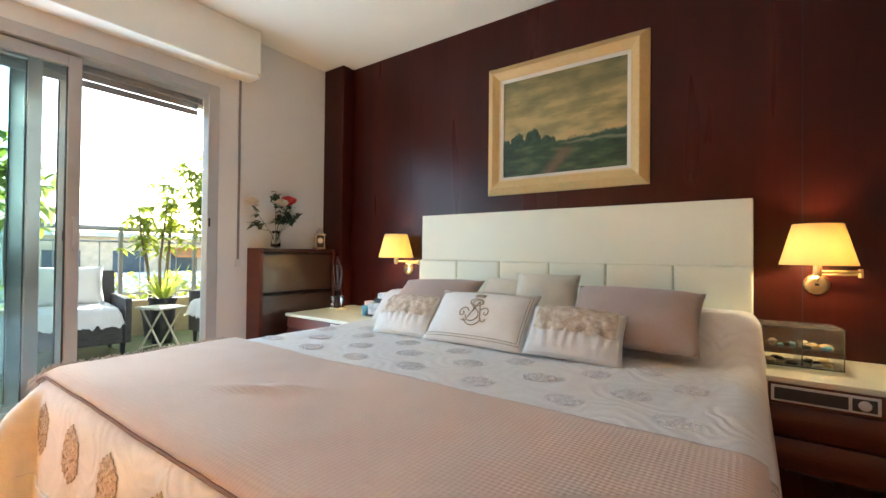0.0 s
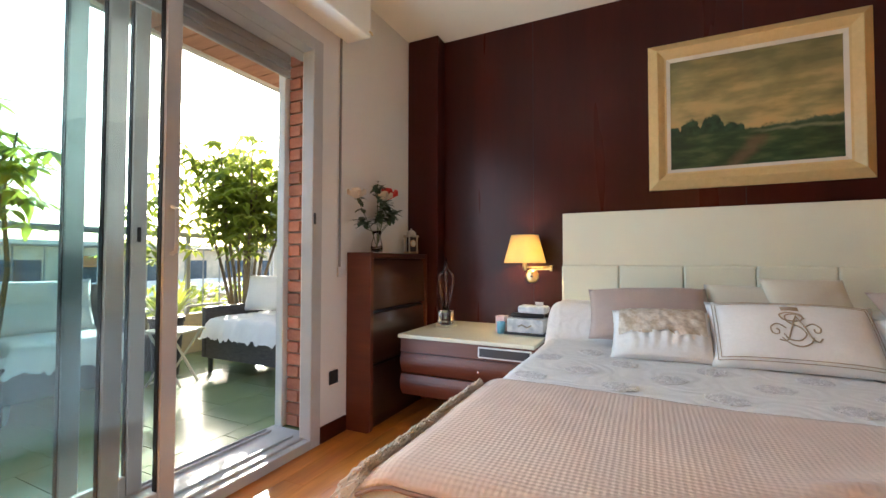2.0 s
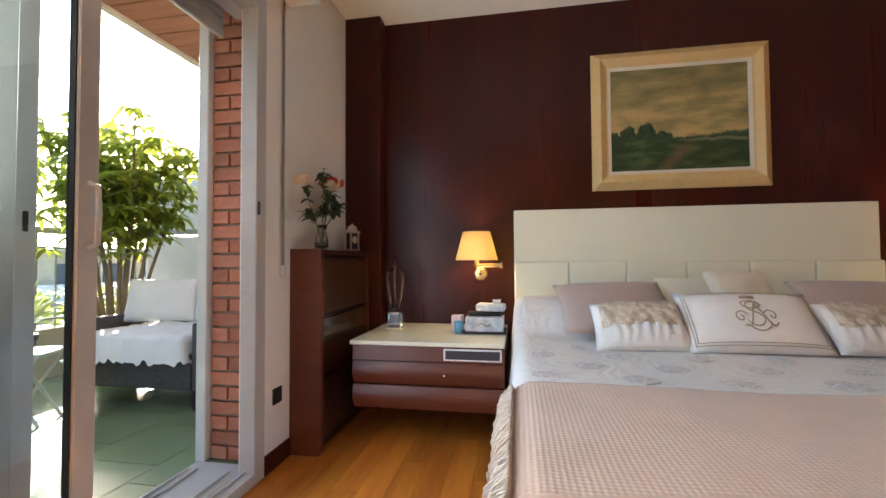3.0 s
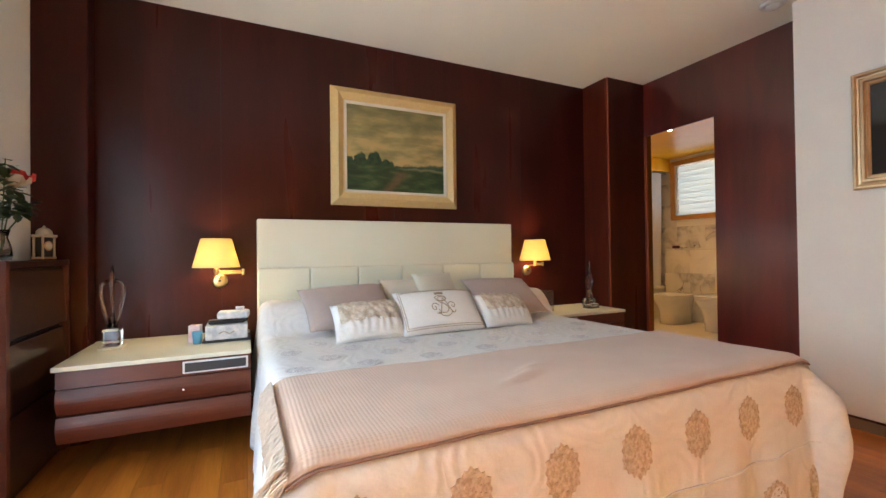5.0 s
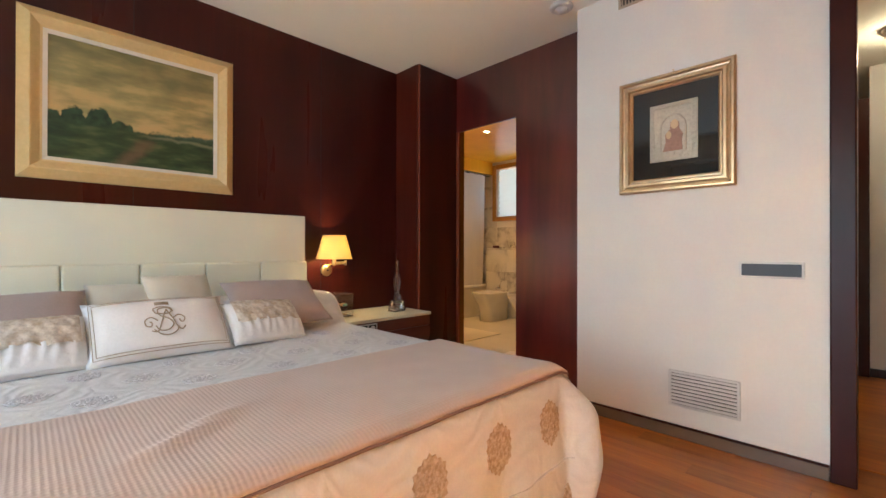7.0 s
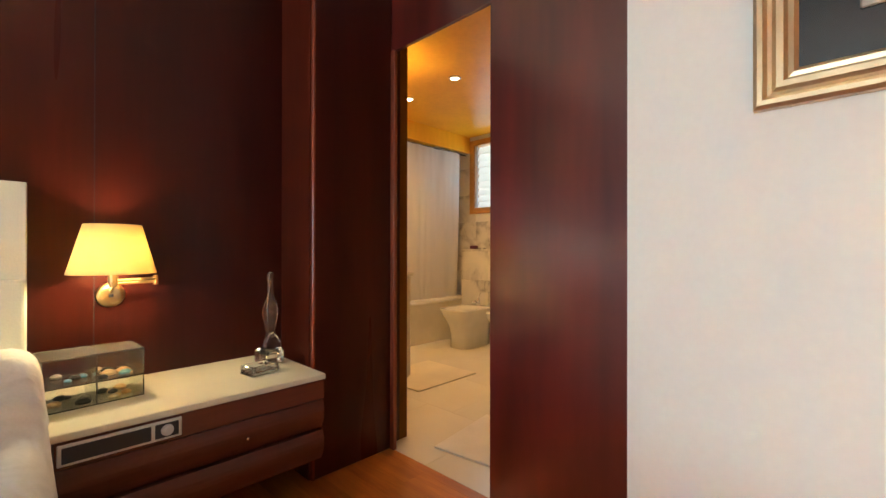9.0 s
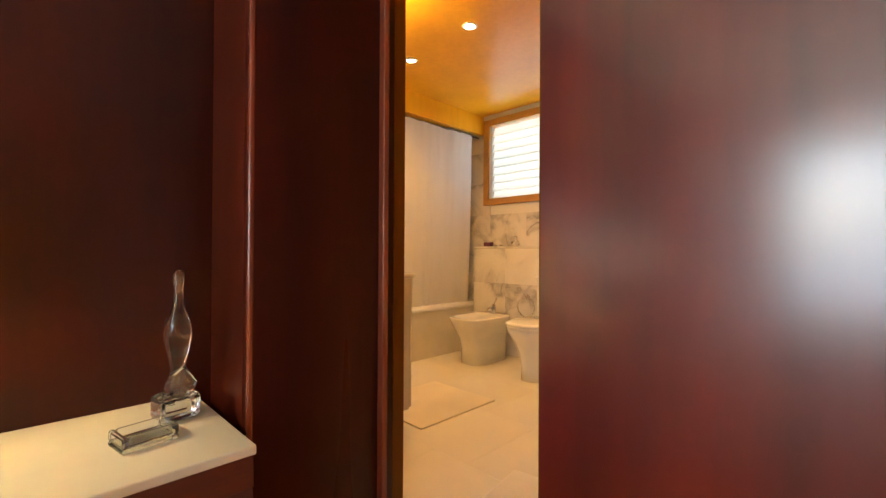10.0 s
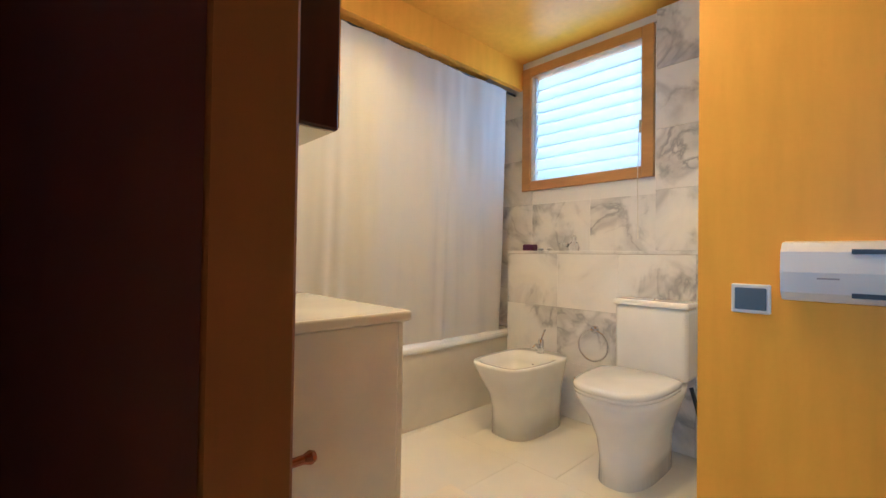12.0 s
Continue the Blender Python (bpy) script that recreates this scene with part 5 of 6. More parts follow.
for (x, y, z), kind_of in heads:
    x, y, z = x * BIG, y * BIG, z * 1.12
    pts = [Vector((0, 0, 0.03)), Vector((x * 0.2, y * 0.25, 0.13)), Vector((x * 0.7, y * 0.7, z * 0.75)), Vector((x, y, z))]
    add_tube(stems, pts, 0.002, 5)
    if kind_of in ("red", "cream"):
        rose((x, y, z - 0.01), 0.072 if kind_of == "red" else 0.058, M_ROSE if kind_of == "red" else M_ROSECREAM, vase)
    for k in range(26 if kind_of == "leafy" else 9):
        f = frng.uniform(0.55, 1.0)
        b = pts[1].lerp(pts[3], f)
        leaf_blade(leaves, b, Vector((frng.uniform(-1, 1), frng.uniform(-1, 1), frng.uniform(-0.3, 0.8))), frng.uniform(0.045, 0.08), 0.034)
part("stems", stems, M_STEM, vase)
part("foliage", leaves, M_LEAFDARK, vase)

clock = thing("mantel_clock", "small silver and gold mantel clock with a round dial", "clock", (-2.775, 2.54, CZ), 70)
part("base", box((-0.045, -0.03, 0.0005), (0.045, 0.03, 0.014), 0.003), M_GOLD, clock)
for sx in (-1, 1):
    for sy in (-1, 1):
        part("pillar", lathe([(0, 0.014), (0.006, 0.014), (0.005, 0.06), (0.006, 0.117), (0, 0.117)], 10, (sx * 0.036, sy * 0.022, 0)), M_SILVER, clock)
part("cornice", box((-0.048, -0.032, 0.1175), (0.048, 0.032, 0.132), 0.003), M_SILVER, clock)
part("dome", lathe([(0.034, 0.1325), (0.033, 0.148), (0.022, 0.163), (0.006, 0.17), (0.006, 0.178), (0, 0.18)], 20), M_SILVER, clock, smooth=True)
part("case", box((-0.028, -0.018, 0.0145), (0.028, 0.018, 0.117)), M_BLACK, clock)
part("dial", lathe([(0.024, 0), (0.026, 0.004), (0.021, 0.005), (0, 0.005)], 24), M_GOLD, clock, "gilt dial ring").matrix_basis = pose(0, -0.0185, 0.072, 90)
part("dial_face", lathe([(0.018, 0), (0.018, 0.001), (0, 0.001)], 24), M_CREAMTOP, clock).matrix_basis = pose(0, -0.0238, 0.072, 90)

# crystal pieces and boxes on the nightstands
NZ = 0.5565
tro = thing("crystal_figure", "slender crystal figure on a square crystal foot", "ornament", (-2.47, 2.48, NZ))
part("foot_plate", box((-0.055, -0.055, 0.0005), (0.055, 0.055, 0.014), 0.003), M_CREAMTOP, tro, "pale stone plate")
part("foot", box((-0.042, -0.042, 0.0145), (0.042, 0.042, 0.11), 0.012, 2), M_CRYSTAL, tro, "bevelled crystal block")
for s in (-1, 1):
    part("limb", tube([(s * 0.012, 0, 0.11), (s * 0.035, 0, 0.20), (s * 0.052, 0, 0.30), (s * 0.048, 0, 0.345), (s * 0.014, 0, 0.375)], 0.009, 10), M_CRYSTAL, tro, smooth=True)
part("spine", tube([(0, 0, 0.11), (0, 0, 0.25), (0, 0, 0.39), (0, 0, 0.455)], 0.008, 10, [0.016, 0.007, 0.014, 0.004]), M_CRYSTAL, tro, smooth=True)

boxes = thing("storage_box", "white patterned lidded box with a metal frame", "box", (-1.905, 2.47, NZ))
part("tray", box((-0.13, -0.10, 0.0005), (0.12, 0.10, 0.012), 0.003), M_GREY, boxes)
part("body", box((-0.115, -0.09, 0.0125), (0.105, 0.09, 0.095), 0.006, 2), M_PAPER, boxes, "white box with a grey floral print")
part("handle", tube([(-0.045, -0.091, 0.05), (-0.02, -0.098, 0.062), (0.01, -0.098, 0.045), (0.035, -0.091, 0.06)], 0.004, 6), M_SILVER, boxes)
pap = thing("cosmetics_carton", "pink and white paper carton", "box", (-2.075, 2.46, NZ), -8)
part("carton", box((-0.03, -0.03, 0.0005), (0.03, 0.03, 0.098), 0.002), M_PINK, pap)
cup = thing("blue_tumbler", "small pale blue plastic tumbler", "cup", (-2.06, 2.395, NZ))
part("tumbler", lathe([(0, 0.0005), (0.022, 0.0005), (0.027, 0.07), (0.024, 0.07), (0.02, 0.006), (0, 0.006)], 20), M_BLUE, cup, smooth=True)
ph = thing("telephone", "black cordless telephone lying on the box", "telephone", (-1.90, 2.46, NZ + 0.0955), 6)
part("handset", box((-0.11, -0.03, 0.0005), (0.09, 0.03, 0.028), 0.012, 3), M_BLACK, ph)
part("base_plate", box((-0.03, 0.032, 0.0005), (0.11, 0.085, 0.020), 0.006, 2), M_BLACK, ph)
pk = thing("tissue_pack", "soft white paper tissue packet", "tissues", (-1.88, 2.46, NZ + 0.1245), -5)
part("packet", box((-0.08, -0.05, 0.0005), (0.09, 0.055, 0.045), 0.014, 3), M_PAPER, pk)
part("tissue", cushion_mesh(0.05, 0.03, 0.02, 8), M_PAPER, pk, smooth=True).matrix_basis = pose(0.04, 0, 0.055, 20, 0, 10)

acr = thing("acrylic_organizer", "clear acrylic organizer filled with small jewellery", "organizer", (0.415, 2.55, NZ), 4)
W2, H2, T2 = 0.135, 0.165, 0.004
for z in (0.001, 0.075, H2):
    part("shelf", box((-W2, -0.085, z), (W2, 0.085, z + T2)), M_ACRYLIC, acr, "clear acrylic shelf")
for x in (-W2, 0.0, W2 - T2):
    part("side", box((x, -0.085, 0.0055), (x + T2, 0.085, 0.0745)), M_ACRYLIC, acr)
    part("side", box((x, -0.085, 0.0795), (x + T2, 0.085, H2 - 0.0005)), M_ACRYLIC, acr)
part("back", box((-W2, 0.0852, 0.001), (W2, 0.0885, H2 + T2)), M_ACRYLIC, acr)
jr = random.Random(5)
for k in range(26):
    tier = 0.0065 if k % 2 else 0.0805
    r = jr.uniform(0.010, 0.022)
    x, y = jr.uniform(-0.11, 0.11), jr.uniform(-0.06, 0.055)
    if abs(x) < 0.02:
        x += 0.035
    part("trinket", lathe([(0, 0), (r, 0), (r * 1.1, r * 0.4), (r * 0.5, r * 0.8), (0, r * 0.8)], 10, (x, y, tier)), jr.choice([M_SILVER, M_BLACK, M_GOLD, M_BLUE, M_BRASS, M_GREY]), acr)

scp = thing("crystal_sculpture", "twisted clear crystal sculpture on a glass block", "ornament", (1.045, 2.575, NZ), 12)
part("block", box((-0.045, -0.045, 0.0005), (0.055, 0.05, 0.07), 0.016, 2), M_CRYSTAL, scp)
part("lower_loop", tube([(0.03, 0.0, 0.045), (0.045, 0, 0.09), (0.02, 0, 0.135), (-0.01, 0, 0.10), (-0.02, 0, 0.046)], 0.014, 12), M_CRYSTAL, scp, smooth=True)
part("body", lathe([(0, 0.045), (0.022, 0.05), (0.028, 0.09), (0.018, 0.135), (0.026, 0.18), (0.036, 0.225), (0.03, 0.27), (0.014, 0.31), (0.011, 0.36), (0.016, 0.395), (0.010, 0.412), (0, 0.414)], 20, (0.008, 0, 0)), M_CRYSTAL, scp, smooth=True)

ash = thing("crystal_ashtray", "low clear crystal dish with thick walls", "dish", (0.955, 2.455, NZ), 10)
bm = box((-0.06, -0.045, 0.0005), (0.06, 0.045, 0.012), 0.003)
for a, b in (((-0.06, -0.045), (-0.046, 0.045)), ((0.046, -0.045), (0.06, 0.045)), ((-0.0455, -0.045), (0.0455, -0.031)), ((-0.0455, 0.031), (0.0455, 0.045))):
    add_box(bm, (a[0], a[1], 0.0125), (b[0], b[1], 0.038), 0.004)
part("dish", bm, M_CRYSTAL, ash)

# ---- bathroom ----
LX = 4.19   # face of the low proud wall
ledge = structure("bath_ledge", box((LX + 0.010, 2.531, 0), (BX1 - 0.0005, 4.198, 1.065)), M_MORTAR, "low proud wall behind the toilet and bidet", "wall")
structure("bath_ledge_top", box((LX, 2.532, 1.0655), (BX1 - 0.012, 4.198, 1.085), 0.003), M_MARBLE, "grey veined white marble shelf", "shelf")


def wall_tiles(parent, x, y0, y1, z0, z1, w, h, material, skip=None):
    """Upright tiles facing -x, each an object of its own."""
    cache = {}
    rows = max(1, round((z1 - z0) / h))
    cols = max(1, round((y1 - y0) / w))
    dh, dw = (z1 - z0) / rows, (y1 - y0) / cols
    for r in range(rows):
        for c in range(cols):
            cy, cz = y0 + (c + 0.5) * dw, z0 + (r + 0.5) * dh
            if skip and skip[0] < cy < skip[1] and skip[2] < cz < skip[3]:
                continue
            key = (round(dw, 4), round(dh, 4))
            if key not in cache:
                bm = box((-0.009, -dw / 2 + 0.0008, -dh / 2 + 0.0008), (0, dw / 2 - 0.0008, dh / 2 - 0.0008))
                me = bpy.data.meshes.new("tile")
                bm.to_mesh(me)
                bm.free()
                me.materials.append(material)
                cache[key] = me
            t = new("tile", cache[key])
            t.parent = parent
            t.matrix_world = pose(x, cy, cz)


# tub, fascia, curtain
tub = thing("bathtub", "white built-in bathtub behind a shower curtain", "bathtub", (2.45, 4.20, 0))
TL = BX1 - 2.45 - 0.001
part("apron", box((0, 0, 0.0), (TL, 0.05, 0.455), 0.006, 2), M_CREAMWALL, tub, "cream tub apron")
bm = bmesh.new()
outer = [(0, -0.012), (TL, -0.012), (TL, 0.80), (0, 0.80)]
inner = [(0.08, 0.07), (TL - 0.08, 0.07), (TL - 0.08, 0.74), (0.08, 0.74)]
low = [(0.18, 0.14), (TL - 0.18, 0.14), (TL - 0.18, 0.67), (0.18, 0.67)]
rings = [[bm.verts.new((x, y, z)) for x, y in o] for o, z in ((outer, 0.456), (outer, 0.50), (inner, 0.505), (low, 0.12))]
for p, q in zip(rings, rings[1:]):
    for i in range(4):
        bm.faces.new((p[i], p[(i + 1) % 4], q[(i + 1) % 4], q[i]))
bm.faces.new(rings[-1])
bmesh.ops.bevel(bm, geom=bm.edges[:], offset=0.012, segments=2, affect="EDGES")
part("basin", bm, M_CERAMIC, tub, "white enamelled basin", smooth=True)
structure("bath_fascia", box((XD + 0.122, 4.172, 2.30), (BX1 - 0.001, 4.21, BCEIL - 0.0005)), M_ORANGE, "honey coloured wooden fascia above the bathtub", "trim")

cur = thing("shower_curtain", "white fabric shower curtain drawn along the bathtub", "curtain", (0, 4.255, 0))
bm = bmesh.new()
NX, NZ2 = 150, 26
grid = {}
for i in range(NX + 1):
    for j in range(NZ2 + 1):
        u, f = i / NX, j / NZ2
        x = 2.35 + 1.84 * u - 0.06 * f * u
        amp = (0.006 + 0.010 * f) * (0.6 + 0.8 * abs(noise.noise((u * 4, 0.2, 1.7))))
        y = 0.55 * amp * math.sin(u * 62 + 5 * noise.noise((u * 7, 0.3, 0.2))) + 0.010 * f * math.sin(u * 23 + 2 + 3 * noise.noise((u * 5, 1.3, 0.2))) + 0.022 * noise.noise((u * 7, f * 1.3, 0.7)) + 0.006 * noise.noise((u * 30, f * 5, 0.1)) - 0.02
        z = 2.279 - 1.869 * f + 0.0025 * math.sin(u * 62) * (1 - f)
        grid[i, j] = bm.verts.new((x, y, z))
for i in range(NX):
    for j in range(NZ2):
        bm.faces.new((grid[i, j], grid[i + 1, j], grid[i + 1, j + 1], grid[i, j + 1]))
part("curtain", bm, M_CURTAIN, cur, smooth=True)
part("rail", tube([(XD + 0.13, 0.0, 2.285), (BX1 - 0.002, 0.0, 2.285)], 0.009, 8), M_GREY, cur, "thin dark curtain rail")
for k in range(22):
    part("ring", tube([(2.37 + 0.083 * k + 0.012 * math.cos(a), -0.002, 2.281 + 0.016 * math.sin(a)) for a in [q * math.pi / 5 for q in range(10)]], 0.002, 5), M_GREY, cur)

# window
win = thing("window_1", "wooden framed bathroom window with frosted louvre slats", "window", (BX1, 0, 0), kind="structure")
bm = bmesh.new()
add_box(bm, (-0.03, WY0 - 0.05, WZ0 - 0.05), (0.10, WY0 + 0.02, WZ1 + 0.05), 0.004)
add_box(bm, (-0.03, WY1 - 0.02, WZ0 - 0.05), (0.10, WY1 + 0.05, WZ1 + 0.05), 0.004)
add_box(bm, (-0.029, WY0 + 0.02, WZ0 - 0.05), (0.10, WY1 - 0.02, WZ0 + 0.02), 0.004)
add_box(bm, (-0.029, WY0 + 0.02, WZ1 - 0.02), (0.10, WY1 - 0.02, WZ1 + 0.05), 0.004)
part("window_frame", bm, M_ORANGEFRAME, win, "honey coloured wooden frame")
bm = bmesh.new()
add_box(bm, (0.015, WY0 + 0.0205, WZ0 + 0.0205), (0.04, WY0 + 0.04, WZ1 - 0.0205), 0.002)
add_box(bm, (0.015, WY1 - 0.04, WZ0 + 0.0205), (0.04, WY1 - 0.0205, WZ1 - 0.0205), 0.002)
part("louvre_rail", bm, M_ALU, win, "aluminium louvre rails")
for k in range(9):
    z = WZ0 + 0.06 + 0.085 * k
    s = part("slat", prism([(0.055, z + 0.052), (0.060, z + 0.052), (0.028, z - 0.046), (0.023, z - 0.046)], WY0 + 0.041, WY1 - 0.041, "y"), M_FROST, win, "frosted glass louvre")
    s.visible_shadow = False
part("latch", box((-0.045, WY0 + 0.015, 1.80), (-0.0305, WY0 + 0.03, 1.88), 0.004), M_BRASS, win, "small brass latch")
part("pull_cord", tube([(-0.04, WY0 + 0.03, 1.83), (-0.042, WY0 + 0.035, 1.5), (-0.04, WY0 + 0.03, 1.16)], 0.0025, 5), M_CREAMFAB, win)
lintel = structure("window_lintel", box((BX1 - 0.02, 3.15, 2.452), (BX1 - 0.001, 4.4, BCEIL - 0.001)), M_ALU, "pale strip above the window", "trim")


# proud marble pier beside the window niche
pier = structure("bath_pier", box((LX + 0.010, 2.532, 1.0865), (BX1 - 0.011, 3.162, 2.449)), M_MARBLE, "proud marble pier beside the window", "wall")

# toilet and bidet
def egg(w, front, back, z, q=0.9, n=40):
    pts = []
    for k in range(n):
        a = 2 * math.pi * k / n
        x, y = math.cos(a), math.sin(a)
        if x < 0:
            pts.append((-front * abs(x) ** q, w / 2 * math.copysign(abs(y) ** (q - 0.12), y), z))
        else:
            e = 0.45
            pts.append((back * abs(x) ** e, w / 2 * math.copysign(abs(y) ** 0.75, y), z))
    return pts


def loft(sections, cap_low=True, cap_top=True):
    bm = bmesh.new()
    rings = [[bm.verts.new(p) for p in s] for s in sections]
    n = len(rings[0])
    for a, b in zip(rings, rings[1:]):
        for i in range(n):
            bm.faces.new((a[i], a[(i + 1) % n], b[(i + 1) % n], b[i]))
    if cap_low:
        bm.faces.new(rings[0][::-1])
    if cap_top:
        bm.faces.new(rings[-1])
    bmesh.ops.recalc_face_normals(bm, faces=bm.faces[:])
    return bm


wc = thing("toilet", "white close-coupled ceramic toilet with the lid down", "toilet", (3.82, 3.12, 0))
body = [egg(0.24, 0.235, 0.29, 0.0), egg(0.235, 0.23, 0.29, 0.11), egg(0.255, 0.25, 0.29, 0.20), egg(0.325, 0.30, 0.29, 0.31), egg(0.382, 0.35, 0.285, 0.392, 0.75), egg(0.39, 0.356, 0.285, 0.425, 0.72)]
part("bowl", loft(body), M_CERAMIC, wc, "white ceramic bowl", smooth=True)
part("seat", loft([egg(0.394, 0.359, 0.13, 0.4255, 0.72), egg(0.398, 0.362, 0.13, 0.441, 0.72)]), M_CERAMIC, wc, smooth=True)
part("lid", loft([egg(0.398, 0.363, 0.13, 0.4425, 0.72), egg(0.402, 0.366, 0.13, 0.458, 0.72), egg(0.396, 0.360, 0.127, 0.466, 0.72), egg(0.36, 0.33, 0.11, 0.470, 0.72)]), M_CERAMIC, wc, "closed white lid", smooth=True)
part("cistern", box((0.185, -0.182, 0.426), (LX - 3.82 - 0.002, 0.182, 0.790), 0.022, 3), M_CERAMIC, wc, "white ceramic cistern", smooth=False)
part("cistern_lid", box((0.172, -0.190, 0.7905), (LX - 3.82 - 0.002, 0.190, 0.822), 0.010, 2), M_CERAMIC, wc)
part("flush_button", lathe([(0, 0.006), (0.02, 0.006), (0.022, 0), (0, 0)], 16, (0.27, 0, 0.8225)), M_CHROME, wc)
bid = thing("bidet", "white ceramic bidet with a chrome mixer tap", "bidet", (3.85, 3.79, 0))
part("bowl", loft([egg(0.285, 0.215, 0.27, 0.0, 0.75), egg(0.28, 0.215, 0.27, 0.15, 0.75), egg(0.295, 0.24, 0.27, 0.235, 0.72), egg(0.352, 0.305, 0.268, 0.34, 0.7), egg(0.385, 0.337, 0.265, 0.415, 0.6), egg(0.382, 0.335, 0.262, 0.430, 0.58), egg(0.325, 0.295, 0.10, 0.427, 0.6), egg(0.30, 0.27, 0.09, 0.38, 0.65), egg(0.20, 0.18, 0.05, 0.29)], cap_top=True), M_CERAMIC, bid, "white ceramic bowl", smooth=True)
part("overflow", lathe([(0, 0.002), (0.010, 0.002), (0.010, 0), (0, 0)], 12), M_BLACK, bid).matrix_basis = pose(0.09, 0, 0.375, 0, -65)
part("tap_body", lathe([(0, 0), (0.022, 0), (0.02, 0.05), (0.017, 0.085), (0, 0.09)], 16, (0.17, 0, 0.4295)), M_CHROME, bid, "chrome mixer tap", smooth=True)
part("spout", tube([(0.165, 0, 0.466), (0.12, 0, 0.486), (0.075, 0, 0.471)], 0.011, 10), M_CHROME, bid, smooth=True)
part("lever", tube([(0.17, 0, 0.509), (0.19, 0, 0.536), (0.215, 0, 0.571)], 0.006, 8), M_CHROME, bid, smooth=True)


def towel_ring(place, label, drop):
    tr = thing("towel_ring", label, "towel ring", place)
    part("rosette", lathe([(0, 0.02), (0.018, 0.016), (0.024, 0), (0, 0)], 16), M_CHROME, tr, smooth=True).matrix_basis = pose(0, 0, 0, 0, -90)
    part("ring", tube([(-0.028, drop * math.sin(a), -drop + drop * math.cos(a)) for a in [2 * math.pi * k / 24 for k in range(25)]], 0.005, 8), M_CHROME, tr, smooth=True)


towel_ring((LX - 0.0105, 3.505, 0.60), "round chrome towel ring on the marble wall", 0.095)
th = thing("paper_holder", "chrome toilet paper holder on the wall end", "paper holder", (3.30, 2.5305, 0.70))
part("arm", tube([(0, 0.001, 0), (0, 0.05, 0), (0.1, 0.055, 0)], 0.008, 8), M_CHROME, th)
part("cover", prism([(0.06 * math.cos(a), 0.06 * math.sin(a)) for a in [math.pi * k / 10 for k in range(11)]], 0.0, 0.11, "x"), M_CHROME, th).matrix_basis = pose(0, 0.06, -0.03)
for name, label, pts in (("water_pipe", "short chrome angle valve beside the bidet", [(LX - 0.002, 3.58, 0.20), (LX - 0.05, 3.58, 0.20), (LX - 0.06, 3.60, 0.22), (LX - 0.05, 3.62, 0.29)]), ("water_hose", "curved dark water hose beside the toilet", [(LX - 0.002, 2.90, 0.16), (LX - 0.06, 2.89, 0.15), (LX - 0.08, 2.90, 0.20), (LX - 0.07, 2.93, 0.30), (LX - 0.05, 2.96, 0.38)])):
    wp = thing(name, label, "pipe")
    part("tube", tube(pts, 0.010, 8), M_CHROME if name == "water_pipe" else M_GREY, wp, smooth=True)
    part("rosette", lathe([(0, 0.008), (0.016, 0.007), (0.026, 0), (0, 0)], 16), M_CHROME, wp, smooth=True).matrix_basis = pose(LX - 0.0005, pts[0][1], pts[0][2], 0, -90)
soap = thing("soap_dish", "dark purple soap block on the marble shelf", "soap", (LX + 0.07, 4.05, 1.0855))
part("soap", box((-0.03, -0.045, 0.0005), (0.03, 0.045, 0.045), 0.006, 2), M_PURPLE, soap)
orn = thing("glass_ornament", "small clear glass bird on the marble shelf", "ornament", (LX + 0.07, 3.70, 1.0855))
part("body", lathe([(0, 0.0005), (0.03, 0.002), (0.04, 0.02), (0.03, 0.045), (0.012, 0.07), (0.016, 0.09), (0, 0.105)], 16), M_CRYSTAL, orn, smooth=True)
part("tail", tube([(0, 0.03, 0.03), (0, 0.07, 0.045), (0, 0.11, 0.05)], 0.01, 8, [0.014, 0.010, 0.003]), M_CRYSTAL, orn, smooth=True)
for i, y in enumerate((3.95, 3.88)):
    bt = thing("small_stone", "small grey pebble on the marble shelf", "stone", (LX + 0.06, y, 1.0855))
    part("pebble", lathe([(0, 0.0), (0.018, 0.003), (0.022, 0.010), (0.012, 0.018), (0, 0.02)], 12), M_GREYSLAT, bt, smooth=True)

# vanity and cabinet above
van = thing("vanity_unit", "white washbasin unit with an overhanging white top", "vanity", (XD + 0.1215, 3.113, 0))
VW = 2.367 - XD - 0.1215
part("body", box((0.0, 0.0, 0.10), (VW, 0.84, 0.873), 0.004), M_LACQUER, van, "white lacquered side panel")
part("plinth", box((0.0, 0.02, 0.0), (VW - 0.05, 0.82, 0.0995)), M_GREYSLAT, van)
for k in range(2):
    d = part("door", box((VW + 0.0005, 0.005 + 0.42 * k, 0.11), (VW + 0.02, 0.415 + 0.42 * k, 0.868), 0.003), M_LACQUER, van)
    part("knob", lathe([(0, 0.02), (0.01, 0.018), (0.006, 0.006), (0.006, 0), (0, 0)], 12), M_CHROME, d).matrix_basis = pose(VW + 0.0205, 0.06 + 0.72 * k, 0.60, 0, 90)
part("top", box((0.0, -0.012, 0.8735), (VW + 0.035, 0.86, 0.90), 0.006, 2), M_CERAMIC, van, "white washbasin top")
tb2 = thing("towel_bar", "short dark chrome towel bar beside the vanity", "towel bar", (2.0, 3.1125, 0.625))
part("bar", tube([(-0.10, -0.05, 0), (0.09, -0.05, 0), (0.105, -0.05, 0), (0.115, -0.05, 0)], 0.010, 10, [0.010, 0.010, 0.015, 0.011]), M_COPPER, tb2, "dark copper bar")
part("post", tube([(-0.02, -0.0005, 0), (-0.02, -0.05, 0)], 0.007, 8), M_CHROME, tb2)
mc = thing("wall_cabinet", "dark red wooden mirror cabinet above the vanity", "cabinet", (XD + 0.1215, 3.103, 1.325))
CW = 2.18 - XD - 0.1215
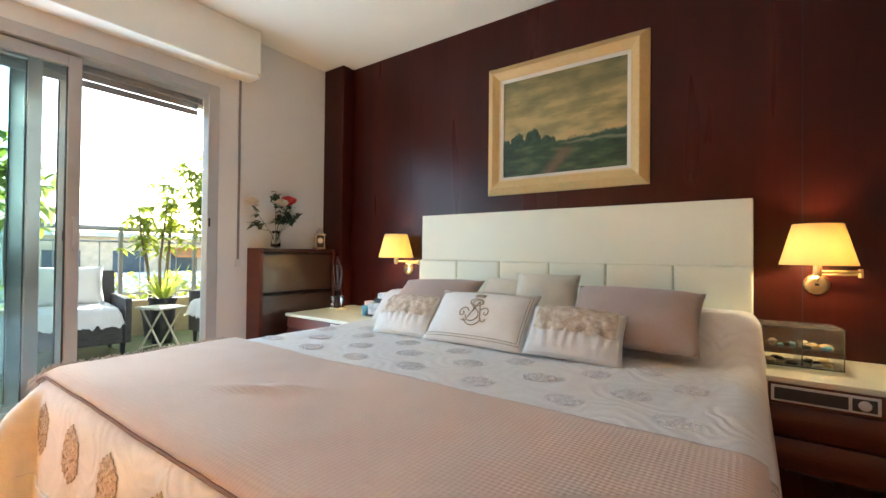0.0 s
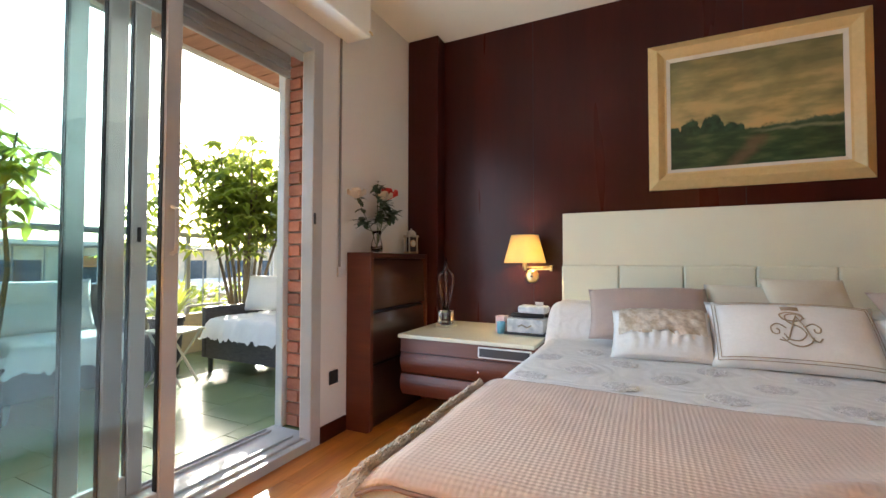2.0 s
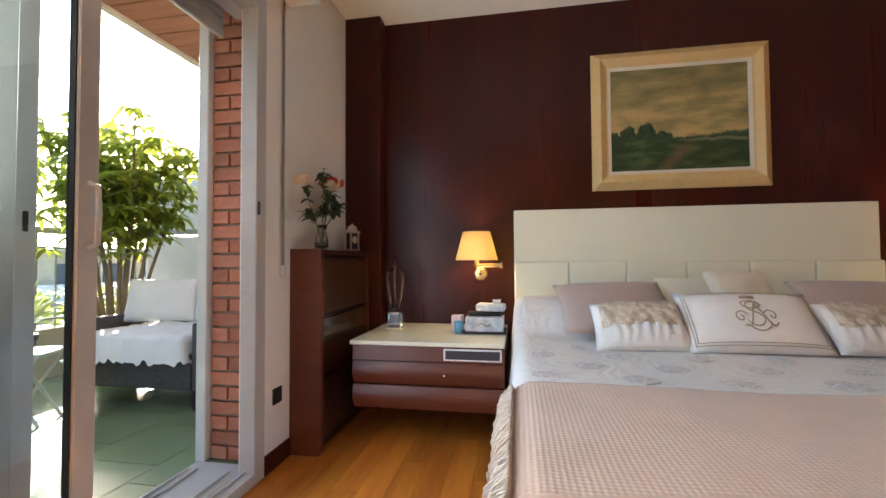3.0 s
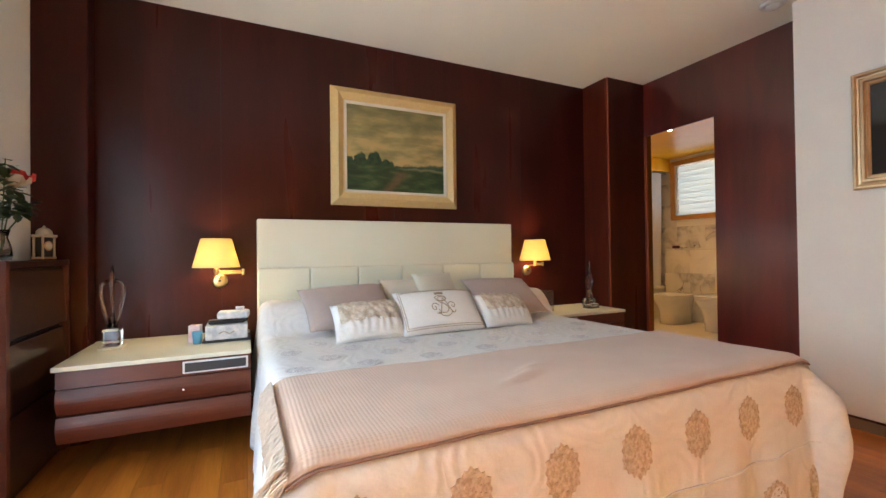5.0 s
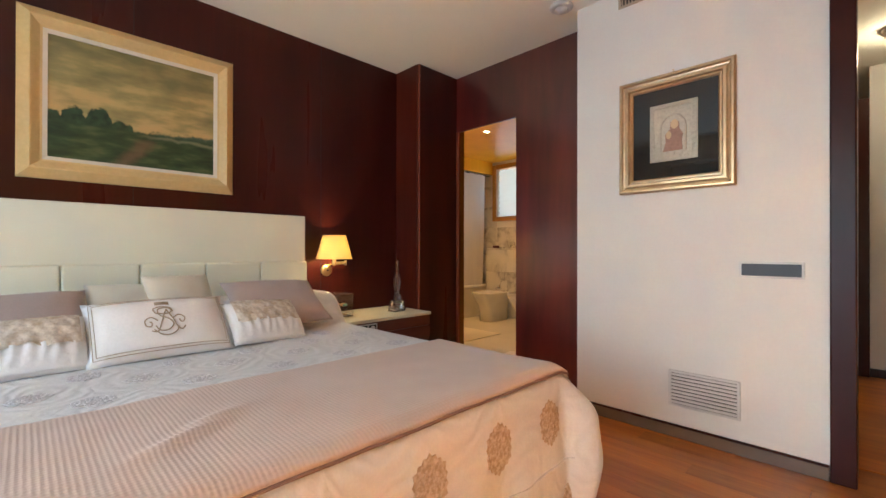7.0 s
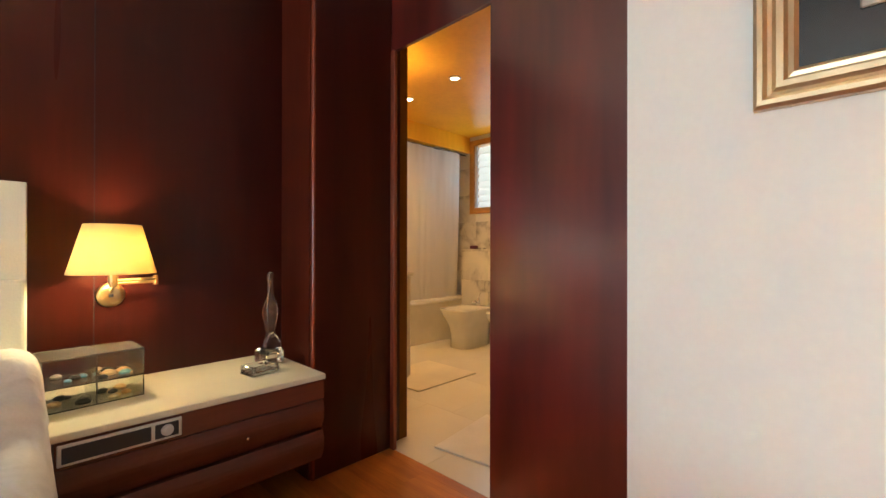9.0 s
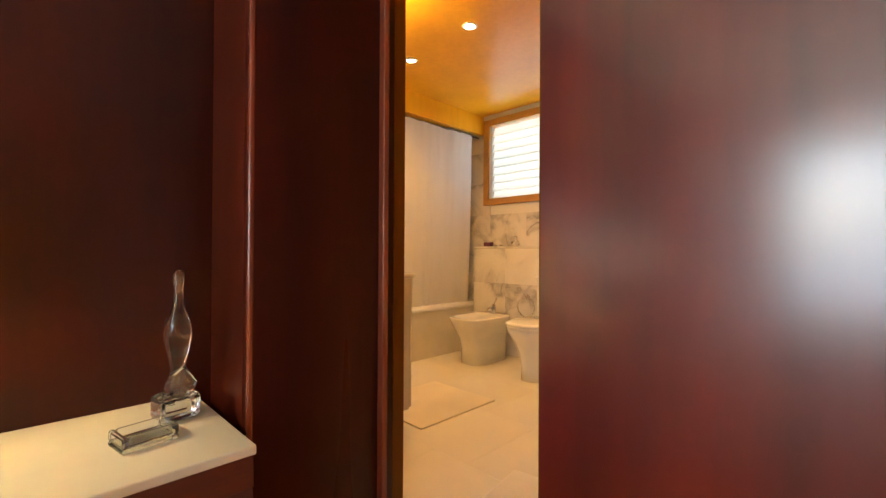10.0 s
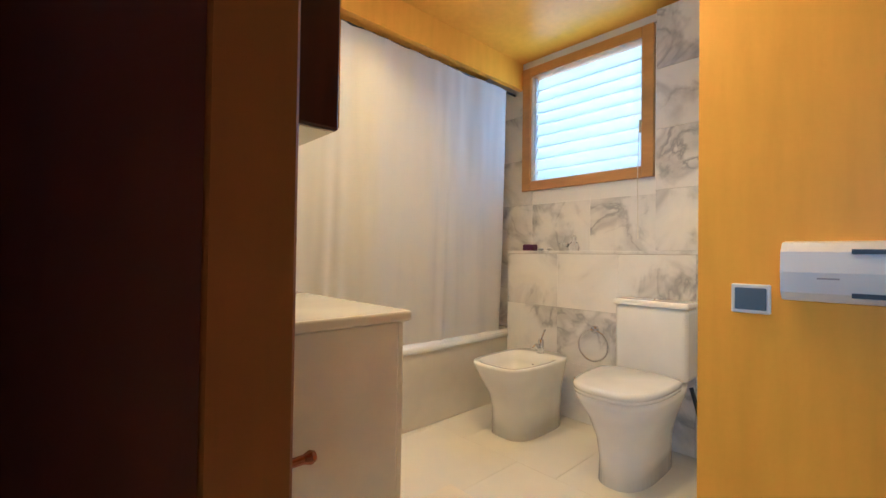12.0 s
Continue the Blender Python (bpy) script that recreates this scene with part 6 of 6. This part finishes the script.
part("body", box((0, 0, 0), (CW, 0.80, 0.95), 0.004), M_MAHOG, mc)
part("mirror", box((CW + 0.0005, 0.01, 0.01), (CW + 0.006, 0.79, 0.94)), M_MIRROR, mc, "mirror front")
part("underside", box((0.01, 0.01, -0.004), (CW - 0.01, 0.79, -0.0005)), M_SLIP, mc, "pale underside")

# things on the honey coloured wall
fx = OX - 0.0005
es = thing("bath_switch", "dark blue grey switch in a white frame", "switch", (fx, 2.510, 0.938))
part("frame", box((-0.009, -0.045, -0.040), (0, 0.045, 0.040), 0.003), M_ALU, es)
part("rocker", box((-0.013, -0.036, -0.030), (-0.0095, 0.036, 0.030), 0.002), M_BLUEGREY, es)
dr = thing("hand_dryer", "white wall mounted paper towel dispenser", "dispenser", (fx, 2.336, 1.016))
prof = [(0, -0.075), (-0.05, -0.07), (-0.072, -0.05), (-0.078, 0.0), (-0.072, 0.05), (-0.05, 0.072), (0, 0.078)]
part("housing", prism([(p[0], p[1]) for p in prof], -0.10, 0.10, "y"), M_LACQUER, dr, "white plastic housing")
part("vent", box((-0.078, -0.085, 0.045), (-0.060, -0.030, 0.056)), M_BLACK, dr)
part("vent", box((-0.078, -0.085, -0.056), (-0.060, -0.030, -0.045)), M_BLACK, dr)
part("badge", box((-0.0795, -0.01, -0.016), (-0.0775, 0.03, -0.012)), M_GREYSLAT, dr)
for y in (2.377, 2.295):
    so = thing("round_socket", "round socket with a blue insert and white ring", "socket", (fx, y, 0.326))
    part("ring", lathe([(0.034, 0), (0.034, 0.006), (0.026, 0.007), (0.026, 0.001)], 24), M_ALU, so).matrix_basis = pose(0, 0, 0, 0, -90)
    part("insert", lathe([(0.025, 0), (0.025, 0.003), (0, 0.003)], 20), M_NAVY, so).matrix_basis = pose(0, 0, 0, 0, -90)
wd = thing("panel_door", "flush honey coloured door with a long chrome lever handle", "door", (fx, 2.07, 0))
part("leaf", box((-0.010, -0.75, 0.01), (0, 0.0, 2.10), 0.003), M_ORANGE, wd)
part("joint", box((-0.0015, 0.0005, 0.01), (0, 0.004, 2.10)), M_DARKWOOD, wd)
hp = part("handle_plate", box((-0.018, -0.065, 1.05), (-0.0105, -0.03, 1.33), 0.004, 2), M_CHROME, wd, "long narrow chrome plate")
part("lever", tube([(-0.018, -0.048, 1.225), (-0.055, -0.048, 1.225), (-0.06, 0.0, 1.205), (-0.06, 0.045, 1.178), (-0.06, 0.058, 1.172)], 0.010, 10, [0.009, 0.009, 0.010, 0.013, 0.016]), M_CHROME, hp, "chrome lever", smooth=True)
part("turn_knob", lathe([(0, 0.02), (0.008, 0.02), (0.010, 0), (0, 0)], 12), M_CHROME, hp).matrix_basis = pose(-0.0185, -0.048, 1.08, 0, -90)

# recessed spots
for x, y in ((2.80, 3.04), (2.86, 3.69)):
    sp = thing("ceiling_spot", "lit chrome ringed recessed ceiling spot", "spot lamp", (x, y, BCEIL - 0.0005), group="bathroom ceiling spots")
    part("ring", lathe([(0.052, 0), (0.052, -0.006), (0.036, -0.010), (0.034, -0.002)], 28), M_CHROME, sp, smooth=True)
    part("lamp", lathe([(0.033, -0.003), (0.02, -0.009), (0, -0.010)], 20), M_SPOTGLOW, sp, "glowing halogen bulb")
    lamp = new("spot_light", bpy.data.lights.new("spot_light", "SPOT"))
    lamp.data.energy, lamp.data.color, lamp.data.spot_size, lamp.data.spot_blend, lamp.data.shadow_soft_size = SPOT_W, (1.0, 0.47, 0.10), radians(140), 0.6, 0.03
    lamp.location = (x, y, BCEIL - 0.02)

ml = thing("mirror_lamp", "small chrome lamp on top of the mirror cabinet", "lamp", (2.13, 3.16, 2.2505))
part("stem", tube([(-0.06, 0, 0.0), (-0.06, 0, 0.02), (0.0, 0, 0.03)], 0.008, 8), M_CHROME, ml)
part("bulb", lathe([(0, -0.02), (0.015, -0.015), (0.02, 0), (0.015, 0.015), (0, 0.02)], 16, (0.03, 0, 0.03)), M_SPOTGLOW, ml, "small glowing bulb").visible_shadow = False
bulb("mirror_bulb", (2.20, 3.14, 2.285), 1.2, (1.0, 0.58, 0.20), 0.02)

mat_ = thing("bath_mat", "thin cream bath mat on the tiled floor", "bath mat", (2.72, 3.32, 0.0005))
part("mat", box((-0.34, -0.30, 0), (0.34, 0.30, 0.010), 0.004, 2), M_MATFAB, mat_)
rugm = thing("doorway_mat", "white cotton mat in the bathroom doorway", "mat", (2.15, 2.02, 0.0005), 8)
part("mat", box((-0.28, -0.32, 0), (0.28, 0.32, 0.012), 0.005, 2), M_WHITEFAB, rugm)

# ---- balcony ----
BO = -3.29   # outer face of the facade
bm = bmesh.new()
add_box(bm, (BO + 0.04, OP_Y1 + 0.23, 0), (XW - WT - 0.001, 4.6, 2.8))
structure("facade_wall", bm, M_MORTAR, "mortar bed of the brick facade", "wall")
structure("facade_wall_south", box((BO, -3.0, 0), (XW - WT - 0.001, OP_Y0 - 0.02, 2.8)), M_MORTAR, "rendered facade", "wall")
structure("facade_lintel", box((BO, OP_Y0 - 0.02, 2.30), (XW - WT - 0.001, OP_Y1 + 0.1, 2.8)), M_MORTAR, "rendered lintel over the balcony door", "wall")
post = structure("guide_post", box((-3.29, OP_Y1 + 0.155, 0), (-3.235, OP_Y1 + 0.2125, 2.34), 0.004), M_ALU, "white aluminium post at the edge of the bricks", "post")
reveal = structure("brick_reveal", box((-3.285, OP_Y1 + 0.213, 0), (XW - WT - 0.002, OP_Y1 + 0.229, 2.34)), M_MORTAR, "mortar bed of the brick reveal", "wall")
brick_me = {}
zc, row = 0.004, 0
while zc < 2.30:
    cuts = (-3.238, -3.06, -2.942) if row % 2 else (-3.238, -3.14, -2.942)
    for a, b in zip(cuts, cuts[1:]):
        key = round(b - a, 4)
        if key not in brick_me:
            bmb = box((-key / 2 + 0.005, -0.022, 0.0), (key / 2 - 0.005, 0.0, 0.062), 0.003)
            me = bpy.data.meshes.new("brick")
            bmb.to_mesh(me)
            bmb.free()
            me.materials.append(M_BRICK)
            brick_me[key] = me
        bk = new("brick", brick_me[key])
        bk.parent = reveal
        bk.matrix_world = pose((a + b) / 2, OP_Y1 + 0.2125 + random.uniform(-0.002, 0.002), zc)
    zc += 0.073
    row += 1
soffit = structure("balcony_soffit", box((-3.86, -3.0, 2.372), (BO - 0.002, 4.6, 2.55)), M_MORTAR, "underside of the eaves", "ceiling")
bm = bmesh.new()
for k in range(52):
    y = -3.0 + 0.146 * k
    add_box(bm, (-3.855, y, 2.352), (BO - 0.003, y + 0.138, 2.3715), 0.003)
part("soffit_boards", bm, M_TERRA, soffit, "reddish brown soffit boards")
structure("fascia_board", box((-3.90, -3.0, 2.335), (-3.8605, 4.6, 2.56)), M_SLIP, "pale board along the eaves", "trim")

# railing
rail = thing("balcony_railing", "pale grey metal balcony railing on a low ochre wall", "railing", (-5.75, 0, 0))
part("low_wall", box((-0.06, -3.0, 0.001), (0.06, 4.6, 0.42), 0.006), M_OCHRE, rail, "ochre rendered low wall")
part("handrail", tube([(0, -3.0, 1.27), (0, 4.6, 1.27)], 0.030, 10), M_RAIL, rail, "pale grey handrail")
for z in (0.50, 1.12):
    part("bar", tube([(0, -3.0, z), (0, 4.6, z)], 0.012, 8), M_RAIL, rail)
for k in range(10):
    part("post", box((-0.02, -2.9 + 0.82 * k, 0.42), (0.02, -2.86 + 0.82 * k, 1.25), 0.003), M_RAIL, rail)
baluster = tube([(0, 0, 0.42), (0, 0, 1.12)], 0.007, 6)
bal = part("baluster", baluster, M_RAIL, rail)
bal.matrix_basis = pose(0, -2.96, 0)
for k in range(1, 38):
    b2 = new("baluster", bal.data)
    b2.parent = rail
    b2.matrix_basis = pose(0, -2.96 + 0.2 * k, 0)

div = thing("balcony_divider", "white frosted panel divider between balconies", "divider", (0, 3.95, 0))
for k, (z0, z1) in enumerate(((0.06, 0.62), (0.70, 1.26), (1.34, 1.90))):
    part("panel", box((-5.65, -0.006, z0), (-3.35, 0.006, z1)), M_LACQUER, div, "white panel")
for z in (0.02, 0.66, 1.30, 1.94):
    part("rail", box((-5.68, -0.025, z - 0.018), (-3.33, 0.025, z + 0.038), 0.004), M_GREYSLAT, div)
for x in (-5.69, -3.345):
    part("post", box((x - 0.02, -0.03, 0.0005), (x + 0.02, 0.03, 2.0), 0.004), M_ALU, div)


# wicker seats
def wicker(bm, a, b, bevel=0.012):
    return add_box(bm, a, b, bevel, 2)


def wicker_chair(label, place, turn, w, d, seat_z, back_z):
    """Opens towards -y; w across, d deep."""
    ch = thing("wicker_armchair", label, "armchair", place, turn, group="balcony seats")
    part("seat_base", wicker(bmesh.new(), (-w / 2 + 0.06, -d / 2, 0.14), (w / 2 - 0.06, d / 2 - 0.06, seat_z)), M_WICKER, ch, "dark woven base")
    part("backrest", prism([(d / 2 - 0.06, 0.14), (d / 2, 0.14), (d / 2 + 0.07, back_z), (d / 2 + 0.01, back_z)], -w / 2 + 0.02, w / 2 - 0.02, "x"), M_WICKER, ch, "dark woven backrest")
    for s in (-1, 1):
        part("armrest", wicker(bmesh.new(), (s * (w / 2 - 0.055), -d / 2, 0.14), (s * w / 2, d / 2 - 0.01, seat_z + 0.20)), M_WICKER, ch, "dark woven side")
        for y in (-d / 2 + 0.05, d / 2 - 0.06):
            part("leg", lathe([(0, 0.0), (0.018, 0.0), (0.024, 0.1395), (0, 0.1395)], 10, (s * (w / 2 - 0.06), y, 0)), M_BLACK, ch)
    return ch


wicker_chair("dark wicker armchair with white cushions on the balcony", (-4.98, 1.42, 0), 82, 0.80, 0.76, 0.36, 0.80)
wicker_chair("dark wicker lounge seat with a white cover on the balcony", (-4.30, 2.78, 0), 0, 1.06, 0.78, 0.38, 0.62)


def fluffy_pad(label, place, turn, w, d, t):
    pd = thing("seat_cover", label, "cushion", place, turn)
    bm = bmesh.new()
    n, m = 44, 34
    g = {}
    for i in range(n + 1):
        for j in range(m + 1):
            u, v = -1 + 2 * i / n, -1 + 2 * j / m
            edge = max(abs(u), abs(v))
            z = t * (1 - smooth_step(0.82, 1.0, edge)) + 0.014 * noise.noise((u * 6, v * 6, w)) + 0.010 * noise.noise((u * 16, v * 16, d))
            z -= 0.10 * smooth_step(0.90, 1.0, edge) * (0.7 + 0.5 * noise.noise((u * 9, v * 9, 3)))
            g[i, j] = bm.verts.new((u * w / 2, v * d / 2, z))
    for i in range(n):
        for j in range(m):
            bm.faces.new((g[i, j], g[i + 1, j], g[i + 1, j + 1], g[i, j + 1]))
    part("pad", bm, M_WHITEFAB, pd, smooth=True)


fluffy_pad("crumpled white cotton seat cover", (-4.95, 1.42, 0.375), 82, 0.70, 0.74, 0.10)
fluffy_pad("crumpled white cotton seat cover", (-4.30, 2.70, 0.395), 0, 0.96, 0.76, 0.10)
for place, turn, w, h in (((-5.20, 1.44, 0.66), 82, 0.56, 0.40), ((-4.55, 2.93, 0.68), 18, 0.56, 0.36), ((-4.05, 2.98, 0.68), -8, 0.5, 0.36)):
    c = thing("balcony_cushion", "plain white cushion leaning on the wicker backrest", "cushion", place, turn)
    c.matrix_world = pose(*place, 0, 0, turn) @ pose(0, 0, 0, -18)
    part("cover", cushion_mesh(w, h, 0.15), M_WHITEFAB, c, smooth=True)

tab = thing("side_table", "small white folding side table with crossed legs", "table", (-4.72, 2.08, 0), 20)
part("tabletop", box((-0.17, -0.15, 0.42), (0.17, 0.15, 0.44), 0.006, 2), M_SLIP, tab)
for s_ in (-1, 1):
    part("leg", tube([(-0.14, s_ * 0.12, 0.0), (0.14, s_ * 0.12, 0.419)], 0.010, 8), M_SLIP, tab)
    part("leg", tube([(0.14, s_ * 0.10, 0.0), (-0.14, s_ * 0.10, 0.419)], 0.010, 8), M_SLIP, tab)
part("stretcher", tube([(-0.13, -0.12, 0.02), (-0.13, 0.12, 0.02)], 0.007, 8), M_SLIP, tab)


# cane plants in pots
def cane_plant(label, place, height, stems_n, spread_r, seed, crown_low=0.5, pot_r=0.17, pot_h=0.34, whorls=9, pot_mat=None, leaf_len=0.17):
    r = random.Random(seed)
    pl = thing("potted_plant", label, "plant", place, group="balcony plants")
    part("pot", lathe([(0, 0.0005), (pot_r * 0.72, 0.0005), (pot_r * 0.95, pot_h * 0.9), (pot_r, pot_h * 0.9), (pot_r, pot_h), (pot_r * 0.88, pot_h), (pot_r * 0.86, pot_h - 0.04), (0, pot_h - 0.04)], 28), pot_mat or M_POT, pl, smooth=False)
    part("soil", lathe([(pot_r * 0.86, pot_h - 0.0395), (pot_r * 0.5, pot_h - 0.03), (0, pot_h - 0.028)], 18), M_SOIL, pl)
    crown = bmesh.new()
    for s in range(stems_n):
        a = 2 * math.pi * s / stems_n + r.uniform(-0.4, 0.4)
        top_h = height * r.uniform(0.72, 1.0)
        rad = spread_r * r.uniform(0.35, 1.0)
        p0 = Vector((pot_r * 0.4 * math.cos(a), pot_r * 0.4 * math.sin(a), pot_h - 0.03))
        p3 = Vector((rad * math.cos(a), rad * math.sin(a), top_h))
        pts = [p0, p0.lerp(p3, 0.35) + Vector((r.uniform(-0.03, 0.03), r.uniform(-0.03, 0.03), 0.05)), p0.lerp(p3, 0.7) + Vector((r.uniform(-0.03, 0.03), r.uniform(-0.03, 0.03), 0.03)), p3]
        part("trunk", tube(pts, 0.014, 7, [0.017, 0.014, 0.011, 0.006]), M_BARK, pl, "thin upright cane")
        for k in range(whorls):
            f = crown_low + (1 - crown_low) * (k + r.uniform(0, 0.9)) / whorls
            c = p0.lerp(p3, min(f, 1.0)) + Vector((r.gauss(0, 0.07), r.gauss(0, 0.07), r.gauss(0, 0.04)))
            ta = r.uniform(0, 6.28)
            away = Vector((math.cos(ta), math.sin(ta), r.uniform(-0.1, 0.5))) * r.uniform(0.05, 0.16)
            add_tube(crown, [p0.lerp(p3, min(f, 1.0)), c + away], 0.003, 4)
            n = r.randint(6, 9)
            for q in range(n):
                b = ta + 2 * math.pi * q / n
                leaf_blade(crown, c + away, Vector((math.cos(b), math.sin(b), r.uniform(-0.35, 0.35))), leaf_len * r.uniform(0.7, 1.1), leaf_len * 0.30, r.uniform(0.2, 0.7))
    part("crown", crown, M_LEAF, pl, "dense whorls of glossy green leaves")
    return pl


cane_plant("tall potted cane plant with dense glossy leaves", (-5.05, 3.0, 0), 2.25, 12, 0.64, 31, 0.54, whorls=40, leaf_len=0.14)
cane_plant("tall potted cane plant with sparse whorls of leaves", (-5.38, 2.30, 0), 2.0, 5, 0.34, 12, 0.58, whorls=13, leaf_len=0.15)
cane_plant("slender potted cane plant in a white planter", (-4.85, 0.98, 0), 2.05, 4, 0.34, 77, 0.66, pot_r=0.20, pot_h=0.42, whorls=12, pot_mat=M_LACQUER)
cane_plant("slender potted cane plant by the railing", (-5.40, 0.10, 0), 2.1, 5, 0.36, 41, 0.62, whorls=12)
# a low spiky plant
sp = thing("spiky_plant", "low potted plant with long narrow arching leaves", "plant", (-5.05, 2.22, 0))
part("pot", lathe([(0, 0.0005), (0.10, 0.0005), (0.13, 0.46), (0.14, 0.46), (0.14, 0.50), (0.12, 0.50), (0.12, 0.47), (0, 0.47)], 24), M_BLACK, sp)
bm = bmesh.new()
r = random.Random(3)
for k in range(46):
    a = r.uniform(0, 6.28)
    leaf_blade(bm, Vector((0.03 * math.cos(a), 0.03 * math.sin(a), 0.47)), Vector((math.cos(a), math.sin(a), r.uniform(0.8, 3.0))), r.uniform(0.32, 0.52), 0.028, r.uniform(0.1, 0.5))
part("leaves", bm, M_LEAF, sp)

# street side: ground, hedge and the house across
structure("ground", box((-400, -400, -6.4), (400, 400, -6.001)), M_GROUND, "pale paved ground far below", "ground")


def house(label, x, y0, y1, floors, z0, storey, wall_mat, seed):
    hs = thing("apartment_house", label, "house", (x, 0, 0), group="houses across the street")
    part("wall", box((-8, y0, -6.0), (0, y1, z0 + floors * storey)), wall_mat, hs)
    part("roof", box((-8.3, y0 - 0.3, z0 + floors * storey + 0.001), (0.6, y1 + 0.3, z0 + floors * storey + 0.25)), M_SLIP, hs)
    rr = random.Random(seed)
    for f in range(-2, floors):
        zb = z0 + f * storey
        part("balcony_slab", box((0.001, y0 + 0.3, zb - 0.15), (1.3, y1 - 0.3, zb)), M_SLIP, hs)
        part("balcony_front", box((1.2, y0 + 0.3, zb + 0.001), (1.28, y1 - 0.3, zb + 0.95)), M_LACQUER, hs)
        y = y0 + 1.2
        while y < y1 - 2.2:
            w = part("window", box((0.001, y, zb + 0.2), (0.04, y + 1.6, zb + 2.2), 0.0), M_PANE, hs)
            part("awning", prism([(0.05, zb + 2.35), (0.05, zb + 2.45), (1.15, zb + 1.9), (1.15, zb + 1.82)], y - 0.2, y + 1.8, "y"), M_AWNING, hs) if rr.random() < 0.15 else None
            y += 3.1
    return hs


house("pale apartment house with long balconies", -24.0, -26.0, 4.0, 1, -1.6, 3.0, M_SLIP, 5)
house("ochre apartment house with awnings", -30.0, 5.0, 40.0, 1, -1.2, 3.0, M_OCHRE, 9)
hd = thing("hedge", "clipped green hedge along a terrace across the street", "hedge", (-17.0, 0, 0))
hd["kind"] = "stuff"
bm = bmesh.new()
r = random.Random(11)
for k in range(5200):
    p = Vector((r.uniform(-0.5, 0.5), r.uniform(-22, 30), r.uniform(-1.2, 0.15) + 0.2 * noise.noise((k * 0.01, 0, 0))))
    leaf_blade(bm, p, Vector((r.uniform(-1, 1), r.uniform(-1, 1), r.uniform(-0.5, 1))), 0.38, 0.2, 0.3)
part("foliage", bm, M_LEAF, hd)
structure("terrace_wall", box((-17.6, -24, -6.0), (-16.3, 32, -1.1)), M_SLIP, "pale terrace wall across the street", "wall")

# ---- floor pieces last ----
planks(floor, XW, XD - 0.001, YS, YB, 0.118, 1.18, M_PARQUET)
bfloor = [o for o in scene.objects if o.name.startswith("bath_floor_slab")][0]
planks(bfloor, XD + 0.0, BX1, 1.0, 4.20, 0.60, 0.60, M_BATHFLOOR, name="tile", gap=0.0016)
bslab = [o for o in scene.objects if o.name.startswith("balcony_slab") and o.get("kind") == "structure"][0]
planks(bslab, -5.69, XW - 0.14, -3.0, 3.9, 0.45, 0.45, M_FLOORTILE, name="tile", gap=0.004)
wwall = [o for o in scene.objects if o.name.startswith("bath_wall_window")][0]
wall_tiles(pier, LX + 0.0095, 2.54, 3.160, 1.087, 2.448, 0.44, 0.34, M_MARBLE)
wall_tiles(wwall, BX1 - 0.001, 3.166, 5.0, 1.086, 2.45, 0.44, 0.34, M_MARBLE, (WY0 - 0.03, WY1 + 0.03, WZ0 - 0.03, WZ1 + 0.03))
wall_tiles(ledge, LX + 0.0095, 2.54, 4.195, 0.004, 1.064, 0.45, 0.355, M_MARBLE)
wall_tiles(wwall, BX1 - 0.001, 4.205, 5.0, 0.52, 1.085, 0.42, 0.27, M_MARBLE)
